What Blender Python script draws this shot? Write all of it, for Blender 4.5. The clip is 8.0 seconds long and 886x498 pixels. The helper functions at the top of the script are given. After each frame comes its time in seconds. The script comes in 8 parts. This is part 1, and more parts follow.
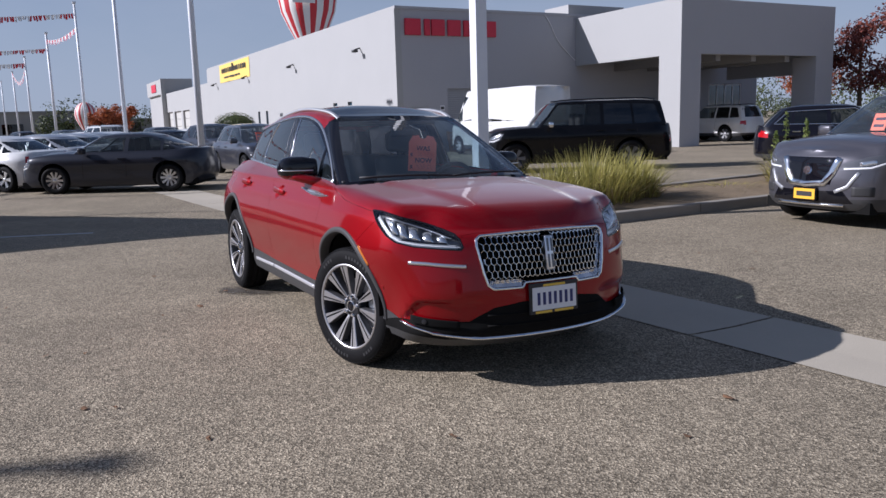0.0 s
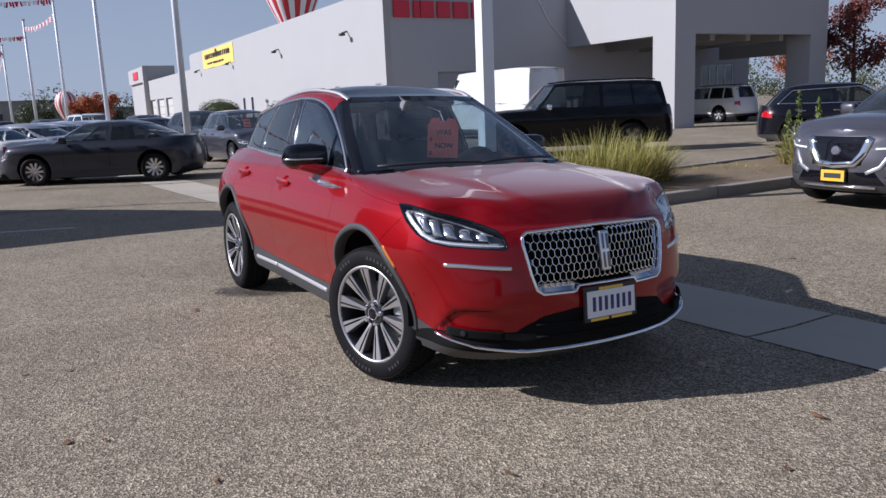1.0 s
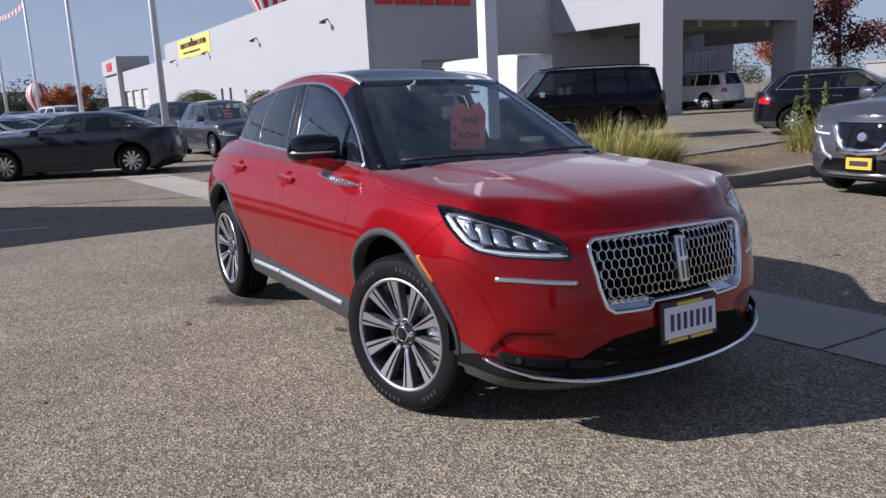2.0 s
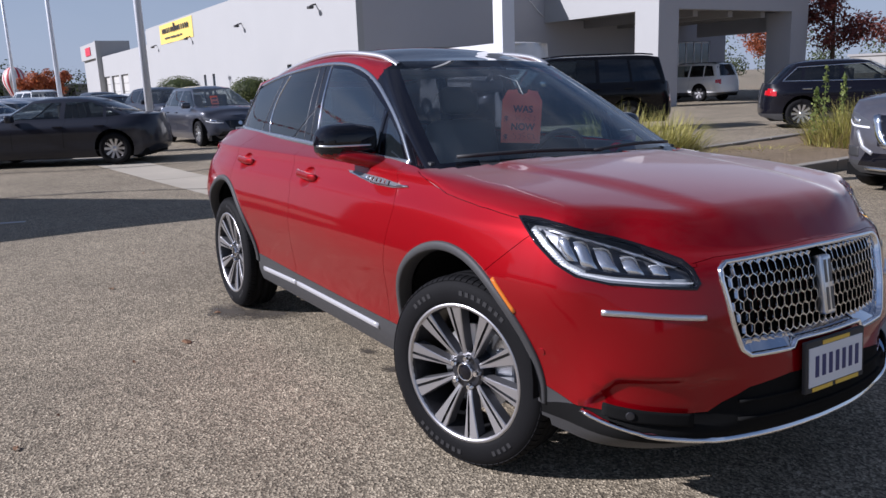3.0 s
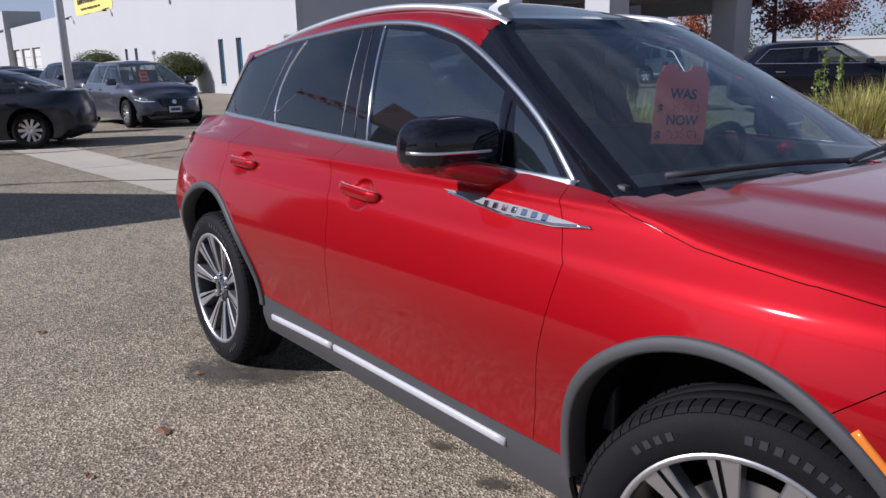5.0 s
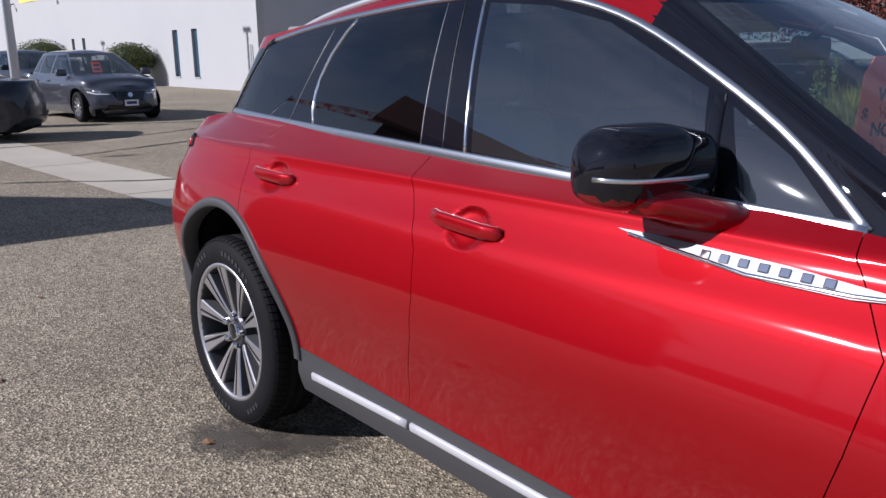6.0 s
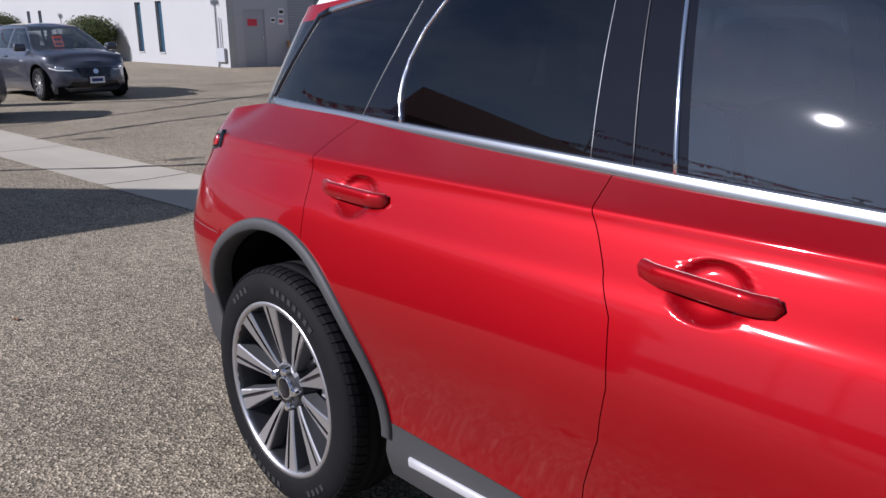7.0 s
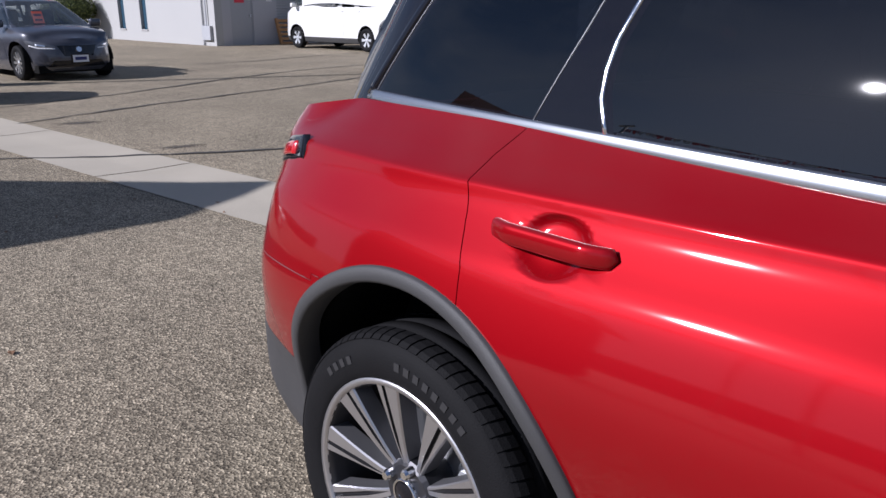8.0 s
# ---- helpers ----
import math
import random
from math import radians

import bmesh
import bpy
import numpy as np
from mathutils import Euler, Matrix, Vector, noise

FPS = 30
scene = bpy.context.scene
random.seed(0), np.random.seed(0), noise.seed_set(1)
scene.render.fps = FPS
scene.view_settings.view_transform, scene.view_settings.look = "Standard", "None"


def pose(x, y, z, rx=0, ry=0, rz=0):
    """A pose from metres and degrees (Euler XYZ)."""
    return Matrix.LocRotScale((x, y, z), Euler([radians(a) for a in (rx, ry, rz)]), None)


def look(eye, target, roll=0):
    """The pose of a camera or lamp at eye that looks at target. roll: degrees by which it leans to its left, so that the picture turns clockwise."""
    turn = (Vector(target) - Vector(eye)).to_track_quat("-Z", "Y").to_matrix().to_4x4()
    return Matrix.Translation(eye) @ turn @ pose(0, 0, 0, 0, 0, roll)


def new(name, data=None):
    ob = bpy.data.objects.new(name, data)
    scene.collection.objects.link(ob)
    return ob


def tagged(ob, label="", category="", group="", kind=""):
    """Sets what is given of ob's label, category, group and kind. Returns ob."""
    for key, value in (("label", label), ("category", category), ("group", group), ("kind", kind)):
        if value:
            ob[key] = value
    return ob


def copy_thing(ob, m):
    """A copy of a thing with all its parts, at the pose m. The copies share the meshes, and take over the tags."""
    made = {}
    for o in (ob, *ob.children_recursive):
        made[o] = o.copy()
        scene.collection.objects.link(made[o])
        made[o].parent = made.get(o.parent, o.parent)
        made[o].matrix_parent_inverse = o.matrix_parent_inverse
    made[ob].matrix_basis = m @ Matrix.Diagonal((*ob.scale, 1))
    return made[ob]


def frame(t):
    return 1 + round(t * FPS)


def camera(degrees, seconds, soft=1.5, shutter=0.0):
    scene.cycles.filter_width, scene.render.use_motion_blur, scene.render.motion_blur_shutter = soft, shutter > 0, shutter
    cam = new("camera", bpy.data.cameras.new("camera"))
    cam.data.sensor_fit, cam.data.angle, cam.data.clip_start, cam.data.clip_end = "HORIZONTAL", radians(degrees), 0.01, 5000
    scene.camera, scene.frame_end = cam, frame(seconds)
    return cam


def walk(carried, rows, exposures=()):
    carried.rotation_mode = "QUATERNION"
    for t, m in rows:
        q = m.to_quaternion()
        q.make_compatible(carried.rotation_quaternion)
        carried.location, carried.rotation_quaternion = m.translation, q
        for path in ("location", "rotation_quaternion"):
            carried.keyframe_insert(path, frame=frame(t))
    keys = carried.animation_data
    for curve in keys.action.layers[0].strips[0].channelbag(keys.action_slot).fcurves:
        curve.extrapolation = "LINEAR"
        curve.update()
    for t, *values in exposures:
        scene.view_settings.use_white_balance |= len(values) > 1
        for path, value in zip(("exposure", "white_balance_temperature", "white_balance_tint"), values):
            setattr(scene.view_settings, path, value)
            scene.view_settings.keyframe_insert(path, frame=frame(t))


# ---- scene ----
cam = camera(59.7, 8.0)
PATH = [
    (0, (5.721, -2.543, 1.477), (3.984, -1.61, 1.147), -1.7),
    (0.5, (5.428, -2.484, 1.467), (3.7, -1.54, 1.115), -2.1),
    (1, (5.073, -2.479, 1.456), (3.357, -1.521, 1.087), -2.4),
    (1.5, (4.747, -2.449, 1.444), (3.043, -1.474, 1.061), -2.6),
    (1.7, (4.602, -2.415, 1.436), (2.904, -1.433, 1.049), -2.8),
    (2.8, (3.81, -2.414, 1.444), (2.152, -1.378, 1.02), -2.2),
    (3, (3.636, -2.35, 1.422), (1.978, -1.315, 0.997), -2.2),
    (3.5, (3.264, -2.279, 1.422), (1.625, -1.22, 0.982), -2.2),
    (4, (2.873, -2.281, 1.424), (1.276, -1.166, 0.971), -1.8),
    (4.5, (2.512, -2.239, 1.401), (0.946, -1.086, 0.934), -1.6),
    (5, (2.122, -2.169, 1.406), (0.577, -0.992, 0.926), -1.4),
    (5.2, (1.957, -2.169, 1.388), (0.427, -0.971, 0.913), -1.0),
    (6.3, (1.022, -2.015, 1.379), (-0.427, -0.731, 0.877), -0.4),
    (6.5, (0.874, -1.979, 1.38), (-0.566, -0.69, 0.863), -0.4),
    (7, (0.475, -1.953, 1.382), (-0.923, -0.633, 0.832), -0.3),
    (7.5, (0.113, -1.891, 1.357), (-1.263, -0.555, 0.79), -0.1),
    (8, (-0.289, -1.811, 1.361), (-1.644, -0.468, 0.763), 0.1),
]
walk(cam, [(t, look(eye, target, roll)) for t, eye, target, roll in PATH],
     [(0.0, 0.27, 5760, 19), (3.0, 0.36, 5760, 19), (8.0, 0.34, 5760, 19)])

# ---- world and light ----
SUN_DIR = Vector((0.68, 1.56, -1.0)).normalized()      # the way the sunlight travels
SUN_UP = math.asin(-SUN_DIR.z)
world = bpy.data.worlds.new("sky")
scene.world = world
world.use_nodes = True
wn = world.node_tree
sky = wn.nodes.new("ShaderNodeTexSky")
sky.sky_type = 'NISHITA'
sky.sun_disc = False
sky.sun_elevation = SUN_UP
sky.sun_rotation = math.atan2(-SUN_DIR.x, -SUN_DIR.y)
sky.air_density = 1.0
sky.dust_density = 0.3
sky.ozone_density = 3.0
wbg = wn.nodes["Background"]
wbg.inputs[1].default_value = 0.049
# thin streaks of high cloud in the sky
wtc = wn.nodes.new("ShaderNodeTexCoord")
wmp = wn.nodes.new("ShaderNodeMapping")
wmp.inputs["Scale"].default_value = (1.6, 2.6, 6.0)
wnz = wn.nodes.new("ShaderNodeTexNoise")
wnz.inputs["Scale"].default_value = 1.4
wnz.inputs["Detail"].default_value = 7
wnz.inputs["Roughness"].default_value = 0.6
wrp = wn.nodes.new("ShaderNodeValToRGB")
wrp.color_ramp.elements[0].position, wrp.color_ramp.elements[1].position = 0.38, 0.75
wmx = wn.nodes.new("ShaderNodeMix")
wmx.data_type = 'RGBA'
wmx.inputs[7].default_value = (7.2, 7.7, 8.4, 1)
wml = wn.nodes.new("ShaderNodeMath")
wml.operation = 'MULTIPLY'
wml.inputs[1].default_value = 0.5
wn.links.new(wtc.outputs["Generated"], wmp.inputs[0])
wn.links.new(wmp.outputs[0], wnz.inputs["Vector"])
wn.links.new(wnz.outputs[0], wrp.inputs[0])
wn.links.new(wrp.outputs[0], wml.inputs[0])
wn.links.new(wml.outputs[0], wmx.inputs[0])
wn.links.new(sky.outputs[0], wmx.inputs[6])
# pale haze low over the horizon
wsp = wn.nodes.new("ShaderNodeSeparateXYZ")
wn.links.new(wtc.outputs["Generated"], wsp.inputs[0])
whr = wn.nodes.new("ShaderNodeValToRGB")
whr.color_ramp.elements[0].position, whr.color_ramp.elements[0].color = 0.0, (1, 1, 1, 1)
whr.color_ramp.elements[1].position, whr.color_ramp.elements[1].color = 0.42, (0, 0, 0, 1)
whr.color_ramp.interpolation = 'EASE'
wn.links.new(wsp.outputs[2], whr.inputs[0])
whf = wn.nodes.new("ShaderNodeMath")
whf.operation = 'MULTIPLY'
whf.inputs[1].default_value = 0.85
wn.links.new(whr.outputs[0], whf.inputs[0])
whm = wn.nodes.new("ShaderNodeMix")
whm.data_type = 'RGBA'
whm.inputs[7].default_value = (6.1, 7.1, 8.3, 1)
wn.links.new(whf.outputs[0], whm.inputs[0])
wn.links.new(wmx.outputs[2], whm.inputs[6])
# the sky brightens towards the sun
wdt = wn.nodes.new("ShaderNodeVectorMath")
wdt.operation = 'DOT_PRODUCT'
wdt.inputs[1].default_value = tuple(-SUN_DIR)
wn.links.new(wtc.outputs["Generated"], wdt.inputs[0])
wmr = wn.nodes.new("ShaderNodeMapRange")
wmr.inputs[1].default_value, wmr.inputs[2].default_value = 0.2, 1.0
wmr.inputs[3].default_value, wmr.inputs[4].default_value = 0.0, 1.0
wpw = wn.nodes.new("ShaderNodeMath")
wpw.operation = 'POWER'
wpw.inputs[1].default_value = 2.0
wsc = wn.nodes.new("ShaderNodeMath")
wsc.operation = 'MULTIPLY_ADD'
wsc.inputs[1].default_value, wsc.inputs[2].default_value = 0.12, 1.0
wvs = wn.nodes.new("ShaderNodeVectorMath")
wvs.operation = 'SCALE'
wn.links.new(wdt.outputs["Value"], wmr.inputs[0])
wn.links.new(wmr.outputs[0], wpw.inputs[0])
wn.links.new(wpw.outputs[0], wsc.inputs[0])
wn.links.new(whm.outputs[2], wvs.inputs[0])
wn.links.new(wsc.outputs[0], wvs.inputs["Scale"])
wn.links.new(wvs.outputs[0], wbg.inputs[0])

sun_data = bpy.data.lights.new("sun", 'SUN')
sun_data.energy = 4.9
sun_data.angle = radians(0.53)
sun_data.color = (1.0, 0.955, 0.88)
sun = new("sun", sun_data)
sun.matrix_world = Matrix.Translation((-20, -30, 40)) @ SUN_DIR.to_track_quat("-Z", "Y").to_matrix().to_4x4()
scene.view_settings.exposure = 0.0


# ---- materials ----
def material(name, base, rough=0.5, metal=0.0, var=0.12, scale=6.0, fine=60.0, bump=0.0, bump_scale=80.0,
             coat=0.0, emit=None, spec=0.5, coat_rough=0.03, per_object=0.0):
    """A surface with variation at two scales, and fine relief if bump is given."""
    m = bpy.data.materials.new(name)
    m.use_nodes = True
    nt = m.node_tree
    b = nt.nodes["Principled BSDF"]
    b.inputs["Roughness"].default_value = rough
    b.inputs["Metallic"].default_value = metal
    b.inputs["Coat Weight"].default_value = coat
    b.inputs["Coat Roughness"].default_value = coat_rough
    b.inputs["Specular IOR Level"].default_value = spec
    if emit:
        b.inputs["Emission Color"].default_value = (*emit[:3], 1)
        b.inputs["Emission Strength"].default_value = emit[3]
    tc = nt.nodes.new("ShaderNodeTexCoord")
    col = nt.nodes.new("ShaderNodeMix")
    col.data_type = 'RGBA'
    lo = tuple(max(c * (1 - var), 0) for c in base)
    hi = tuple(min(c * (1 + var), 1) for c in base)
    col.inputs[6].default_value, col.inputs[7].default_value = (*lo, 1), (*hi, 1)
    n1 = nt.nodes.new("ShaderNodeTexNoise")
    n1.inputs["Scale"].default_value, n1.inputs["Detail"].default_value = scale, 5
    n2 = nt.nodes.new("ShaderNodeTexNoise")
    n2.inputs["Scale"].default_value, n2.inputs["Detail"].default_value = fine, 3
    add = nt.nodes.new("ShaderNodeMath")
    add.operation = 'MULTIPLY_ADD'
    add.inputs[1].default_value = 0.6
    sh = nt.nodes.new("ShaderNodeMath")
    sh.operation = 'MULTIPLY'
    sh.inputs[1].default_value = 0.4
    for n in (n1, n2):
        nt.links.new(tc.outputs["Object"], n.inputs["Vector"])
    nt.links.new(n2.outputs[0], sh.inputs[0])
    nt.links.new(n1.outputs[0], add.inputs[0])
    nt.links.new(sh.outputs[0], add.inputs[2])
    fac = add.outputs[0]
    if per_object:
        oi = nt.nodes.new("ShaderNodeObjectInfo")
        ob_add = nt.nodes.new("ShaderNodeMath")
        ob_add.operation = 'MULTIPLY_ADD'
        ob_add.inputs[1].default_value = per_object
        nt.links.new(oi.outputs["Random"], ob_add.inputs[0])
        nt.links.new(fac, ob_add.inputs[2])
        fac = ob_add.outputs[0]
    nt.links.new(fac, col.inputs[0])
    nt.links.new(col.outputs[2], b.inputs["Base Color"])
    if bump:
        n3 = nt.nodes.new("ShaderNodeTexNoise")
        n3.inputs["Scale"].default_value, n3.inputs["Detail"].default_value = bump_scale, 4
        nt.links.new(tc.outputs["Object"], n3.inputs["Vector"])
        bp = nt.nodes.new("ShaderNodeBump")
        bp.inputs["Strength"].default_value, bp.inputs["Distance"].default_value = 1.0, bump
        nt.links.new(n3.outputs[0], bp.inputs["Height"])
        nt.links.new(bp.outputs[0], b.inputs["Normal"])
    return m


def glass(name, tint, gloss=1.0, ior=1.5, veil=0.0):
    """Thin window glass: see-through tint with a Fresnel reflection."""
    m = bpy.data.materials.new(name)
    m.use_nodes = True
    nt = m.node_tree
    nt.nodes.remove(nt.nodes["Principled BSDF"])
    tr = nt.nodes.new("ShaderNodeBsdfTransparent")
    tr.inputs[0].default_value = (*tint, 1)
    gl = nt.nodes.new("ShaderNodeBsdfGlossy")
    gl.inputs["Roughness"].default_value = 0.015
    gl.inputs[0].default_value = (gloss, gloss, gloss, 1)
    lw = nt.nodes.new("ShaderNodeLayerWeight")
    lw.inputs[0].default_value = 0.5
    pw = nt.nodes.new("ShaderNodeMath")
    pw.operation = 'POWER'
    pw.inputs[1].default_value = 4.6
    f0 = ((ior - 1) / (ior + 1)) ** 2
    fr = nt.nodes.new("ShaderNodeMath")
    fr.operation = 'MULTIPLY_ADD'
    fr.inputs[1].default_value, fr.inputs[2].default_value = 1 - f0, f0
    nt.links.new(lw.outputs["Facing"], pw.inputs[0])
    nt.links.new(pw.outputs[0], fr.inputs[0])
    mx = nt.nodes.new("ShaderNodeMixShader")
    nt.links.new(fr.outputs[0], mx.inputs[0])
    nt.links.new(tr.outputs[0], mx.inputs[1])
    nt.links.new(gl.outputs[0], mx.inputs[2])
    last = mx
    if veil:
        # thin blue-green film mixed in for pale glare on the pane, uneven in strength
        df = nt.nodes.new("ShaderNodeBsdfDiffuse")
        df.inputs[0].default_value = (0.62, 0.76, 0.84, 1)
        tl = nt.nodes.new("ShaderNodeBsdfTranslucent")
        tl.inputs[0].default_value = (0.72, 0.80, 0.76, 1)
        hf = nt.nodes.new("ShaderNodeMixShader")
        hf.inputs[0].default_value = 0.5
        nt.links.new(df.outputs[0], hf.inputs[1])
        nt.links.new(tl.outputs[0], hf.inputs[2])
        tc = nt.nodes.new("ShaderNodeTexCoord")
        nz = nt.nodes.new("ShaderNodeTexNoise")
        nz.inputs["Scale"].default_value, nz.inputs["Detail"].default_value = 2.2, 5
        nt.links.new(tc.outputs["Object"], nz.inputs["Vector"])
        mr = nt.nodes.new("ShaderNodeMapRange")
        mr.inputs[1].default_value, mr.inputs[2].default_value = 0.3, 0.7
        mr.inputs[3].default_value, mr.inputs[4].default_value = veil * 0.7, veil * 1.3
        nt.links.new(nz.outputs[0], mr.inputs[0])
        last = nt.nodes.new("ShaderNodeMixShader")
        nt.links.new(mr.outputs[0], last.inputs[0])
        nt.links.new(mx.outputs[0], last.inputs[1])
        nt.links.new(hf.outputs[0], last.inputs[2])
    nt.links.new(last.outputs[0], nt.nodes["Material Output"].inputs[0])
    return m


def asphalt():
    """Worn parking-lot asphalt: pale stones in a darker binder, broad stains, worn lanes."""
    m = bpy.data.materials.new("asphalt")
    m.use_nodes = True
    nt = m.node_tree
    b = nt.nodes["Principled BSDF"]
    b.inputs["Roughness"].default_value = 0.85
    b.inputs["Specular IOR Level"].default_value = 0.3
    tc = nt.nodes.new("ShaderNodeTexCoord")
    vo = nt.nodes.new("ShaderNodeTexVoronoi")
    vo.inputs["Scale"].default_value = 105
    v2 = nt.nodes.new("ShaderNodeTexVoronoi")
    v2.inputs["Scale"].default_value = 260
    sep = nt.nodes.new("ShaderNodeSeparateColor")
    ramp = nt.nodes.new("ShaderNodeValToRGB")
    cr = ramp.color_ramp
    cr.elements[0].position, cr.elements[0].color = 0.0, (0.042, 0.035, 0.026, 1)
    cr.elements[1].position, cr.elements[1].color = 1.0, (0.78, 0.66, 0.48, 1)
    for pos, c in ((0.28, (0.135, 0.111, 0.078)), (0.52, (0.253, 0.212, 0.150)), (0.76, (0.43, 0.363, 0.262))):
        e = cr.elements.new(pos)
        e.color = (*c, 1)
    sep2 = nt.nodes.new("ShaderNodeSeparateColor")
    mixr = nt.nodes.new("ShaderNodeMath")
    mixr.operation = 'MULTIPLY_ADD'
    mixr.inputs[1].default_value = 0.6
    half = nt.nodes.new("ShaderNodeMath")
    half.operation = 'MULTIPLY'
    half.inputs[1].default_value = 0.4
    big = nt.nodes.new("ShaderNodeTexNoise")
    big.inputs["Scale"].default_value, big.inputs["Detail"].default_value, big.inputs["Roughness"].default_value = 0.55, 6, 0.62
    mid = nt.nodes.new("ShaderNodeTexNoise")
    mid.inputs["Scale"].default_value, mid.inputs["Detail"].default_value = 9, 5
    bramp = nt.nodes.new("ShaderNodeMapRange")
    bramp.inputs[1].default_value, bramp.inputs[2].default_value = 0.3, 0.7
    bramp.inputs[3].default_value, bramp.inputs[4].default_value = 0.78, 1.16
    mramp = nt.nodes.new("ShaderNodeMapRange")
    mramp.inputs[1].default_value, mramp.inputs[2].default_value = 0.3, 0.7
    mramp.inputs[3].default_value, mramp.inputs[4].default_value = 0.88, 1.1
    mul = nt.nodes.new("ShaderNodeMath")
    mul.operation = 'MULTIPLY'
    vm = nt.nodes.new("ShaderNodeVectorMath")
    vm.operation = 'SCALE'
    for n in (vo, v2, big, mid):
        nt.links.new(tc.outputs["Object"], n.inputs["Vector"])
    nt.links.new(vo.outputs["Color"], sep.inputs[0])
    nt.links.new(v2.outputs["Color"], sep2.inputs[0])
    nt.links.new(sep2.outputs[0], half.inputs[0])
    nt.links.new(sep.outputs[0], mixr.inputs[0])
    nt.links.new(half.outputs[0], mixr.inputs[2])
    nt.links.new(mixr.outputs[0], ramp.inputs[0])
    nt.links.new(big.outputs[0], bramp.inputs[0])
    nt.links.new(mid.outputs[0], mramp.inputs[0])
    nt.links.new(bramp.outputs[0], mul.inputs[0])
    nt.links.new(mramp.outputs[0], mul.inputs[1])
    nt.links.new(ramp.outputs[0], vm.inputs[0])
    nt.links.new(mul.outputs[0], vm.inputs["Scale"])
    nt.links.new(vm.outputs[0], b.inputs["Base Color"])
    bp = nt.nodes.new("ShaderNodeBump")
    bp.inputs["Strength"].default_value, bp.inputs["Distance"].default_value = 1.0, 0.004
    nt.links.new(vo.outputs["Distance"], bp.inputs["Height"])
    nt.links.new(bp.outputs[0], b.inputs["Normal"])
    return m


def paint(name, base, metal=0.35, rough=0.32, coat=1.0, flake=0.1, spec=0.5):
    return material(name, base, rough, metal, flake, 3.0, 900.0, coat=coat, spec=spec)


ASPHALT = asphalt()
CONCRETE = material("gutter_concrete", (0.43, 0.385, 0.31), 0.9, 0, 0.22, 1.3, 90, 0.002, 120)
KERB = material("kerb_concrete", (0.27, 0.245, 0.21), 0.9, 0, 0.3, 2.0, 70, 0.003, 90)
TAR = material("crack_sealer", (0.05, 0.047, 0.042), 0.7, 0, 0.25, 4, 60)
STAIN = material("oil_stain", (0.085, 0.072, 0.058), 0.7, 0, 0.35, 14, 160)


def fade_out(m, amount=0.8):
    """Lets a stain thin out raggedly from its middle: the mesh is a disc of radius 1 about its origin."""
    nt = m.node_tree
    tc = nt.nodes.new("ShaderNodeTexCoord")
    ln = nt.nodes.new("ShaderNodeVectorMath")
    ln.operation = 'LENGTH'
    nz = nt.nodes.new("ShaderNodeTexNoise")
    nz.inputs["Scale"].default_value, nz.inputs["Detail"].default_value, nz.inputs["Roughness"].default_value = 3.2, 7, 0.7
    sm = nt.nodes.new("ShaderNodeMath")
    sm.operation = 'MULTIPLY_ADD'
    sm.inputs[1].default_value = 1.9
    mr = nt.nodes.new("ShaderNodeMapRange")
    mr.inputs[1].default_value, mr.inputs[2].default_value = 1.75, 1.2
    mr.inputs[3].default_value, mr.inputs[4].default_value = 0.0, amount
    tr = nt.nodes.new("ShaderNodeBsdfTransparent")
    mx = nt.nodes.new("ShaderNodeMixShader")
    nt.links.new(tc.outputs["Object"], ln.inputs[0])
    nt.links.new(tc.outputs["Object"], nz.inputs["Vector"])
    nt.links.new(nz.outputs[0], sm.inputs[0])
    nt.links.new(ln.outputs["Value"], sm.inputs[2])
    nt.links.new(sm.outputs[0], mr.inputs[0])
    nt.links.new(mr.outputs[0], mx.inputs[0])
    nt.links.new(tr.outputs[0], mx.inputs[1])
    nt.links.new(nt.nodes["Principled BSDF"].outputs[0], mx.inputs[2])
    nt.links.new(mx.outputs[0], nt.nodes["Material Output"].inputs[0])
    return m


fade_out(STAIN)
STUCCO = material("pale_stucco", (0.39, 0.39, 0.385), 0.9, 0, 0.06, 0.5, 40, 0.004, 60)
# bluer stucco tone for the walls turned from the sun
STUCCO_SHADE = material("stucco_shade_side", (0.43, 0.43, 0.45), 0.9, 0, 0.06, 0.5, 40, 0.004, 60)
SOFFIT = material("soffit", (0.30, 0.29, 0.28), 0.9, 0, 0.08, 1, 30)
RED_SIGN = material("red_sign_letters", (0.62, 0.02, 0.05), 0.4, 0, 0.06)
YELLOW = material("yellow_banner", (0.85, 0.60, 0.14), 0.6, 0, 0.06, 2, 20)
DEALER_YELLOW = material("dealer_yellow", (0.85, 0.46, 0.03), 0.5, 0, 0.06)
INK = material("dark_ink", (0.03, 0.028, 0.03), 0.6, 0, 0.1)
WHITE = material("white_paint", (0.78, 0.78, 0.77), 0.5, 0, 0.05)
STEEL = material("galvanised_steel", (0.55, 0.57, 0.6), 0.45, 0.6, 0.15, 2, 30)
PALE_POLE = material("pale_painted_steel", (0.74, 0.76, 0.80), 0.5, 0.1, 0.1, 2, 30)
DARK_GLASS = glass("dark_pane", (0.05, 0.06, 0.07), 1.0)
DOOR_GREY = material("grey_door", (0.36, 0.37, 0.39), 0.6, 0, 0.05)
WOOD = material("pallet_wood", (0.42, 0.22, 0.09), 0.8, 0, 0.3, 5, 40)
SOIL = material("dry_mulch", (0.21, 0.155, 0.095), 0.95, 0, 0.5, 5, 60, 0.03, 30)
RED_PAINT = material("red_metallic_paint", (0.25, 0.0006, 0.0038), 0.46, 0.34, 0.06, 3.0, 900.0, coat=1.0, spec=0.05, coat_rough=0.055)
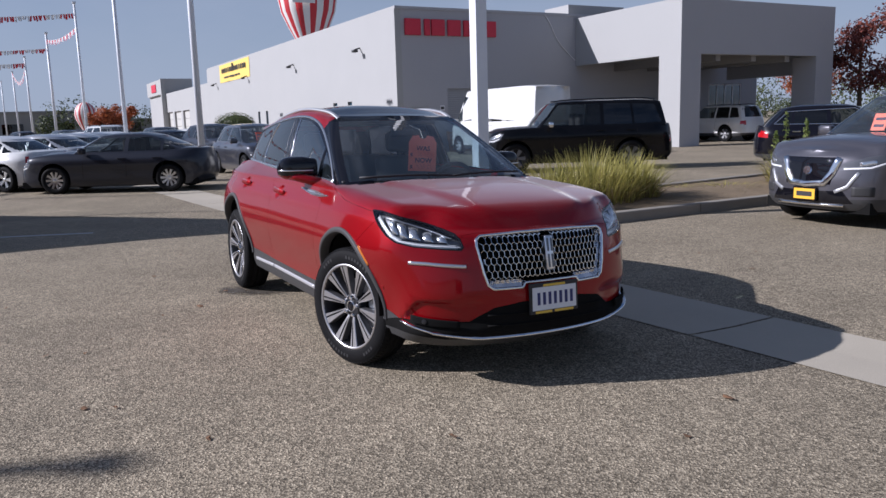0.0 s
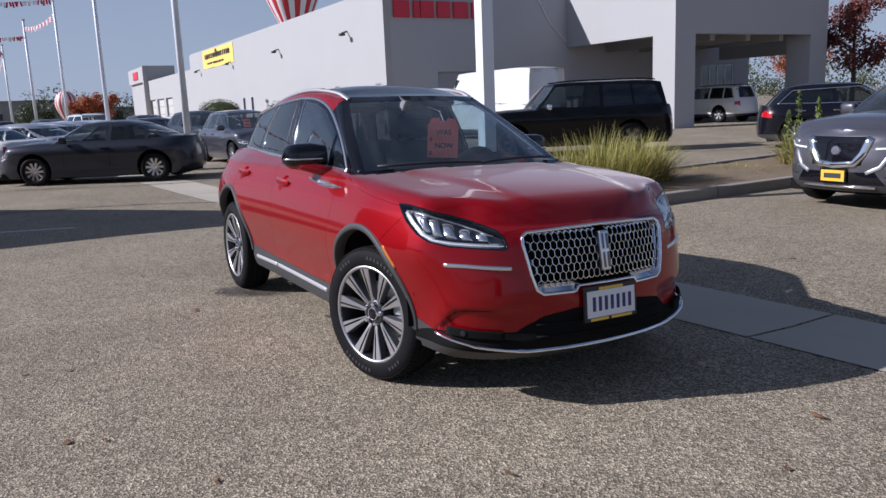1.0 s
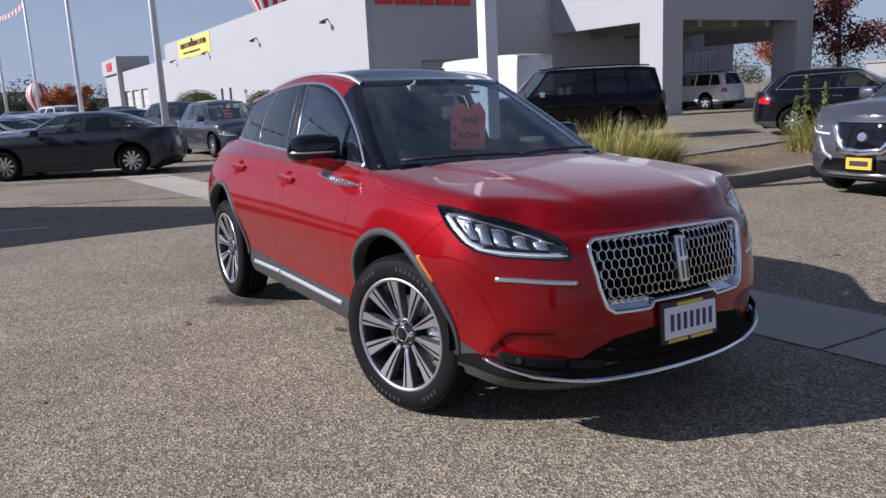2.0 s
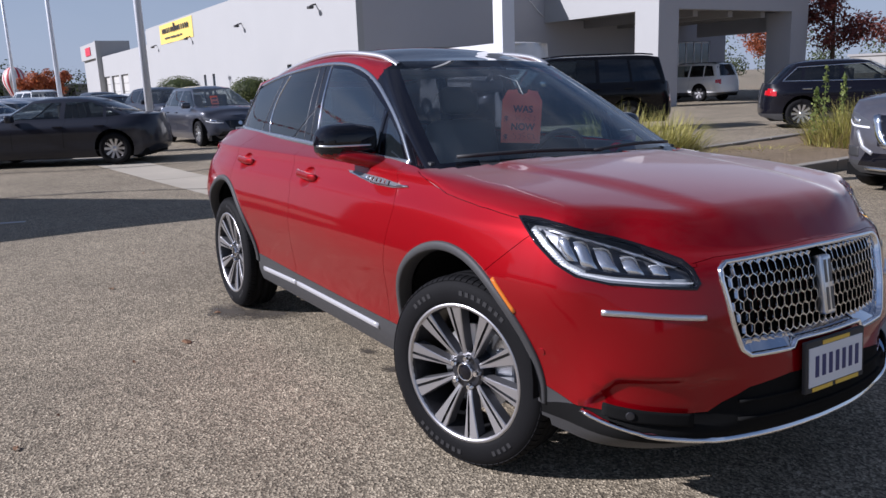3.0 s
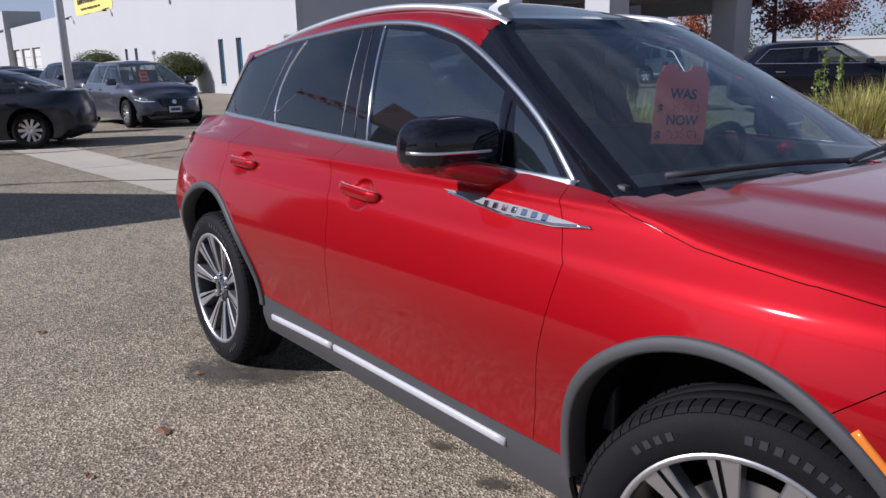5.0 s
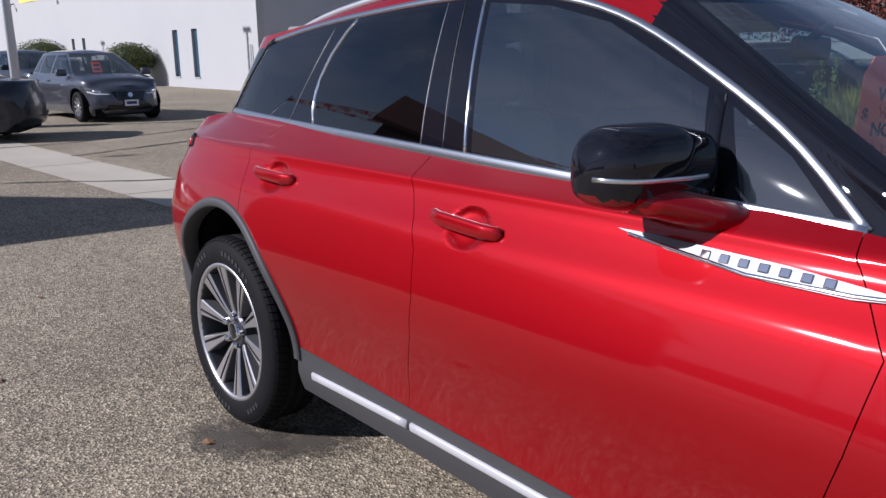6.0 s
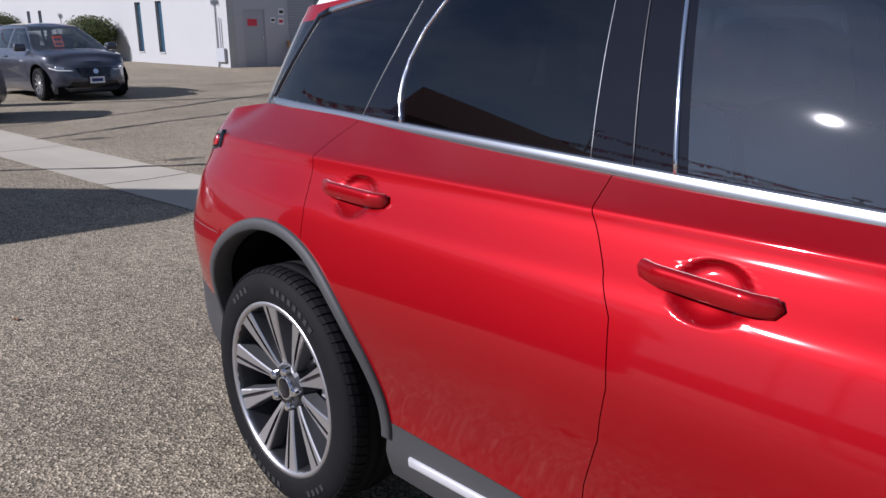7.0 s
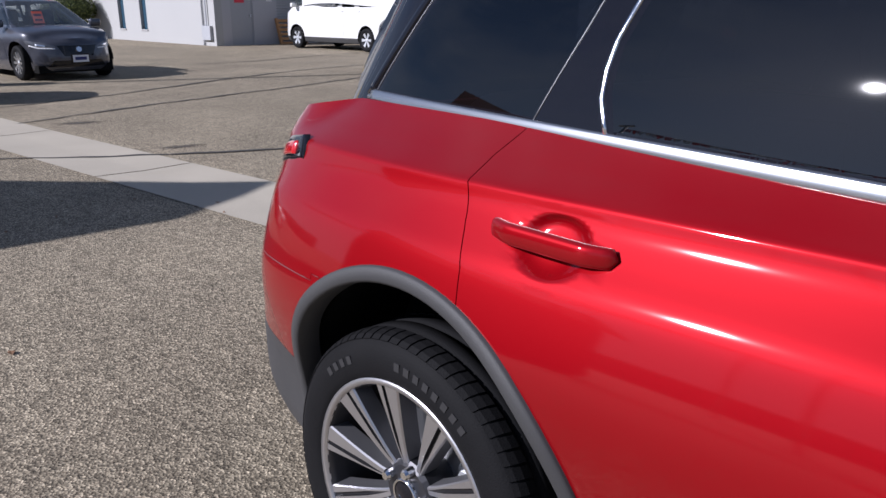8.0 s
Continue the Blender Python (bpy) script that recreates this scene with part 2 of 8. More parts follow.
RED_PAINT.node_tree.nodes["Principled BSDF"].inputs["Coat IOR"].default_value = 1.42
# white sheen that grows on upward faces, put in for pale reflected sky
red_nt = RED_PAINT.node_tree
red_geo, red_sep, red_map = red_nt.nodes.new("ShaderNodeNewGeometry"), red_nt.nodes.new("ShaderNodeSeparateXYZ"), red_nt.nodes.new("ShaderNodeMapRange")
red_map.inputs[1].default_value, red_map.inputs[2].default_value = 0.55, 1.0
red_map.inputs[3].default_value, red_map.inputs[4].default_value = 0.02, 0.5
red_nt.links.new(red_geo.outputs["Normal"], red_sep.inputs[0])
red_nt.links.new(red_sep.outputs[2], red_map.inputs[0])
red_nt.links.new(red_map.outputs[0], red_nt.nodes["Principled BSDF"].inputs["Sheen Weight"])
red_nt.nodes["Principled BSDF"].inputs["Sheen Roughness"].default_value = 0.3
GLOSS_BLACK = material("gloss_black", (0.006, 0.006, 0.009), 0.5, 0, 0.2, coat=1.0, spec=0.0, coat_rough=0.008)
CLADDING = material("grey_plastic", (0.042, 0.042, 0.044), 0.6, 0, 0.12, 8, 300, 0.0006, 700)
UNDER = material("dark_underbody", (0.008, 0.008, 0.008), 0.85, 0, 0.3, spec=0.1)
CHROME = material("chrome", (0.82, 0.82, 0.83), 0.08, 1.0, 0.03)
SATIN = material("satin_silver", (0.76, 0.77, 0.79), 0.3, 1.0, 0.05)
BELT_SATIN = material("belt_satin", (0.46, 0.48, 0.51), 0.26, 0.95, 0.04)
RAIL_SATIN = material("rail_satin", (0.50, 0.51, 0.53), 0.42, 0.7, 0.05)
BRIGHT_SILVER = material("bright_silver_trim", (0.52, 0.52, 0.54), 0.3, 0.25, 0.04)
ALLOY = material("machined_alloy", (0.52, 0.515, 0.53), 0.36, 0.92, 0.06, 8, 200)
ALLOY_MID = material("grey_cast_alloy", (0.16, 0.16, 0.17), 0.4, 0.6, 0.1)
ALLOY_DARK = material("dark_alloy", (0.045, 0.045, 0.05), 0.35, 0.6, 0.1)
RUBBER = material("tyre_rubber", (0.008, 0.008, 0.009), 0.7, 0, 0.3, 12, 200, 0.0008, 300, spec=0.12)
RUBBER_MARK = material("raised_rubber", (0.02, 0.02, 0.022), 0.6, 0, 0.1)
AMBER = material("amber_lens", (0.58, 0.16, 0.01), 0.15, 0, 0.1, coat=1.0)
TAIL_RED = material("red_lens", (0.45, 0.008, 0.012), 0.12, 0, 0.1, coat=1.0)
CLEAR = glass("clear_lens", (0.96, 0.97, 0.98), 1.0, 1.45)
WINDSCREEN = glass("windscreen_glass", (0.97, 1.0, 0.985), 1.0, 2.05, 0.035)
ROOF_GLASS = glass("roof_glass", (0.10, 0.105, 0.11), 1.0, 1.6)
FRONT_GLASS = glass("door_glass", (0.36, 0.48, 0.54), 1.0, 2.4, 0.02)
PRIVACY = glass("privacy_glass", (0.05, 0.055, 0.065), 1.0, 1.75, 0.002)
SEAT = material("grey_leather", (0.17, 0.168, 0.155), 0.55, 0, 0.08, 6, 200)
CABIN = material("charcoal_trim", (0.028, 0.028, 0.03), 0.6, 0, 0.15, 6, 200)
LED = material("lamp_reflector", (0.70, 0.71, 0.73), 0.18, 0.9, 0.05)
LAMP_GREY = material("lamp_housing", (0.14, 0.145, 0.16), 0.3, 0.6, 0.1)
LAMP_BAND = material("lamp_band", (0.42, 0.44, 0.46), 0.35, 0.4, 0.05)
LAMP_WHITE = material("light_guide", (0.85, 0.86, 0.88), 0.35, 0, 0.03, coat=1.0)
TAG = material("orange_red_card", (1.0, 0.26, 0.17), 0.65, 0, 0.05)
# thin card lets light through
tag_nt = TAG.node_tree
tag_tr = tag_nt.nodes.new("ShaderNodeBsdfTranslucent")
tag_tr.inputs[0].default_value = (1.0, 0.28, 0.17, 1)
tag_mx = tag_nt.nodes.new("ShaderNodeMixShader")
tag_mx.inputs[0].default_value = 0.25
tag_nt.links.new(tag_nt.nodes["Principled BSDF"].outputs[0], tag_mx.inputs[1])
tag_nt.links.new(tag_tr.outputs[0], tag_mx.inputs[2])
tag_nt.links.new(tag_mx.outputs[0], tag_nt.nodes["Material Output"].inputs[0])
TAG_INK = material("purple_ink", (0.03, 0.012, 0.04), 0.6, 0, 0.1)
PEN_INK = material("faded_red_ink", (0.45, 0.06, 0.05), 0.6, 0, 0.1)
PLATE_WHITE = material("plate_white", (0.72, 0.74, 0.78), 0.5, 0, 0.04)
PLATE_BLUE = material("plate_blue", (0.025, 0.03, 0.14), 0.5, 0, 0.05)
GOLD = material("gold_lettering", (0.75, 0.5, 0.06), 0.5, 0, 0.1)


# ---- small builders ----
def link_bm(name, bm, mat, parent=None, label="", smooth=False):
    me = bpy.data.meshes.new(name)
    bm.to_mesh(me)
    bm.free()
    if smooth:
        for p in me.polygons:
            p.use_smooth = True
    for m in (mat if isinstance(mat, (list, tuple)) else [mat]):
        me.materials.append(m)
    ob = new(name, me)
    if parent is not None:
        ob.parent = parent
    if label:
        ob["label"] = label
    return ob


def part(name, bm, mat, parent, label="", smooth=False):
    return link_bm(name, bm, mat, parent, label, smooth)


def thing(name, m, label, category, group="", kind=""):
    ob = new(name)
    ob.matrix_world = m
    ob.empty_display_size = 0.2
    return tagged(ob, label, category, group, kind)


def add_box(bm, x0, y0, z0, x1, y1, z1, bevel=0.0, m=None):
    vs = [bm.verts.new((x, y, z)) for z in (z0, z1) for y in (y0, y1) for x in (x0, x1)]
    fs = [(0, 2, 3, 1), (4, 5, 7, 6), (0, 1, 5, 4), (2, 6, 7, 3), (0, 4, 6, 2), (1, 3, 7, 5)]
    faces = [bm.faces.new([vs[i] for i in f]) for f in fs]
    if bevel:
        es = list({e for f in faces for e in f.edges})
        r = bmesh.ops.bevel(bm, geom=es, offset=bevel, segments=2, affect='EDGES', profile=0.5)
        vs = list({v for f in r["faces"] for v in f.verts} | {v for v in vs if v.is_valid})
    if m is not None:
        for v in vs:
            v.co = m @ v.co
    return vs


def box(x0, y0, z0, x1, y1, z1, bevel=0.0, m=None):
    bm = bmesh.new()
    add_box(bm, x0, y0, z0, x1, y1, z1, bevel, m)
    return bm


def lathe(profile, n=48, axis="y", closed=False):
    """Turns a profile of (radius, along) round an axis."""
    bm = bmesh.new()
    rings = []
    for k in range(n):
        a = 2 * math.pi * k / n
        row = []
        for r, h in profile:
            c, s = r * math.cos(a), r * math.sin(a)
            row.append(bm.verts.new((c, h, s) if axis == "y" else (c, s, h) if axis == "z" else (h, c, s)))
        rings.append(row)
    cnt = len(profile)
    for k in range(n):
        a, b = rings[k], rings[(k + 1) % n]
        for j in range(cnt if closed else cnt - 1):
            bm.faces.new((a[j], a[(j + 1) % cnt], b[(j + 1) % cnt], b[j]))
    bmesh.ops.remove_doubles(bm, verts=bm.verts, dist=1e-5)
    bmesh.ops.recalc_face_normals(bm, faces=bm.faces)
    return bm


def add_tube(bm, pts, radius, n=8, taper=1.0):
    """A round bar along points."""
    pts = [Vector(p) for p in pts]
    rings = []
    up = Vector((0.123, 0.3, 1)).normalized()
    for i, p in enumerate(pts):
        d = (pts[min(i + 1, len(pts) - 1)] - pts[max(i - 1, 0)]).normalized()
        a = d.cross(up).normalized()
        b = d.cross(a).normalized()
        r = radius * (1 + (taper - 1) * i / max(len(pts) - 1, 1))
        rings.append([bm.verts.new(p + r * (math.cos(2 * math.pi * k / n) * a + math.sin(2 * math.pi * k / n) * b)) for k in range(n)])
    for r0, r1 in zip(rings, rings[1:]):
        for k in range(n):
            bm.faces.new((r0[k], r0[(k + 1) % n], r1[(k + 1) % n], r1[k]))
    bm.faces.new(rings[0][::-1])
    bm.faces.new(rings[-1])
    return bm


def add_prism(bm, poly, axis, lo, hi):
    """A flat polygon pushed out along an axis: poly in the other two axes, in order."""
    def at(p, h):
        return (h, *p) if axis == "x" else (p[0], h, p[1]) if axis == "y" else (*p, h)
    a = [bm.verts.new(at(p, lo)) for p in poly]
    b = [bm.verts.new(at(p, hi)) for p in poly]
    n = len(poly)
    fs = [bm.faces.new(a[::-1]), bm.faces.new(b)]
    fs += [bm.faces.new((a[i], a[(i + 1) % n], b[(i + 1) % n], b[i])) for i in range(n)]
    bmesh.ops.recalc_face_normals(bm, faces=fs)
    return fs


# ---- car bodies ----
from mathutils.bvhtree import BVHTree


def smooth_curve(pts, n, per_index=False):
    """n points on a natural cubic through the given ones; evenly spaced unless per_index."""
    p = np.array(pts, float)
    t = np.arange(len(p), dtype=float) if per_index else np.r_[0, np.cumsum(np.linalg.norm(np.diff(p, axis=0), axis=1))]
    h = np.diff(t)
    k = len(p)
    a = np.zeros((k, k))
    r = np.zeros((k, p.shape[1]))
    a[0, 0] = a[-1, -1] = 1
    for i in range(1, k - 1):
        a[i, i - 1], a[i, i], a[i, i + 1] = h[i - 1], 2 * (h[i - 1] + h[i]), h[i]
        r[i] = 6 * ((p[i + 1] - p[i]) / h[i] - (p[i] - p[i - 1]) / h[i - 1])
    m = np.linalg.solve(a, r)
    u = np.linspace(0, t[-1], n)
    i = np.clip(np.searchsorted(t, u, side="right") - 1, 0, k - 2)
    d0, d1, hh = (u - t[i])[:, None], (t[i + 1] - u)[:, None], h[i][:, None]
    return m[i] * d1**3 / (6 * hh) + m[i + 1] * d0**3 / (6 * hh) + (p[i] / hh - m[i] * hh / 6) * d1 + (p[i + 1] / hh - m[i + 1] * hh / 6) * d0


def table(x, pairs, soft=True):
    """A smooth function given by (x, value) pairs."""
    xs, ys = np.array(pairs, float).T
    if not soft:
        return np.interp(x, xs, ys)
    x = np.asarray(x, float)
    d = np.diff(ys) / np.diff(xs)
    m = np.r_[d[0], (d[:-1] + d[1:]) / 2, d[-1]]
    for i in range(len(d)):
        if d[i] == 0 or (i and d[i - 1] * d[i] <= 0):
            m[i] = 0
    if d[-1] == 0:
        m[-1] = 0
    i = np.clip(np.searchsorted(xs, x, side="right") - 1, 0, len(d) - 1)
    h = np.diff(xs)[i]
    s = np.clip((x - xs[i]) / h, 0, 1)
    return ((2 * s**3 - 3 * s**2 + 1) * ys[i] + (s**3 - 2 * s**2 + s) * h * m[i]
            + (3 * s**2 - 2 * s**3) * ys[i + 1] + (s**3 - s**2) * h * m[i + 1])


def build_shell(P):
    """Lower body: plan outline swept upwards with the flank's section, closed by hood and boot decks. Rear to front on the right, mirrored."""
    K, N = P["columns"], P["rows"]
    out = smooth_curve(P["outline"], K)
    out[0, 1] = out[-1, 1] = 0.0
    tan = np.gradient(out, axis=0)
    tan /= np.linalg.norm(tan, axis=1)[:, None]
    nor = np.stack([-tan[:, 1], tan[:, 0]], 1)
    nor = np.where((nor[:, :1] * 0 + (nor[:, 1:] * np.sign(np.where(out[:, 1:] == 0, 1, out[:, 1:])) < 0) * (np.abs(nor[:, 1:]) > .05)) > 0, -nor, nor)
    nor[0], nor[-1] = (-1, 0), (1, 0)
    for i in range(1, K):
        if nor[i] @ nor[i - 1] < 0:
            nor[i] = -nor[i]
    ztop, zbot = table(out[:, 0], P["top"]), table(out[:, 0], P["bottom"])
    fwd = np.clip((nor[:, 0] - 0.25) / 0.55, 0, 1)
    fwd = fwd * fwd * (3 - 2 * fwd)
    bwd = np.clip((-nor[:, 0] - 0.25) / 0.55, 0, 1)
    bwd = bwd * bwd * (3 - 2 * bwd)
    rows = []
    for v in P.get("levels", np.linspace(0, 1, N)):
        z = zbot + v * (ztop - zbot)
        t = (1 - fwd - bwd) * table(z, P["side"]) + fwd * table(z, P["front"]) + bwd * table(z, P["rear"])
        if "flare" in P:
            for cx, cz, size, amount in P["flare"]:
                t = t - amount * np.exp(-((out[:, 0] - cx) ** 2 + (z - cz) ** 2) / size**2) * (1 - fwd)
        q = out - nor * t[:, None]
        q[0, 1] = q[-1, 1] = 0
        rows.append(np.c_[q[:, 0], -np.abs(q[:, 1]), z])
    rows = np.array(rows)
    bm = bmesh.new()
    n_rows = len(rows)
    grid = []
    for j in range(n_rows):
        right = [bm.verts.new(p) for p in rows[j]]
        left = [bm.verts.new((p[0], -p[1], p[2])) for p in rows[j][1:-1][::-1]]
        grid.append(right + left)
    L = len(grid[0])
    for j in range(n_rows - 1):
        for i in range(L):
            k = (i + 1) % L
            bm.faces.new((grid[j][i], grid[j][k], grid[j + 1][k], grid[j + 1][i]))
    top = rows[-1]
    # decks
    for lo, hi, crown, dome in P["decks"]:
        idx = [i for i in range(K) if lo <= top[i, 0] <= hi]
        lines = []
        n_across = P.get("across", 21)
        rim_pts = smooth_curve(top[:, :2], 1500)
        for i in idx:
            x, y, z = top[i]
            if i in (0, K - 1):
                lines.append([grid[-1][i]] * n_across)
                continue
            c = float(table(x, crown))
            line = [grid[-1][i]]
            for s in np.linspace(-1, 1, n_across)[1:-1]:
                a = abs(s)
                zz = z + c * (1 - a**2.2)
                if "hood" in P:
                    yy = abs(y * s)
                    at_rim = np.abs(rim_pts[:, 1])
                    d = float(np.min(np.hypot(rim_pts[:, 0] - x, at_rim - yy)))
                    q = min(d / float(np.interp(yy, [0.15, 0.5], [0.15, 0.085])), 1.0)
                    b = min(max((yy - float(np.interp(x, [1.0, 2.2], [0.50, 0.33]))) / 0.085 + 0.5, 0), 1)
                    zz = float(table(x, P["hood"])) - 0.020 * (yy / 0.72) ** 2 - 0.013 * b * b * (3 - 2 * b)
                    zz = z + max(zz - z, 0.0) * (1 - (1 - q) ** 2.3)
                elif dome:
                    b = min(max((dome[1] - a) / dome[2] + 0.5, 0), 1)
                    zz += dome[0] * b * b * (3 - 2 * b) * min(1, c / 0.04)
                line.append(bm.verts.new((x, -y * s, zz)))
            line.append(grid[-1][L - i])
            lines.append(line)
        for a, b in zip(lines, lines[1:]):
            for j in range(n_across - 1):
                quad = [a[j], b[j], b[j + 1], a[j + 1]]
                uniq = []
                for v in quad:
                    if v not in uniq:
                        uniq.append(v)
                if len(uniq) >= 3:
                    bm.faces.new(uniq)
    bmesh.ops.remove_doubles(bm, verts=bm.verts, dist=1e-5)
    return bm, top


def build_house(P):
    """The part above the belt: base and roof outlines with the same controls, and a crowned roof."""
    K, N = P.get("house_columns", 120), P.get("house_rows", 12)
    base = smooth_curve([(x, abs(y)) for x, y in P["house_base"]], K, True)
    roof = smooth_curve([(x, abs(y)) for x, y in P["house_roof"]], K, True)
    base[0, 1] = base[-1, 1] = roof[0, 1] = roof[-1, 1] = 0
    zb, zr = table(base[:, 0], P["belt"]), table(roof[:, 0], P["roofline"])
    side = np.clip(base[:, 1] / base[:, 1].max(), 0, 1) ** 4
    rows = []
    for w in np.linspace(0, 1, N):
        q = base * (1 - w) + roof * w
        b = P.get("bulge", 0.02) * 4 * w * (1 - w)
        y = q[:, 1] + b * side
        x = q[:, 0] + np.where(np.arange(K) > K * 0.8, P.get("screen_bulge", 0.04) * 4 * w * (1 - w) * (1 - side), 0) - np.where(np.arange(K) < K * 0.15, 0.03 * 4 * w * (1 - w) * (1 - side), 0)
        y[0] = y[-1] = 0
        rows.append(np.c_[x, -y, zb * (1 - w) + zr * w])
    bm = bmesh.new()
    grid = []
    for r in rows:
        grid.append([bm.verts.new(p) for p in r] + [bm.verts.new((p[0], -p[1], p[2])) for p in r[1:-1][::-1]])
    L = len(grid[0])
    for j in range(N - 1):
        for i in range(L):
            k = (i + 1) % L
            bm.faces.new((grid[j][i], grid[j][k], grid[j + 1][k], grid[j + 1][i]))
    # roof
    n_across = 15
    lines = []
    for i in range(K):
        x, y, z = rows[-1][i]
        if i in (0, K - 1):
            lines.append([grid[-1][i]] * n_across)
            continue
        c = float(table(x, P["roof_crown"]))
        line = [grid[-1][i]]
        for s in np.linspace(-1, 1, n_across)[1:-1]:
            line.append(bm.verts.new((x, -y * s, z + c * (1 - abs(s) ** 2.4))))
        line.append(grid[-1][L - i])
        lines.append(line)
    for a, b in zip(lines, lines[1:]):
        for j in range(n_across - 1):
            uniq = []
            for v in (a[j], b[j], b[j + 1], a[j + 1]):
                if v not in uniq:
                    uniq.append(v)
            if len(uniq) >= 3:
                bm.faces.new(uniq)
    bmesh.ops.remove_doubles(bm, verts=bm.verts, dist=1e-5)
    return bm


def crosses(a, b, x0, x1, y0, y1):
    """Whether the line from a to b touches a rectangle."""
    t0, t1 = 0.0, 1.0
    for p, d, lo, hi in ((a[0], b[0] - a[0], x0, x1), (a[1], b[1] - a[1], y0, y1)):
        if abs(d) < 1e-12:
            if p < lo or p > hi:
                return False
            continue
        q0, q1 = (lo - p) / d, (hi - p) / d
        t0, t1 = max(t0, min(q0, q1)), min(t1, max(q0, q1))
    return t0 <= t1


def cut(bm, line, u, keep, closed=True, margin=0.09):
    """Cuts the faces near a polyline drawn in the upright plane along u (horizontal), seen square on. keep(c): which faces take part."""
    u = Vector(u).normalized()
    across = Vector((u.y, -u.x, 0))
    n = len(line)
    for i in range(n if closed else n - 1):
        a, b = line[i], line[(i + 1) % n]
        lo_u, hi_u = min(a[0], b[0]) - margin, max(a[0], b[0]) + margin
        lo_z, hi_z = min(a[1], b[1]) - margin, max(a[1], b[1]) + margin
        faces = []
        for f in bm.faces:
            c = f.calc_center_median()
            if lo_u < c.dot(u) < hi_u and lo_z < c.z < hi_z and keep(c):
                us, zs = [v.co.dot(u) for v in f.verts], [v.co.z for v in f.verts]
                if crosses(a, b, min(us) - 2e-4, max(us) + 2e-4, min(zs) - 2e-4, max(zs) + 2e-4):
                    faces.append(f)
        if not faces:
            continue
        geom = faces + list({e for f in faces for e in f.edges}) + list({v for f in faces for v in f.verts})
        along = u * (b[0] - a[0]) + Vector((0, 0, b[1] - a[1]))
        bmesh.ops.bisect_plane(bm, geom=geom, dist=1e-5, plane_co=u * a[0] + Vector((0, 0, a[1])), plane_no=along.cross(across))


def inside(poly, x, y):
    hit = False
    n = len(poly)
    for i in range(n):
        (x0, y0), (x1, y1) = poly[i], poly[(i + 1) % n]
        if (y0 > y) != (y1 > y) and x < (x1 - x0) * (y - y0) / (y1 - y0) + x0:
            hit = not hit
    return hit


def circle(cx, cz, r, n=36):
    return [(cx + r * math.cos(2 * math.pi * k / n), cz + r * math.sin(2 * math.pi * k / n)) for k in range(n)]


def take(bm, faces, gap=0.0, lip=0.0):
    """A copy of some faces as a mesh of its own, drawn in by gap at its open edges and folded inwards by lip."""
    made = bmesh.new()
    at = {}
    for f in faces:
        for v in f.verts:
            if v not in at:
                at[v] = made.verts.new(v.co)
    for f in faces:
        try:
            made.faces.new([at[v] for v in f.verts])
        except ValueError:
            pass
    made.normal_update()
    if lip:
        rim = [e for e in made.edges if len(e.link_faces) == 1]
        shift = {}
        for e in rim:
            f = e.link_faces[0]
            d = (e.verts[1].co - e.verts[0].co).normalized()
            inn = f.normal.cross(d)
            if inn.dot(f.calc_center_median() - e.verts[0].co) < 0:
                inn = -inn
            for v in e.verts:
                shift.setdefault(v, []).append((inn, f.normal.copy()))
        fold = {}
        for v, lst in shift.items():
            inn = sum((a for a, _ in lst), Vector()).normalized()
            nn = sum((b for _, b in lst), Vector()).normalized()
            v.co += inn * gap
            fold[v] = made.verts.new(v.co - nn * lip)
        for e in rim:
            a, b = e.verts
            f = e.link_faces[0]
            loop = [l for l in f.loops if l.edge == e][0]
            if loop.vert != a:
                a, b = b, a
            made.faces.new((b, a, fold[a], fold[b]))
            e.smooth = False
    return made


def finder(bm):
    tree = BVHTree.FromBMesh(bm)

    def side(x, z, sign=-1):
        p, n, _, _ = tree.ray_cast(Vector((x, sign * 3, z)), Vector((0, -sign, 0)))
        return (p, n) if p else (Vector((x, sign * 0.9, z)), Vector((0, sign, 0)))

    def front(y, z, way=1):
        p, n, _, _ = tree.ray_cast(Vector((way * 5, y, z)), Vector((-way, 0, 0)))
        return (p, n) if p else (Vector((way * 2.2, y, z)), Vector((way, 0, 0)))

    def above(x, y):
        p, n, _, _ = tree.ray_cast(Vector((x, y, 4)), Vector((0, 0, -1)))
        return (p, n) if p else (Vector((x, y, 1)), Vector((0, 0, 1)))

    def along(o, d):
        p, n, _, _ = tree.ray_cast(Vector(o), Vector(d).normalized())
        return (p, n) if p else (Vector(o), -Vector(d).normalized())
    return side, front, above, along


def strip(bm, pts, normals, width, height, closed=False, sink=0.006):
    """A raised moulding along points on a surface: width across, height proud, with a soft top."""
    rows = []
    n = len(pts)
    for i in range(n):
        a, b = pts[(i - 1) % n if closed else max(i - 1, 0)], pts[(i + 1) % n if closed else min(i + 1, n - 1)]
        d = (b - a).normalized()
        nn = normals[i].normalized()
        w = d.cross(nn).normalized()
        rows.append([bm.verts.new(pts[i] + w * s * width / 2 + nn * h) for s, h in ((-1, -sink), (-0.95, height * .6), (-0.6, height), (0.6, height), (0.95, height * .6), (1, -sink))])
    for i in range(n if closed else n - 1):
        a, b = rows[i], rows[(i + 1) % n]
        for j in range(5):
            bm.faces.new((a[j], a[j + 1], b[j + 1], b[j]))
    if not closed:
        bm.faces.new(rows[0])
        bm.faces.new(rows[-1][::-1])
    bmesh.ops.recalc_face_normals(bm, faces=bm.faces)


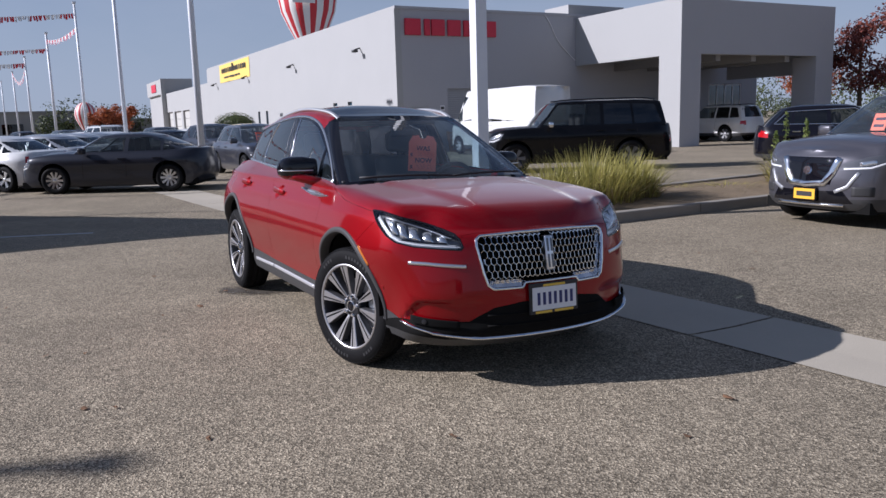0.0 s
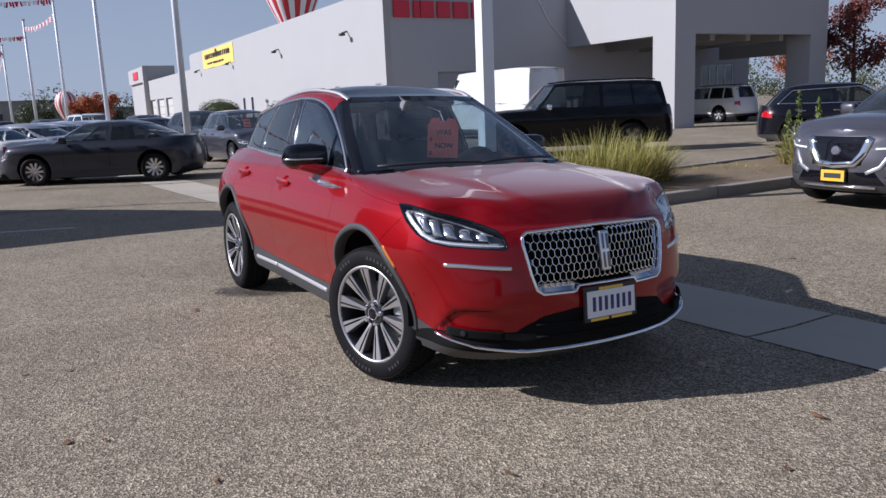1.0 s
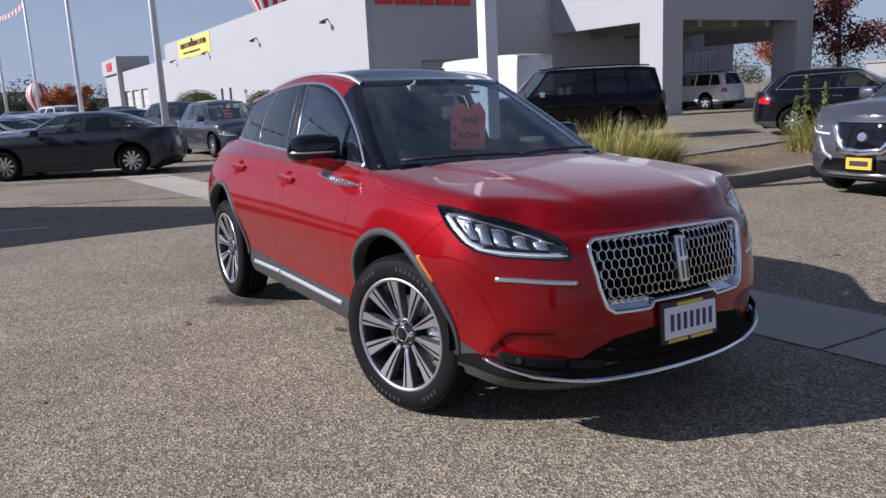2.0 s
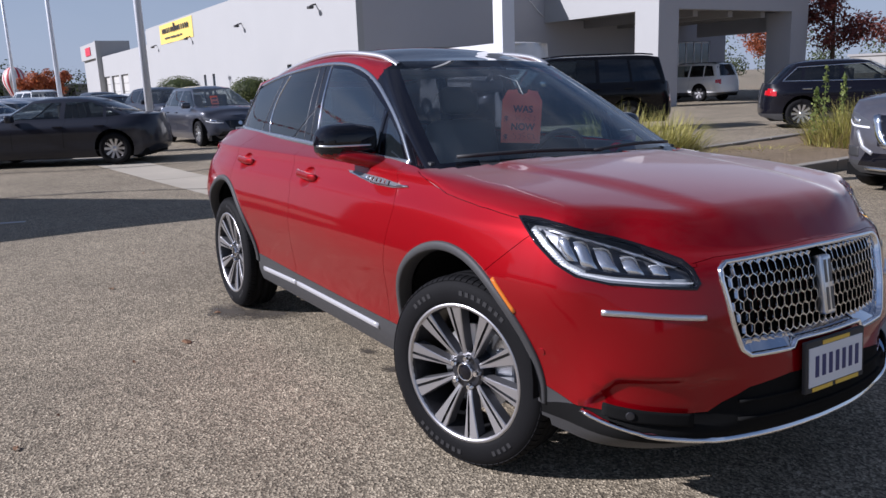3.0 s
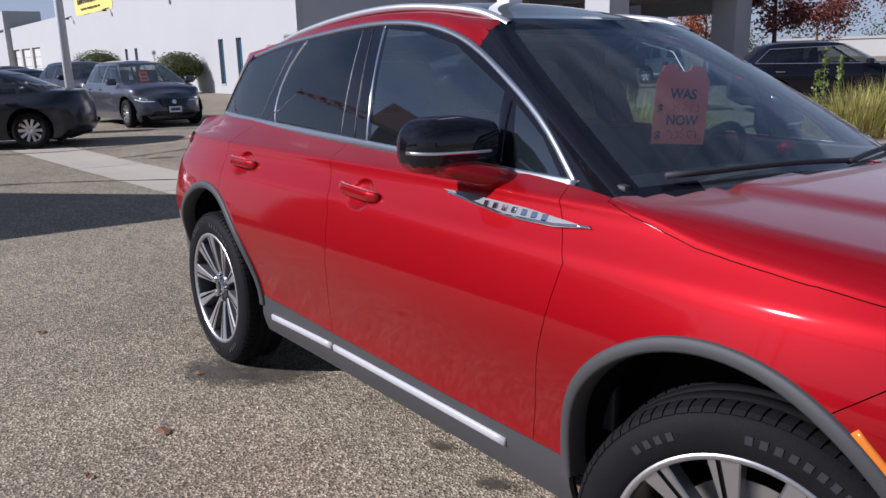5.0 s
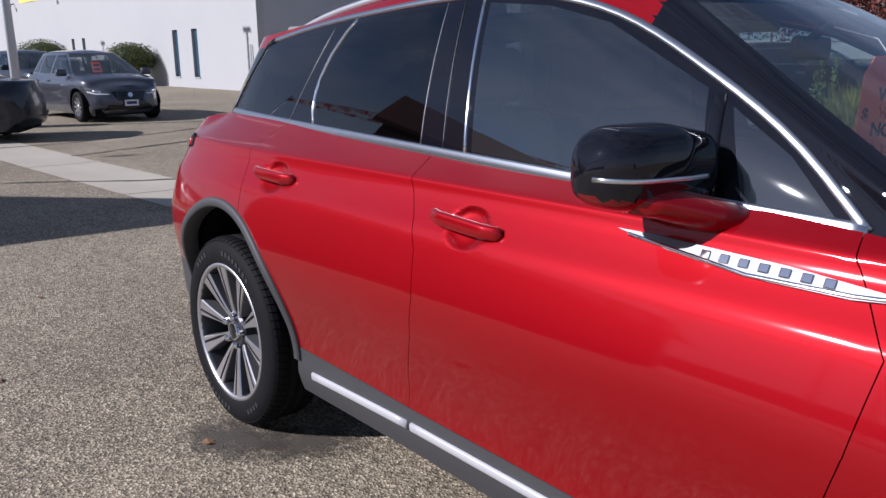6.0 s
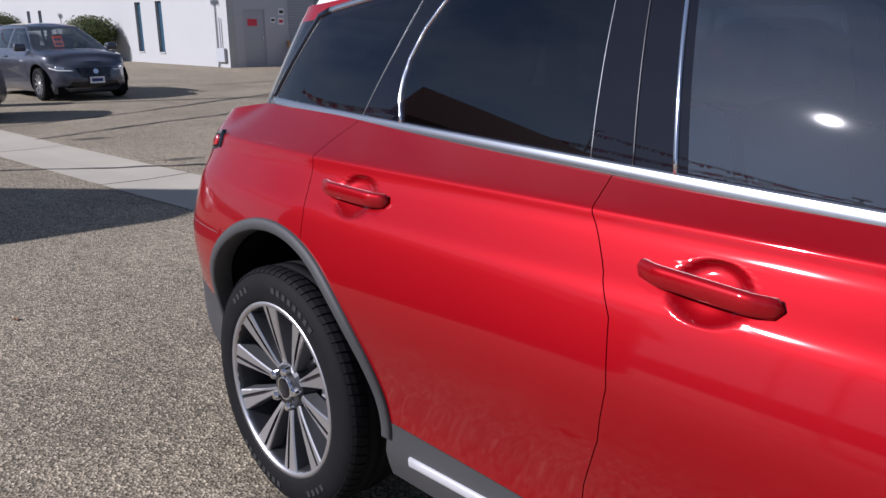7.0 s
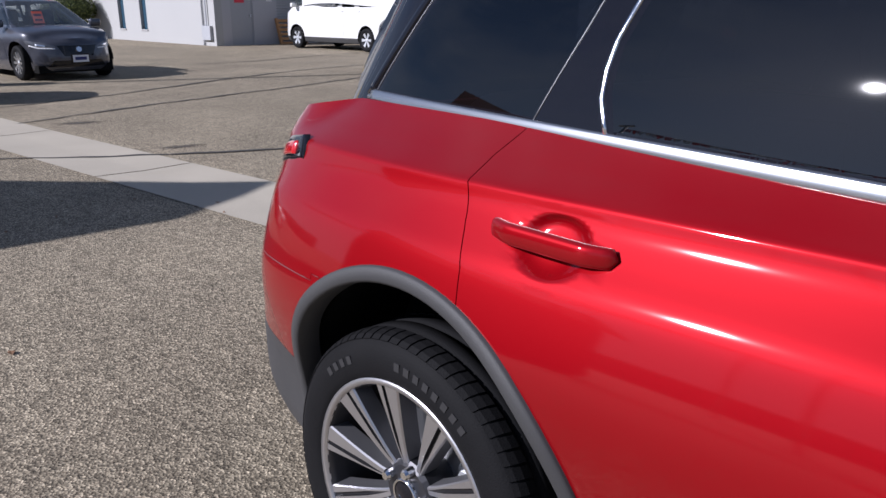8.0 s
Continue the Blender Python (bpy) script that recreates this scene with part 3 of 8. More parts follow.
def dense(poly, step=0.04, closed=True):
    out = []
    n = len(poly)
    for i in range(n if closed else n - 1):
        a, b = np.array(poly[i], float), np.array(poly[(i + 1) % n], float)
        k = max(1, int(np.ceil(np.linalg.norm(b - a) / step)))
        out += [tuple(a + (b - a) * j / k) for j in range(k)]
    if not closed:
        out.append(tuple(poly[-1]))
    return out


# ---- wheels ----
TYRE_PROFILE = [(0.258, -0.096), (0.266, -0.106), (0.280, -0.111), (0.305, -0.113), (0.328, -0.110), (0.345, -0.101), (0.355, -0.090), (0.3605, -0.074),
                (0.3615, -0.052), (0.3545, -0.049), (0.3545, -0.043), (0.3630, -0.040), (0.3635, -0.006), (0.3555, -0.004), (0.3555, 0.004),
                (0.3635, 0.006), (0.3630, 0.040), (0.3545, 0.043), (0.3545, 0.049), (0.3615, 0.052),
                (0.3605, 0.074), (0.355, 0.090), (0.345, 0.101), (0.328, 0.110), (0.305, 0.113), (0.280, 0.111), (0.266, 0.106), (0.258, 0.096)]


def tyre_bm(scale=1.0, n=72):
    return lathe([(r * scale, h * scale) for r, h in TYRE_PROFILE], n, "y")


def tread_bm(scale=1.0, n=78):
    """Shoulder blocks across the edge of the tread."""
    bm = bmesh.new()
    for k in range(n):
        m = Matrix.Rotation(2 * math.pi * k / n, 4, 'Y')
        for s in (-1, 1):
            # block follows the round of the shoulder
            vs = []
            for z, t in ((-0.0118, 0), (0.0118, 0)):
                for r, y in ((0.3645, 0.056), (0.3635, 0.074), (0.358, 0.0905), (0.350, 0.1000), (0.34, 0.094), (0.34, 0.056)):
                    vs.append(bm.verts.new(m @ Vector((r * scale, s * y * scale, z + 0.006 * (y - 0.08) / 0.03))))
            a, b = vs[:6], vs[6:]
            bm.faces.new(a)
            bm.faces.new(b[::-1])
            for i in range(6):
                j = (i + 1) % 6
                bm.faces.new((a[i], b[i], b[j], a[j]))
    bmesh.ops.recalc_face_normals(bm, faces=bm.faces)
    return bm


def spoke_rim(parent, R=0.24, spokes=10, simple=False):
    """Alloy wheel facing -y: barrel, machined split spokes, cap and nuts."""
    part("barrel", lathe([(R + 0.006, -0.098), (R, -0.104), (R - 0.012, -0.100), (R - 0.018, -0.085), (R - 0.03, 0.02), (R - 0.03, 0.09), (R + 0.004, 0.095)], 48, "y"), ALLOY_DARK if not simple else SATIN, parent, smooth=True)
    ring = part("rim_edge", lathe([(R + 0.005, -0.0985), (R + 0.003, -0.107), (R - 0.009, -0.1065), (R - 0.013, -0.098)], 64, "y"), ALLOY, parent, "bright machined rim edge", True)
    for k in range(spokes):
        bm = bmesh.new()
        m = Matrix.Rotation(2 * math.pi * (k + 0.25) / spokes, 4, 'Y')
        w0, w1 = 0.010, 0.036
        rin, rout = 0.066, R - 0.005
        side = 1 if k % 2 else -1
        rows = []
        for q in np.linspace(0, 1, 9):
            r = rin + (rout - rin) * q
            w = w0 + (w1 - w0) * q**1.25
            face = -0.070 - 0.031 * q**0.8
            # machined face with a narrow slot near one edge, deeper towards the rim
            c = side * w * 0.30
            g = 0.0035 * min(1.0, q / 0.35)
            dip = 0.009 * min(1.0, max(q - 0.18, 0) / 0.2) * min(1.0, (1 - q) / 0.06)
            rows.append([bm.verts.new(m @ Vector((r, y, z))) for z, y in ((-w * 1.06, face + 0.045), (-w, face + 0.004), (-w + 0.003, face), (c - g * 1.5, face), (c - g, face + dip), (c + g, face + dip), (c + g * 1.5, face), (w - 0.003, face), (w, face + 0.004), (w * 1.06, face + 0.045))])
        for a, b in zip(rows, rows[1:]):
            for j in range(9):
                f = bm.faces.new((a[j], b[j], b[j + 1], a[j + 1]))
                f.material_index = 0 if j in (1, 2, 6, 7) else (2 if j in (0, 8) else 1)
        bm.faces.new(rows[-1])
        bmesh.ops.recalc_face_normals(bm, faces=bm.faces)
        part("spoke", bm, (ALLOY, ALLOY_DARK, ALLOY_MID), parent)
    hub = part("hub", lathe([(0.0, -0.074), (0.062, -0.074), (0.074, -0.066), (0.080, 0.0)], 24, "y"), ALLOY_DARK, parent)
    part("centre_cap", lathe([(0.0, -0.086), (0.026, -0.085), (0.032, -0.081), (0.034, -0.07)], 24, "y"), GLOSS_BLACK, parent, "black centre cap with a chrome ring", True)
    part("cap_ring", lathe([(0.030, -0.0845), (0.033, -0.0865), (0.036, -0.084), (0.036, -0.07)], 24, "y"), CHROME, parent, smooth=True)
    for k in range(5):
        a = 2 * math.pi * (k + 0.1) / 5
        bm = lathe([(0.0, -0.096), (0.009, -0.096), (0.0130, -0.089), (0.0130, -0.066)], 12, "y")
        bmesh.ops.translate(bm, verts=bm.verts, vec=(0.056 * math.cos(a), 0, 0.056 * math.sin(a)))
        part("wheel_nut", bm, CHROME, parent)
    bm = lathe([(0.05, 0.0), (0.165, 0.0), (0.165, 0.022), (0.05, 0.022)], 40, "y", True)
    part("brake_disc", bm, SATIN, parent, "worn steel brake disc")
    part("caliper", box(0.09, -0.02, -0.08, 0.18, 0.05, 0.09, 0.012), STEEL, parent, smooth=False)


def make_wheel(parent, x, y, steer=0.0, R=0.3635):
    s = R / 0.3635
    w = new("wheel")
    w.parent = parent
    turn = Matrix.Rotation(radians(steer), 4, 'Z')
    flip = Matrix.Rotation(math.pi, 4, 'Z') if y > 0 else Matrix.Identity(4)
    w.matrix_basis = Matrix.Translation((x, y, R)) @ turn @ flip
    part("tyre", tyre_bm(s), RUBBER, w, "black treaded rubber tyre", True)
    part("tread", tread_bm(s), RUBBER, w)["kind"] = "stuff"
    spoke_rim(w, 0.262 * s)
    # raised sidewall lettering, as plain bars
    for start, count in ((52, 8), (232, 8), (118, 4), (300, 4)):
        bm = bmesh.new()
        for k in range(count):
            m = Matrix.Rotation(radians(-(start + 5.2 * k)), 4, 'Y')
            add_box(bm, 0.300 * s, -0.1142 * s, -0.0075, 0.318 * s, -0.1105 * s, 0.0075, m=m)
        part("sidewall_marking", bm, RUBBER_MARK, w, "raised illegible marks on the tyre wall")
    return w


# ---- ground ----
def gutter_lo(x):
    return 0.80 + 0.08 * (x + 5)


def gutter_hi(x):
    return 1.68 + 0.075 * (x + 5)


def ground_z(x, y):
    """Almost level, with a shallow valley that drains along the concrete gutter."""
    c = (gutter_lo(x) + gutter_hi(x)) / 2
    fade = min(max((x + 16) / 6, 0), 1) * min(max((9 - x) / 4, 0), 1)
    return -0.045 * fade * max(0.0, 1 - abs(y - c) / 2.6) ** 1.3


def ground_sheet():
    bm = bmesh.new()
    xs = [-3000, -400, -120, -60, -30] + [x * 0.5 for x in range(-36, 21)] + [14, 20, 40, 120, 400, 3000]
    ys = [-3000, -400, -120, -40, -15, -8] + [-4 + 0.25 * k for k in range(0, 41)] + [9, 14, 20, 30, 40, 120, 400, 3000]
    g = [[bm.verts.new((x, y, ground_z(x, y))) for y in ys] for x in xs]
    for a, b in zip(g, g[1:]):
        for j in range(len(ys) - 1):
            bm.faces.new((a[j], b[j], b[j + 1], a[j + 1]))
    ob = link_bm("ground", bm, ASPHALT, smooth=True)
    return tagged(ob, "worn grey-brown asphalt of a parking lot", "ground", kind="structure")


ground_sheet()


def draped(name, outline_pairs, mat, lift, label, category, kind="structure"):
    """A band on the ground between two polylines of equal count."""
    bm = bmesh.new()
    rows = []
    for a, b in outline_pairs:
        rows.append([bm.verts.new((x, y, ground_z(x, y) + lift)) for x, y in (a, ((a[0] + b[0]) / 2, (a[1] + b[1]) / 2), b)])
    for p, q in zip(rows, rows[1:]):
        for j in range(2):
            bm.faces.new((p[j], q[j], q[j + 1], p[j + 1]))
    bmesh.ops.recalc_face_normals(bm, faces=bm.faces)
    ob = link_bm(name, bm, mat)
    return tagged(ob, label, category, kind=kind)


gutter = new("gutter")
tagged(gutter, "pale concrete drainage gutter set flush in the asphalt", "gutter", kind="structure")
x = -16.0
while x < 14:
    x1 = x + 3.0
    bm = bmesh.new()
    n = 12
    rows = []
    for k in range(n + 1):
        xx = x + 0.012 + (x1 - x - 0.024) * k / n
        lo, hi = gutter_lo(xx), gutter_hi(xx)
        rows.append([bm.verts.new((xx, lo + (hi - lo) * t, ground_z(xx, lo + (hi - lo) * t) + 0.006)) for t in (0, .25, .5, .75, 1)])
    for p, q in zip(rows, rows[1:]):
        for j in range(4):
            bm.faces.new((p[j], q[j], q[j + 1], p[j + 1]))
    part("slab", bm, CONCRETE, gutter)
    x = x1


def crack(pts, width=0.03, seed=1):
    rnd = random.Random(seed)
    pts = smooth_curve(pts, 40)
    pairs = []
    for k, (px, py) in enumerate(pts):
        d = pts[min(k + 1, 39)] - pts[max(k - 1, 0)]
        d = d / np.linalg.norm(d)
        w = width * rnd.uniform(0.5, 1.3)
        j = rnd.uniform(-0.03, 0.03)
        pairs.append(((px - d[1] * (w + j), py + d[0] * (w + j)), (px + d[1] * (w - j), py - d[0] * (w - j))))
    draped("crack_seal", pairs, TAR, 0.009, "dark tar line sealing a crack in the asphalt", "crack seal")


crack([(-9.3, -3.5), (-8.5, 0.2), (-7.6, 1.5), (-6.9, 2.6), (-6.4, 6)], 0.03, 1)
crack([(-14.2, -3), (-12.6, 1.4), (-14.0, 5.5), (-15.4, 10), (-15.0, 15)], 0.035, 2)
crack([(-10.8, 1.2), (-11.3, 3.2), (-12.2, 6.5), (-13.5, 10.5)], 0.03, 3)
crack([(-20, 5.5), (-18.5, 8), (-19.5, 13), (-17.5, 18)], 0.035, 4)
crack([(-9.5, 12.2), (-8.2, 15), (-8.9, 18), (-8, 24)], 0.03, 5)


def blot(cx, cy, rx, ry, turn, mat=None, name="oil_stain", label="dark wet oil stain on the asphalt"):
    bm = bmesh.new()
    z0 = ground_z(cx, cy)
    c = bm.verts.new((0, 0, 0))
    ring = []
    for k in range(24):
        a = 2 * math.pi * k / 24
        px, py = rx * math.cos(a), ry * math.sin(a)
        X, Y = cx + px * math.cos(turn) - py * math.sin(turn), cy + px * math.sin(turn) + py * math.cos(turn)
        ring.append(bm.verts.new((math.cos(a), math.sin(a), ground_z(X, Y) - z0)))
    for k in range(24):
        bm.faces.new((c, ring[k], ring[(k + 1) % 24]))
    ob = tagged(link_bm(name, bm, mat or STAIN), label, "stain")
    ob.matrix_world = Matrix.Translation((cx, cy, z0 + 0.005)) @ Matrix.Rotation(turn, 4, 'Z') @ Matrix.Diagonal((rx, ry, 1, 1))
    return ob


# ---- dealership building ----
def wall_panel(name, bm, mat, label):
    return tagged(link_bm(name, bm, mat), label, "wall", kind="structure")


XG, YW, XP, YP = -26.4, 12.6, -19.2, 22.68
TOP = 6.4
# long white flank with window slits that go through it
def flank():
    bm = bmesh.new()
    slits = [(-34.55, -33.95), (-32.45, -31.85)]
    small = [(-49.75, -49.2), (-47.75, -47.2)]
    x = -65.4
    z0, z1 = 0.47, 2.53
    stops = sorted([(a, b, 0.47, 2.53) for a, b in slits] + [(a, b, 0.6, 2.43) for a, b in small])
    for a, b, lo, hi in stops:
        add_box(bm, x, YW, 0, a, YW + 0.3, TOP + 0.12)
        add_box(bm, a, YW, 0, b, YW + 0.3, lo)
        add_box(bm, a, YW, hi, b, YW + 0.3, TOP + 0.12)
        x = b
    add_box(bm, x, YW, 0, XG, YW + 0.3, TOP + 0.12)
    ob = wall_panel("wall_flank", bm, STUCCO, "long white stucco wall in sunlight with slit windows")
    for a, b, lo, hi in stops:
        w = thing("window_slit", Matrix.Translation(((a + b) / 2, YW + 0.12, lo)), "narrow blue-grey slit window in the white wall", "window", "slit windows", "structure")
        h = (b - a) / 2
        part("pane", box(-h, 0, 0, h, 0.02, hi - lo), material("slit_glass", (0.03, 0.075, 0.12), 0.1, 0, 0.15, coat=1.0) if "slit_glass" not in bpy.data.materials else bpy.data.materials["slit_glass"], w)
        part("window_sill", box(-h - .03, -0.16, -0.05, h + .03, 0.05, 0), STUCCO, w)


flank()
bm = bmesh.new()
# shaded grey front with door and roller shutter openings
for a, b, lo, hi in ((YW + 0.3, 13.25, 0, TOP), (13.25, 14.17, 2.1, TOP), (14.17, 15.2, 0, TOP), (15.2, 18.2, 2.9, TOP), (18.2, 32.15, 0, TOP), (32.15, 34.8, 3.05, TOP), (34.8, 36.1, 0, TOP)):
    add_box(bm, XG - 0.3, a, lo, XG, b, hi)
wall_panel("wall_front", bm, STUCCO_SHADE, "grey stucco front wall of the dealership in shade")
bm = bmesh.new()
add_box(bm, XG - 0.002, YW - 0.002, TOP, XG + 0.06, 36.1, TOP + 0.12)
tagged(link_bm("parapet_cap", bm, STUCCO_SHADE), "thin grey metal cap along the parapet", "trim", kind="structure")
tagged(link_bm("roof_deck", box(-65.4, YW + .3, 5.6, XG - .3, 36.1, 5.75), SOFFIT), "flat grey roof of the dealership", "roof", kind="structure")
tagged(link_bm("wall_rear", box(-65.4, 36.1, 0, XG - .3, 36.4, TOP), STUCCO), "plain white rear wall", "wall", kind="structure")
tagged(link_bm("wall_far_end", box(-65.7, YW, 0, -65.4, 36.4, TOP), STUCCO), "plain white end wall", "wall", kind="structure")

door = thing("door_1", Matrix.Translation((XG - 0.1, 13.25, 0)), "closed grey steel door in the shaded wall", "door", kind="structure")
part("door_leaf", box(0, 0.04, 0, 0.05, 0.88, 2.05), DOOR_GREY, door)
part("door_frame", box(-0.02, 0, 0, 0.07, 0.04, 2.1), DOOR_GREY, door)
part("door_frame", box(-0.02, 0.88, 0, 0.07, 0.92, 2.1), DOOR_GREY, door)
part("door_frame", box(-0.02, 0, 2.05, 0.07, 0.92, 2.1), DOOR_GREY, door)
part("door_sign", box(0.05, 0.2, 1.5, 0.06, 0.6, 1.75), RED_SIGN, door, "small red and white notice")
part("door_handle", box(0.05, 0.78, 1.0, 0.1, 0.84, 1.1), STEEL, door, "steel lever")
shutter = thing("roller_shutter", Matrix.Translation((XG - 0.2, 15.2, 0)), "closed grey roller shutter in the wall", "shutter", kind="structure")
for k in range(29):
    part("slat", box(0, 0, k * 0.1, 0.03 + 0.02, 3.0, k * 0.1 + 0.092), DOOR_GREY, shutter)
for k, (yy, zz, s) in enumerate(((14.42, 1.62, 0.16), (14.75, 1.55, 0.2), (14.78, 1.9, 0.2))):
    w = thing("wall_notice", Matrix.Translation((XG, yy, zz)), "small white notice on the grey wall", "sign")
    part("board", box(0, 0, 0, 0.012, s * 1.2, s * 1.2), WHITE, w)
    part("marks", box(0.012, s * 0.15, s * 0.3, 0.014, s * 1.05, s * 0.9), RED_SIGN if k == 1 else INK, w)

# portico
bm = bmesh.new()
add_box(bm, XP - 1.3, YP, 0, XP, 23.87, 3.98)                 # left front pier
add_box(bm, XP - 1.3, 31.55, 0, XP, 32.8, 3.98)               # right front pier
add_box(bm, XG + 0.9, 32.55, 3.2, XP - 1.3, 32.8, 3.98)
add_box(bm, XP - 0.35, YP, 3.98, XP, 32.8, 6.3)               # front fascia
add_box(bm, XG + 0.0, 32.45, 3.98, XP - 0.35, 32.8, 6.3)
wall_panel("portico_wall", bm, STUCCO_SHADE, "entrance portico with square piers, stucco in the shade-side tone")
# sunlit side of portico and pier, overlaid in the sun-side stucco tone
bm = bmesh.new()
add_box(bm, XG, YP - 0.004, 3.97, XP - 0.003, YP + 0.35, 6.3)
add_box(bm, XP - 1.297, YP - 0.004, 0, XP - 0.003, YP + 0.05, 3.97)
wall_panel("portico_side", bm, STUCCO, "pale sunlit side of the portico")
tagged(link_bm("portico_ceiling", box(XG, YP + .35, 4.1, XP - .35, 32.45, 4.3), SOFFIT), "grey soffit under the portico", "ceiling", kind="structure")
bm = bmesh.new()
for k in range(3):
    add_box(bm, XG, 25.2 + k * 2.3, 3.72, XP - 0.4, 25.5 + k * 2.3, 4.1)
tagged(link_bm("portico_beams", bm, SOFFIT), "dark beams under the portico", "beam", kind="structure")
bm = bmesh.new()
add_box(bm, -28.6, YP - 0.3, TOP, XG - 0.2, 26, 7.0)
wall_panel("roof_upstand", bm, STUCCO, "pale box on the roof behind the portico")
# glazed entrance at the back of the portico
ent = thing("shop_window", Matrix.Translation((XG - 0.1, 32.17, 0.2)), "tall white-framed shop windows under the portico", "window", kind="structure")
for k in range(5):
    part("window_frame", box(0, k * 0.64, 0, 0.08, k * 0.64 + 0.06, 2.83), WHITE, ent)
part("window_frame", box(0, 0, 2.77, 0.08, 2.62, 2.83), WHITE, ent)
part("window_frame", box(0, 0, 0, 0.08, 2.62, 0.07), WHITE, ent)
for k in range(4):
    part("pane", box(0.03, k * 0.64 + 0.06, 0.07, 0.05, (k + 1) * 0.64, 2.77), bpy.data.materials["slit_glass"], ent)

# red sign: the brand name as plain block shapes
sign = thing("wall_sign", Matrix.Translation((XG, 13.07, 5.27)), "large red raised sign on the grey wall", "sign")
yy = 0.0
for k, w in enumerate((0.92, 0.34, 0.80, 0.80, 0.92, 0.92)):
    part("sign_block", box(0.0, yy, 0.0, 0.12, yy + w * 0.86, 0.72, 0.02), RED_SIGN, sign)
    yy += w * 1.06
# banner
ban = thing("banner", Matrix.Translation((-60.6, YW - 0.03, 5.0)), "yellow banner with dark illegible lettering on the white wall", "banner")
bm = bmesh.new()
for k in range(12):
    a, b = k * 9.4 / 12, (k + 1) * 9.4 / 12
    y0, y1 = 0.02 * math.sin(k * 1.3), 0.02 * math.sin((k + 1) * 1.3)
    vs = [bm.verts.new(p) for p in ((a, y0, 0.0), (b, y1, 0.0), (b, y1, 1.4), (a, y0, 1.4))]
    bm.faces.new(vs)
part("cloth", bm, YELLOW, ban)
rnd = random.Random(3)
xx = 0.9
while xx < 8.2:
    w = rnd.uniform(0.3, 0.5)
    tall = 0.6 if 4.0 < xx < 4.9 else 0.36
    part("lettering", box(xx, -0.05, 0.72, xx + w * 0.72, -0.04, 0.72 + tall), INK, ban)
    xx += w + 0.12
for a, b in ((1.6, 3.2), (3.4, 4.9), (5.1, 5.9), (6.1, 6.7)):
    part("lettering", box(a, -0.05, 0.30, b, -0.04, 0.42), INK, ban)
# wall lamps
for xx in (-30.5, -41.1, -52.1, -62.2):
    w = thing("wall_lamp", Matrix.Translation((xx, YW, 4.95)), "small dark floodlight on an arm from the wall", "lamp", "wall lamps")
    bm = bmesh.new()
    add_tube(bm, [(0, 0.02, 0.12), (0.12, -0.22, 0.06), (0.25, -0.38, 0.0)], 0.04)
    part("arm", bm, CLADDING, w)
    part("lamp_head", box(0.16, -0.52, -0.12, 0.46, -0.28, 0.0, 0.03), CLADDING, w)
# loose cable that hangs down the grey wall
cable = thing("wall_cable", Matrix.Translation((XG + 0.05, 0, 0)), "thin pale cable hanging loose down the grey wall", "cable")
part("cord", add_tube(bmesh.new(), smooth_curve([(0, 20.75, 6.4), (0, 21.0, 6.1), (0, 21.4, 5.4), (0, 22.05, 4.7), (0, 22.6, 4.25)], 24), 0.022, 6), WHITE, cable, smooth=True)
# lower wing further along
bm = bmesh.new()
stops = [(-78.5, -75.0), (-83.5, -79.5), (-88.0, -84.5)]
x = -65.7
add_box(bm, -75.0, YW, 0, -65.7, YW + .3, 5.3)
add_box(bm, -79.5, YW, 0, -78.5, YW + .3, 5.3)
add_box(bm, -84.5, YW, 0, -83.5, YW + .3, 5.3)
add_box(bm, -100, YW, 0, -88.0, YW + .3, 5.3)
for a, b in stops:
    add_box(bm, a, YW, 3.2, b, YW + .3, 5.3)
add_box(bm, -100, YW + .3, 5.1, -65.7, 40, 5.3)
add_box(bm, -100.3, YW, 0, -100, 40, 5.3)
wall_panel("wall_wing", bm, STUCCO, "lower white wing with service bays")
for k, (a, b) in enumerate(stops):
    d = thing("garage_door", Matrix.Translation((a, YW + 0.2, 0)), "closed pale sectional garage door", "garage door", "garage doors", "structure")
    for j in range(4):
        part("panel", box(0.02, 0, j * 0.8, b - a - 0.02, 0.05, j * 0.8 + 0.77), material("door_panel", (0.5, 0.49, 0.46), .7) if "door_panel" not in bpy.data.materials else bpy.data.materials["door_panel"], d)
bm = bmesh.new()
add_box(bm, -88.5, YW - 0.5, 0, -87.9, YW, 7.0)
add_box(bm, -100, YW - 0.3, 5.3, -88.0, YW + 3, 7.0)
wall_panel("sign_tower", bm, STUCCO, "white upstand with a sign over the service wing")
s2 = thing("wing_sign", Matrix.Translation((-96, YW - 0.32, 5.7)), "small red sign on the white upstand", "sign")
part("sign_block", box(0, -0.06, 0, 3.4, 0, 0.9), RED_SIGN, s2)


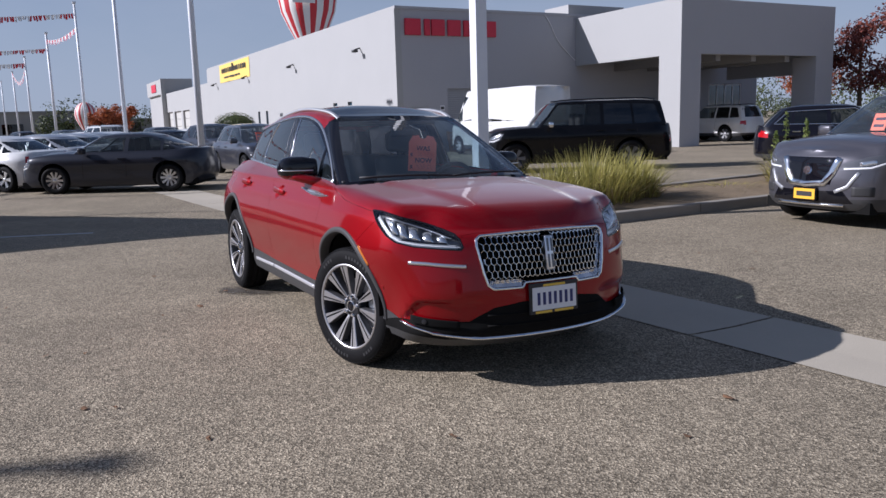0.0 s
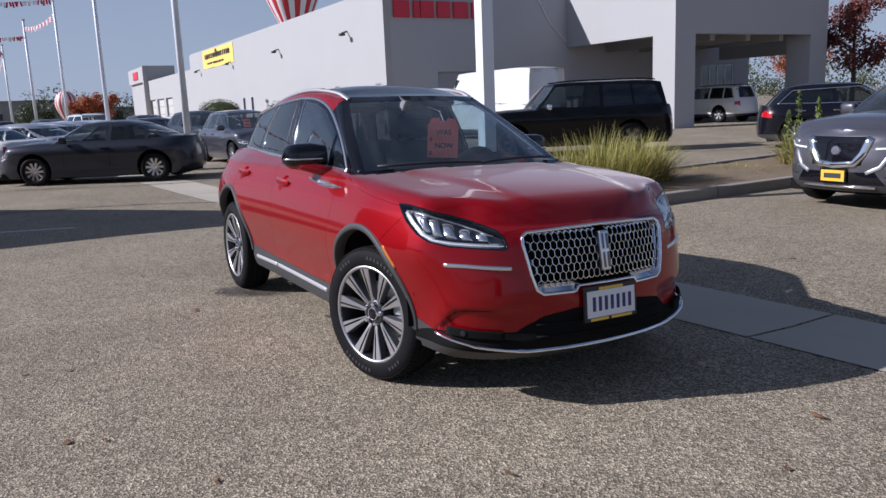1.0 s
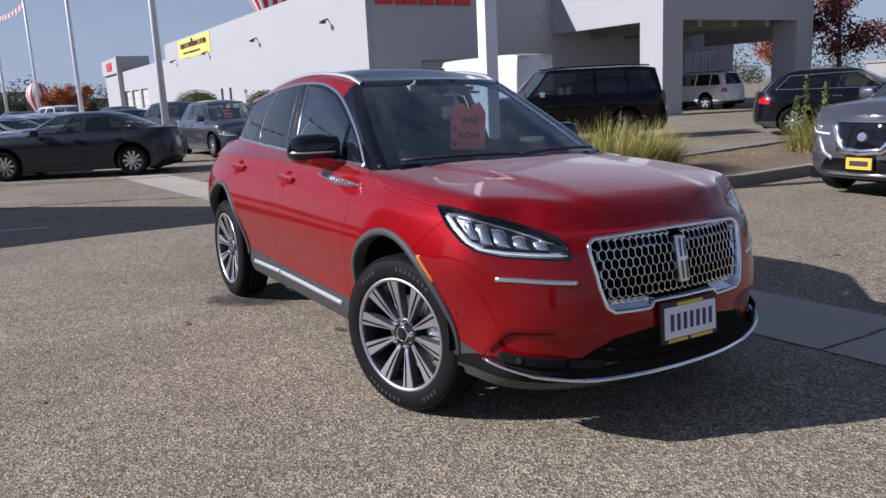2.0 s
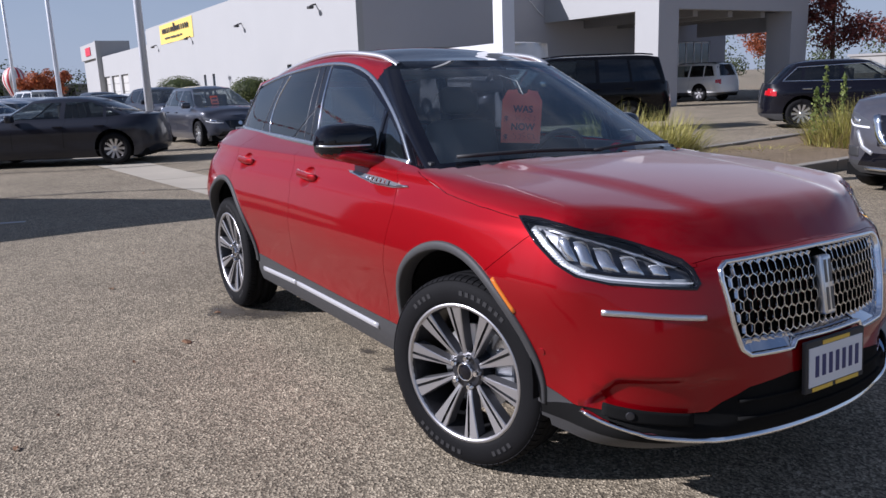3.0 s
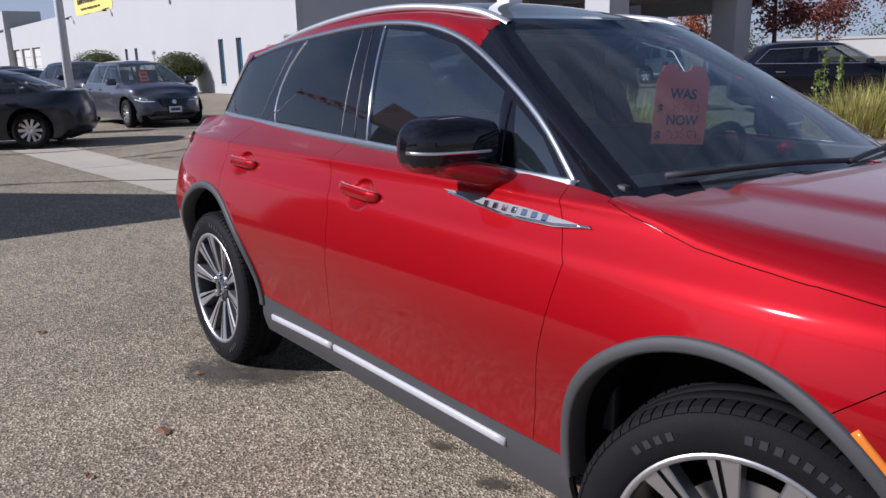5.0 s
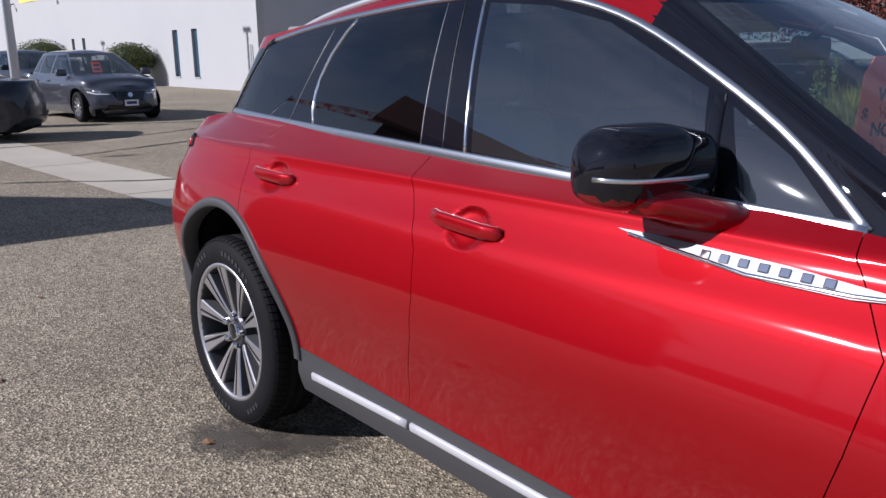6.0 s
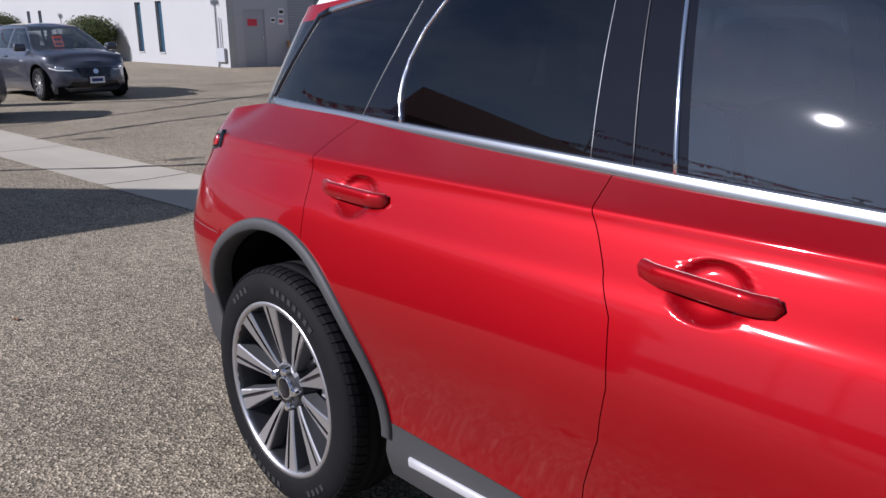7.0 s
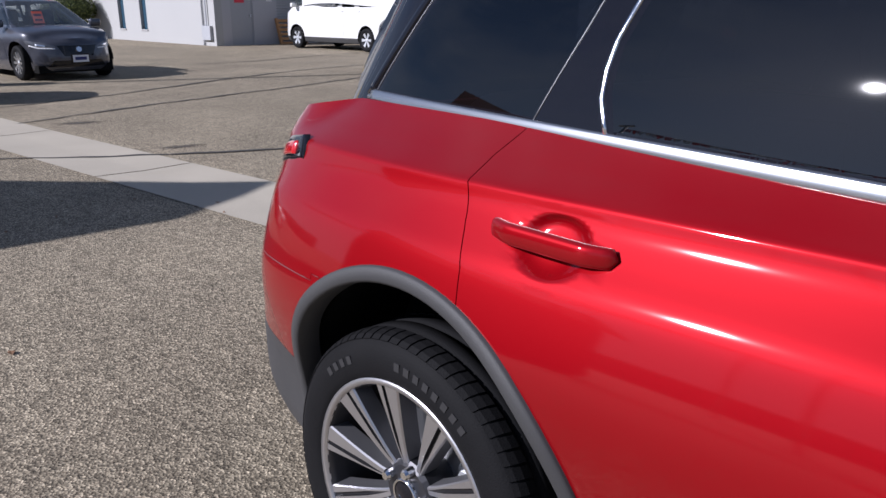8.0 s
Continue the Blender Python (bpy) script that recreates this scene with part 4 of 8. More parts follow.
# ---- the red car ----
CAR = Matrix.Translation((0, -0.8, 0)) @ Matrix.Rotation(radians(-1.3), 4, 'X') @ Matrix.Translation((0, 0.8, 0))
SUV = {
    "columns": 130, "rows": 44, "across": 45, "hood": [(0.8, 1.115), (1.0, 1.107), (1.3, 1.092), (1.6, 1.070), (1.85, 1.040), (2.0, 1.012), (2.1, 0.982), (2.17, 0.950), (2.23, 0.917), (2.3, 0.885)],
    "outline": [(-2.27, 0), (-2.25, 0.35), (-2.16, 0.66), (-1.95, 0.85), (-1.6, 0.920), (-1.2, 0.935), (-0.6, 0.925), (0.0, 0.917), (0.6, 0.915),
                (1.1, 0.915), (1.45, 0.907), (1.72, 0.877), (1.92, 0.815), (2.06, 0.70), (2.15, 0.56), (2.215, 0.38), (2.25, 0.2), (2.262, 0)],
    "top": [(-2.3, 1.08), (-2.1, 1.12), (-1.8, 1.155), (-1.0, 1.145), (0, 1.115), (0.75, 1.09), (0.98, 1.07), (1.2, 1.025), (1.6, 0.985), (1.9, 0.935), (2.1, 0.895), (2.2, 0.882), (2.3, 0.88)],
    "bottom": [(-2.3, 0.34), (-2.0, 0.30), (-1.0, 0.27), (1.0, 0.25), (1.6, 0.28), (1.85, 0.262), (2.1, 0.225), (2.3, 0.22)],
    "side": [(0.15, 0.14), (0.25, 0.10), (0.33, 0.072), (0.42, 0.064), (0.50, 0.050), (0.58, 0.029), (0.66, 0.010), (0.73, 0.002), (0.77, 0.003), (0.82, 0.012), (0.88, 0.027), (0.925, 0.041), (0.938, 0.047), (0.96, 0.061), (0.98, 0.074), (1.0, 0.086), (1.02, 0.097), (1.038, 0.104), (1.050, 0.107), (1.058, 0.110), (1.064, 0.118), (1.075, 0.136), (1.1, 0.178), (1.155, 0.262), (1.25, 0.36)],
    "levels": [0, .04, .08, .12, .16, .2, .24, .28, .32, .36, .4, .44, .48, .52, .56, .6, .635, .665, .69, .71, .73, .75, .765, .78, .795, .81, .825, .84, .85, .86, .87, .88, .89, .895, .9, .905, .91, .915, .92, .925, .93, .935, .94, .945, .95, .96, .97, .98, .99, 1],
    "front": [(0.15, 0.20), (0.22, 0.13), (0.27, 0.05), (0.31, 0.005), (0.38, 0.0), (0.50, 0.005), (0.62, 0.018), (0.75, 0.04), (0.83, 0.062), (0.86, 0.082), (0.885, 0.12), (0.95, 0.2), (1.1, 0.3)],
    "rear": [(0.2, 0.12), (0.34, 0.02), (0.45, 0.0), (0.6, 0.01), (0.75, 0.05), (0.9, 0.08), (1.0, 0.085), (1.08, 0.11), (1.2, 0.2)],
    "flare": [(1.345, 0.80, 0.33, 0.008), (-1.345, 0.82, 0.36, 0.012)],
    "decks": [(0.90, 3, [(0.8, 0.055), (1.0, 0.068), (1.3, 0.082), (1.6, 0.086), (1.85, 0.080), (2.02, 0.060), (2.13, 0.034), (2.22, 0.010), (2.3, 0.0)], (0.018, 0.60, 0.13))],
    "house_base": [(-2.10, 0), (-2.06, 0.34), (-1.96, 0.53), (-1.78, 0.628), (-1.45, 0.672), (-1.0, 0.70), (-0.3, 0.728), (0.3, 0.74), (0.70, 0.742), (0.90, 0.745), (0.985, 0.725), (1.06, 0.50), (1.10, 0.25), (1.115, 0)],
    "house_roof": [(-1.87, 0), (-1.85, 0.32), (-1.78, 0.465), (-1.60, 0.515), (-1.30, 0.525), (-0.85, 0.545), (-0.4, 0.555), (-0.15, 0.55), (0.02, 0.54), (0.12, 0.525), (0.20, 0.49), (0.27, 0.33), (0.30, 0.17), (0.31, 0)],
    "belt": [(-2.2, 1.07), (-1.78, 1.135), (-1.0, 1.125), (0, 1.095), (0.75, 1.07), (0.98, 1.055), (1.12, 1.09)],
    "roofline": [(-1.9, 1.455), (-1.6, 1.468), (-1.3, 1.50), (-0.85, 1.55), (-0.4, 1.572), (-0.1, 1.562), (0.1, 1.538), (0.2, 1.53), (0.32, 1.535)],
    "roof_crown": [(-1.9, 0.01), (-1.5, 0.05), (-0.8, 0.062), (-0.2, 0.058), (0.15, 0.03), (0.32, 0.0)],
    "bulge": 0.020, "house_rows": 14,
}
DLO = [(0.775, 1.082), (-1.77, 1.160), (-1.615, 1.424), (-1.56, 1.440), (-1.33, 1.474), (-0.79, 1.520), (-0.31, 1.538), (-0.08, 1.52), (0.13, 1.468), (0.39, 1.348), (0.63, 1.205)]
PANES = {
    "quarter_light": ([(0.545, 1.105), (0.72, 1.098), (0.615, 1.195), (0.475, 1.278)], "FRONT"),
    "front_window": ([(0.465, 1.108), (-0.215, 1.132), (-0.30, 1.518), (-0.085, 1.50), (0.115, 1.452), (0.41, 1.312)], "FRONT"),
    "rear_window": ([(-0.43, 1.14), (-1.028, 1.158), (-1.052, 1.23), (-1.050, 1.30), (-1.022, 1.38), (-0.972, 1.455), (-0.93, 1.494), (-0.78, 1.505), (-0.475, 1.517)], "DARK"),
    "rear_quarter_window": ([(-1.215, 1.165), (-1.725, 1.177), (-1.585, 1.412), (-1.33, 1.454), (-1.085, 1.478)], "DARK"),
}
ARCH_F, ARCH_R = (1.312, 0.40), (-1.322, 0.435)
ARCH = 0.428
SEAM_A = [(0.765, 1.12), (0.79, 1.05), (0.872, 0.92), (0.845, 0.76), (0.765, 0.45), (0.72, 0.20)]
SEAM_B = [(-0.385, 1.15), (-0.352, 1.05), (-0.295, 0.97), (-0.25, 0.89), (-0.228, 0.77), (-0.242, 0.66), (-0.285, 0.54), (-0.315, 0.40), (-0.33, 0.20)]
SEAM_C = [(-1.21, 1.17), (-1.235, 1.10), (-1.237, 1.06), (-1.205, 0.975), (-1.182, 0.92), (-1.172, 0.855), (-1.0, 0.70)]
SILL = [(-0.96, 0.44), (-0.3, 0.414), (0.4, 0.402), (0.92, 0.402)]
HEADLAMP = [(0.575, 0.978), (0.640, 0.905), (0.705, 0.852), (0.771, 0.818), (0.874, 0.798), (1.017, 0.788), (1.135, 0.780), (1.145, 0.796), (1.122, 0.839), (1.088, 0.866), (1.022, 0.887), (0.876, 0.927), (0.725, 0.967), (0.65, 0.977)]
GRILLE = [(-0.435, 0.80), (-0.43, 0.835), (-0.405, 0.852), (-0.2, 0.862), (0, 0.864), (0.2, 0.862), (0.405, 0.852), (0.43, 0.835), (0.435, 0.80),
          (0.412, 0.66), (0.390, 0.585), (0.36, 0.563), (0.19, 0.563), (0.175, 0.588), (-0.175, 0.588), (-0.19, 0.563), (-0.36, 0.563), (-0.390, 0.585), (-0.412, 0.66)]
INTAKE = [(-0.78, 0.385), (-0.48, 0.385), (-0.36, 0.46), (-0.20, 0.482), (0.20, 0.482), (0.36, 0.46), (0.48, 0.385), (0.78, 0.385), (0.83, 0.32), (0.6, 0.285), (-0.6, 0.285), (-0.83, 0.32)]


def red_car():
    car = thing("car", CAR, "red SUV with black roof and chrome mesh grille, parked on asphalt", "car")
    shell, top = build_shell(SUV)
    house = build_house(SUV)
    inner = shell.copy()
    side_f, front_f, above_f, along_f = finder(shell)
    hside, hfront, habove, halong = finder(house)

    tip, _ = along_f(Vector((1, 1, 0)).normalized() * 0.585 + Vector((1, -1, 0)).normalized() * 4 + Vector((0, 0, 0.972)), Vector((-1, 1, 0)))
    xt = tip.x
    # --- pocket pressed into each corner of the bumper
    for dz in (0.012, -0.012):
        ledge_line = [(0.70, 0.40 + dz), (0.79, 0.40 + dz), (0.8225, 0.416 + dz), (0.855, 0.45 + dz), (0.8875, 0.484 + dz), (0.92, 0.50 + dz), (1.34, 0.50 + dz)]
        cut(shell, ledge_line, Vector((1, 1, 0)), lambda c: c.x > 1.6 and c.y < -0.25, False, 0.06)
        cut(shell, ledge_line, Vector((1, -1, 0)), lambda c: c.x > 1.6 and c.y > 0.25, False, 0.06)
    def ramp(a, b, q):
        q = min(max((q - a) / (b - a), 0), 1)
        return q * q * (3 - 2 * q)
    shell.normal_update()
    for v in shell.verts:
        if v.co.x > 1.7 and 0.34 < v.co.z < 0.58:
            u = (v.co.x + (-abs(v.co.y))) / math.sqrt(2)
            ledge = 0.40 + 0.10 * ramp(0.79, 0.92, u)
            v.co -= v.normal * 0.026 * ramp(ledge + 0.016, ledge - 0.022, v.co.z) * ramp(0.33, 0.38, v.co.z) * ramp(0.79, 0.83, u) * ramp(1.32, 1.22, u)
    # --- cut the lower body
    flank = lambda c: abs(c.y) > 0.45 and c.z < 1.2
    nose = lambda c: c.x > 1.5
    for cx, cz in (ARCH_F, ARCH_R):
        cut(shell, circle(cx, cz, ARCH, 48), (1, 0, 0), lambda c: abs(c.y) > 0.6)
    for s in (SEAM_A, SEAM_B, SEAM_C, SILL):
        cut(shell, s, (1, 0, 0), flank, False)
    diag = Vector((1, 1, 0)).normalized()
    diag_l = Vector((1, -1, 0)).normalized()
    cut(shell, HEADLAMP, diag, lambda c: c.x > 1.4 and c.y < -0.3, margin=0.06)
    cut(shell, HEADLAMP, diag_l, lambda c: c.x > 1.4 and c.y > 0.3, margin=0.06)
    cut(shell, GRILLE, (0, 1, 0), nose, margin=0.06)
    cut(shell, INTAKE, (0, 1, 0), nose, margin=0.06)
    hood_line = [(0.95, 1.065), (1.02, 1.048), (1.2, 1.008), (1.45, 0.984), (xt, 0.968), (xt + 0.10, 0.955)]
    cut(shell, hood_line, (1, 0, 0), lambda c: abs(c.y) > 0.55, False)
    hood_front = [(-0.62, 0.835), (-0.43, 0.866), (0, 0.878), (0.43, 0.866), (0.62, 0.835)]
    cut(shell, hood_front, (0, 1, 0), lambda c: c.x > 1.9, False)
    cut(shell, [(1.122, 0.842), (1.3, 0.845)], diag, lambda c: c.x > 1.9 and c.y < -0.3, False)
    cut(shell, [(1.122, 0.842), (1.3, 0.845)], diag_l, lambda c: c.x > 1.9 and c.y > 0.3, False)
    cut(shell, [(1.51, 0.755), (1.72, 0.93)], (1, 0, 0), flank, False)
    lip_d = [(0.50, 0.475), (0.60, 0.445), (0.834, 0.362), (1.0, 0.325), (1.23, 0.288), (1.4, 0.285)]
    cut(shell, lip_d, diag, lambda c: c.x > 1.55 and c.y < -0.42, False)
    cut(shell, lip_d, diag_l, lambda c: c.x > 1.55 and c.y > 0.42, False)
    cut(shell, [(-0.5, 0.286), (0.5, 0.286)], (0, 1, 0), nose, False)
    rear_d = [(-2.3, 0.58), (-1.6, 0.52)]
    cut(shell, rear_d, (1, 0, 0), lambda c: c.x < -1.5, False)
    cut(shell, [(-2.3, 0.79), (-1.62, 0.79)], (1, 0, 0), lambda c: c.x < -1.5, False)
    # --- finger cups behind the pulls, pressed into the doors
    cups = [(-0.088, 0.966), (-1.018, 0.986)]
    near = [f for f in shell.faces if any(math.hypot((f.calc_center_median().x - a) / 0.075, (f.calc_center_median().z - b) / 0.058) < 1.2 for a, b in cups) and abs(f.calc_center_median().y) > 0.6]
    bmesh.ops.subdivide_edges(shell, edges=list({e for f in near for e in f.edges}), cuts=3, use_grid_fill=True)
    for v in shell.verts:
        for a, b in cups:
            r = math.hypot((v.co.x - a) / 0.068, (v.co.z - b) / 0.05)
            if abs(v.co.y) > 0.6 and r < 1:
                v.co.y -= math.copysign(0.017 * (1 - r**5), v.co.y)
    bmesh.ops.remove_doubles(shell, verts=shell.verts, dist=0.0018)
    bins = {}

    def seam_x(seam, z):
        zs = [p[1] for p in seam][::-1]
        xs = [p[0] for p in seam][::-1]
        return float(np.interp(z, zs, xs))
    for f in shell.faces:
        c = f.calc_center_median()
        s = "left_" if c.y > 0 else "right_"
        du = c.dot(diag if c.y < 0 else diag_l)
        if abs(c.y) > 0.6 and min(math.hypot(c.x - a, c.z - b) for a, b in (ARCH_F, ARCH_R)) < ARCH:
            continue
        if abs(c.y) > 0.6 and c.z < 0.4 and min(abs(c.x - ARCH_F[0]), abs(c.x - ARCH_R[0])) < ARCH:
            continue
        if f.normal.z > 0.8 and abs(c.y) < 0.72 and c.z > 1.0 and 0.6 < c.x < float(np.interp(abs(c.y), [0, 0.25, 0.5, 0.72], [1.10, 1.085, 1.045, 0.97])):
            continue
        if c.x > 1.4 and abs(c.y) > 0.3 and c.z < 1.0 and inside(HEADLAMP, du, c.z):
            bins.setdefault("lamp_" + s, []).append(f)
        elif c.x > 1.9 and inside(GRILLE, c.y, c.z):
            continue
        elif c.x > 1.7 and inside(INTAKE, c.y, c.z):
            bins.setdefault("intake", []).append(f)
        elif c.x > 1.55 and c.z < (float(np.interp(du, [p[0] for p in lip_d], [p[1] for p in lip_d])) if abs(c.y) > 0.44 else 0.286):
            bins.setdefault("lower_lip", []).append(f)
        elif c.x > 0.92 and (c.z > float(table(c.x, hood_line, False)) if c.x < 1.9 and du < 0.60 and abs(c.y) > 0.5 else
                (c.z > float(np.interp(du, [0.55, 0.575, 0.65, 0.725, 0.876, 1.022, 1.088, 1.122, 1.3], [0.98, 0.978, 0.977, 0.967, 0.927, 0.887, 0.866, 0.842, 0.845])) if abs(c.y) > 0.5 else
                 c.z > float(np.interp(c.y, [p[0] for p in hood_front], [p[1] for p in hood_front])))):
            bins.setdefault("hood", []).append(f)
        elif c.x < -1.72 and abs(c.y) < 0.62 and c.z > 0.62:
            bins.setdefault("tailgate", []).append(f)
        elif c.z < float(np.interp(c.x, [p[0] for p in SILL], [p[1] for p in SILL])) and -1.0 < c.x < 1.0:
            bins.setdefault(s + "sill", []).append(f)
        elif c.x < -1.5 and c.z < float(np.interp(c.x, [-2.3, -1.6], [0.58, 0.52])):
            bins.setdefault("rear_cladding", []).append(f)
        elif c.x < -1.5 and c.z < 0.79:
            bins.setdefault("rear_bumper", []).append(f)
        elif c.x < seam_x(SEAM_C, c.z):
            bins.setdefault(s + "quarter", []).append(f)
        elif c.x < seam_x(SEAM_B, c.z):
            bins.setdefault(s + "rear_door", []).append(f)
        elif c.x < seam_x(SEAM_A, c.z):
            bins.setdefault(s + "front_door", []).append(f)
        elif c.x > 1.51 + (c.z - 0.755) * 1.2:
            bins.setdefault("front_bumper", []).append(f)
        else:
            bins.setdefault(s + "fender", []).append(f)
    for key, faces in bins.items():
        if key.startswith("lamp_"):
            continue
        name = key.replace("left_", "").replace("right_", "")
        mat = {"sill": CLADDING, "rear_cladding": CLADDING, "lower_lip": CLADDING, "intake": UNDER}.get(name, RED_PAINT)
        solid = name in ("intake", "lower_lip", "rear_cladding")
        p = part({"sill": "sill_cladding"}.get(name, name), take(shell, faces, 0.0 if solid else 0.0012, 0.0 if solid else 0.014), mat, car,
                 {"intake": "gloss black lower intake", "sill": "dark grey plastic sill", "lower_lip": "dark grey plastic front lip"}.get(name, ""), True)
        bins[key] = p
    # dark inner shell that closes the gaps
    inner.normal_update()
    drop = [f for f in inner.faces if (abs(f.calc_center_median().y) > 0.6 and min(math.hypot(f.calc_center_median().x - a, f.calc_center_median().z - b) for a, b in (ARCH_F, ARCH_R)) < ARCH + 0.022)
            or (f.calc_center_median().x > 1.4 and f.calc_center_median().z > 0.55 and f.normal.z < 0.8)]
    bmesh.ops.delete(inner, geom=drop, context='FACES')
    for v in inner.verts:
        v.co -= v.normal * (0.055 if v.co.x > 1.6 else 0.022)
    part("inner_panel", inner, UNDER, car, "dark structure behind the panels", True)
    part("floor_pan", box(-2.0, -0.60, 0.24, 1.72, 0.60, 0.30), UNDER, car, "dark underbody")

    # --- wheel arches: trims and liners
    for cx, cz in (ARCH_F, ARCH_R):
        for s in (-1, 1):
            bm = bmesh.new()
            rows = []
            a0, a1 = (-6, 186)
            for k in range(49):
                a = radians(a0 + (a1 - a0) * k / 48)
                row = []
                for r, h in ((0.449, -0.012), (0.448, 0.005), (0.443, 0.010), (0.421, 0.012), (0.414, 0.006), (0.413, -0.05)):
                    X, Z = cx + r * math.cos(a), cz + r * math.sin(a)
                    ref = cx + 0.443 * math.cos(a), cz + 0.443 * math.sin(a)
                    p, n = side_f(*ref, s)
                    row.append(bm.verts.new((X, p.y + s * h, Z)))
                rows.append(row)
            for a, b in zip(rows, rows[1:]):
                for j in range(5):
                    bm.faces.new((a[j], a[j + 1], b[j + 1], b[j]))
            bmesh.ops.recalc_face_normals(bm, faces=bm.faces)
            part("arch_trim", bm, CLADDING, car, "dark grey plastic wheel arch trim", True)
            bm = bmesh.new()
            rows = []
            for k in range(25):
                a = radians(-4 + 188 * k / 24)
                rows.append([bm.verts.new((cx + 0.424 * math.cos(a), s * y, cz + 0.424 * math.sin(a))) for y in (0.84, 0.55)])
            for a, b in zip(rows, rows[1:]):
                bm.faces.new((a[0], a[1], b[1], b[0]))
            bm.faces.new([r[1] for r in rows])
            part("arch_liner", bm, UNDER, car, "black wheel arch liner")

    # --- greenhouse
    wall = lambda c: abs(c.y) > 0.36 and c.z > 1.0
    cut(house, DLO, (1, 0, 0), wall, margin=0.07)
    for poly, _ in PANES.values():
        cut(house, poly, (1, 0, 0), wall, margin=0.06)
    red_front = 0.21
    cut(house, [(red_front, 1.3), (red_front + .02, 1.7)], (1, 0, 0), wall, False)
    groups = {}
    for f in house.faces:
        c = f.calc_center_median()
        s = "left_" if c.y > 0 else "right_"
        got = None
        if abs(c.y) > 0.36 and f.normal.z < 0.75 and abs(f.normal.y) > 0.5:
            for nm, (poly, _) in PANES.items():
                if inside(poly, c.x, c.z):
                    got = s + nm
                    break
            if not got:
                if inside(DLO, c.x, c.z):
                    got = "pillar_trim"
                elif c.x < red_front and c.z > 1.42 and c.x > -1.9:
                    got = s + "roof_side"
        if not got:
            if c.z > 1.5 and f.normal.z > 0.6:
                got = s + "roof_side" if abs(c.y) > 0.475 and c.x < red_front and c.x > -1.75 else ("spoiler" if c.x < -1.5 else "roof")
            elif f.normal.x > 0.3 and abs(c.y) < 0.715 - (c.z - 1.06) * 0.52 and c.z > 1.085 and c.z < 1.525:
                got = "windscreen"
            elif f.normal.x < -0.5 and abs(c.y) < 0.5 and 1.15 < c.z < 1.42:
                got = "rear_screen"
            elif c.z > 1.43 and c.x < -1.4:
                got = "spoiler"
            else:
                got = "pillar"
        groups.setdefault(got, []).append(f)
    for key, faces in groups.items():
        name = key.replace("left_", "").replace("right_", "")
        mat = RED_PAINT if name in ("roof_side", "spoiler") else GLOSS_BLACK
        if name in PANES:
            mat = FRONT_GLASS if PANES[name][1] == "FRONT" else PRIVACY
        if name == "windscreen":
            mat = WINDSCREEN
        if name == "roof":
            mat = ROOF_GLASS
        if name == "rear_screen":
            mat = PRIVACY
        lab = {"roof": "gloss black glass roof", "windscreen": "clear raked windscreen", "pillar": "gloss black pillars", "front_window": "clear side window",
               "rear_window": "dark privacy glass", "rear_quarter_window": "dark privacy glass", "roof_side": "red roof edge"}.get(name, "")
        part(name, take(house, faces), mat, car, lab, True)
    # chrome round the side windows, roof rails, belt
    for s in (-1, 1):
        # belt moulding, roof moulding, black gap at the rear edge
        for line, w, mt, lab in ((DLO[:2], 0.030, BELT_SATIN, "satin chrome moulding along the belt"), ([tuple(p) for p in smooth_curve(DLO[3:] + DLO[:1], 40)], 0.020, BELT_SATIN, "satin chrome moulding over the side windows"),
                                 (DLO[1:4], 0.024, GLOSS_BLACK, "black gap beside the rear pillar")):
            pts = [hside(px, pz + 0.003, s) for px, pz in dense(line, 0.03, False)]
            bm = bmesh.new()
            strip(bm, [p for p, _ in pts], [n for _, n in pts], w, 0.006)
            part("window_moulding", bm, mt, car, lab, True)
        for line, w, mt in (([(0.475, 1.10), (0.44, 1.298)], 0.030, GLOSS_BLACK), ([(-0.238, 1.125), (-0.325, 1.53)], 0.009, CHROME), ([(-0.33, 1.13), (-0.40, 1.525)], 0.004, ALLOY_DARK),
                            ([(-0.43, 1.13), (-0.475, 1.525)], 0.003, ALLOY_MID), ([(-1.042, 1.15), (-1.068, 1.21), (-1.072, 1.26), (-1.066, 1.31), (-1.040, 1.385), (-0.99, 1.46), (-0.95, 1.498)], 0.009, CHROME),
                            ([(-1.215, 1.155), (-1.14, 1.33), (-1.085, 1.48)], 0.003, ALLOY_MID), ([(-1.745, 1.165), (-1.598, 1.42)], 0.003, ALLOY_MID)):
            pts = [hside(px, pz, s) for px, pz in dense(line, 0.03, False)]
            bm = bmesh.new()
            strip(bm, [p for p, _ in pts], [n for _, n in pts], w, min(w * 0.6, 0.005))
            part("window_bar", bm, mt, car, smooth=True)
        bm = bmesh.new()
        path = []
        for px, lift in ((-1.42, -0.008), (-1.30, 0.004), (-1.1, 0.011), (-0.7, 0.013), (-0.3, 0.014), (0.0, 0.013), (0.14, 0.008), (0.235, -0.008)):
            yy = s * float(np.interp(px, [-1.42, -0.4, 0.225], [0.475, 0.515, 0.475]))
            p, n = habove(px, yy)
            path.append((px, yy, p.z + lift))
        path = smooth_curve(path, 40)
        rows = []
        for k, p in enumerate(path):
            p = Vector(p)
            w, h = 0.018, 0.014
            rows.append([bm.verts.new(p + Vector((0, w * math.cos(a), h * math.sin(a)))) for a in [2 * math.pi * q / 10 for q in range(10)]])
        for a, b in zip(rows, rows[1:]):
            for j in range(10):
                bm.faces.new((a[j], a[(j + 1) % 10], b[(j + 1) % 10], b[j]))
        bmesh.ops.recalc_face_normals(bm, faces=bm.faces)
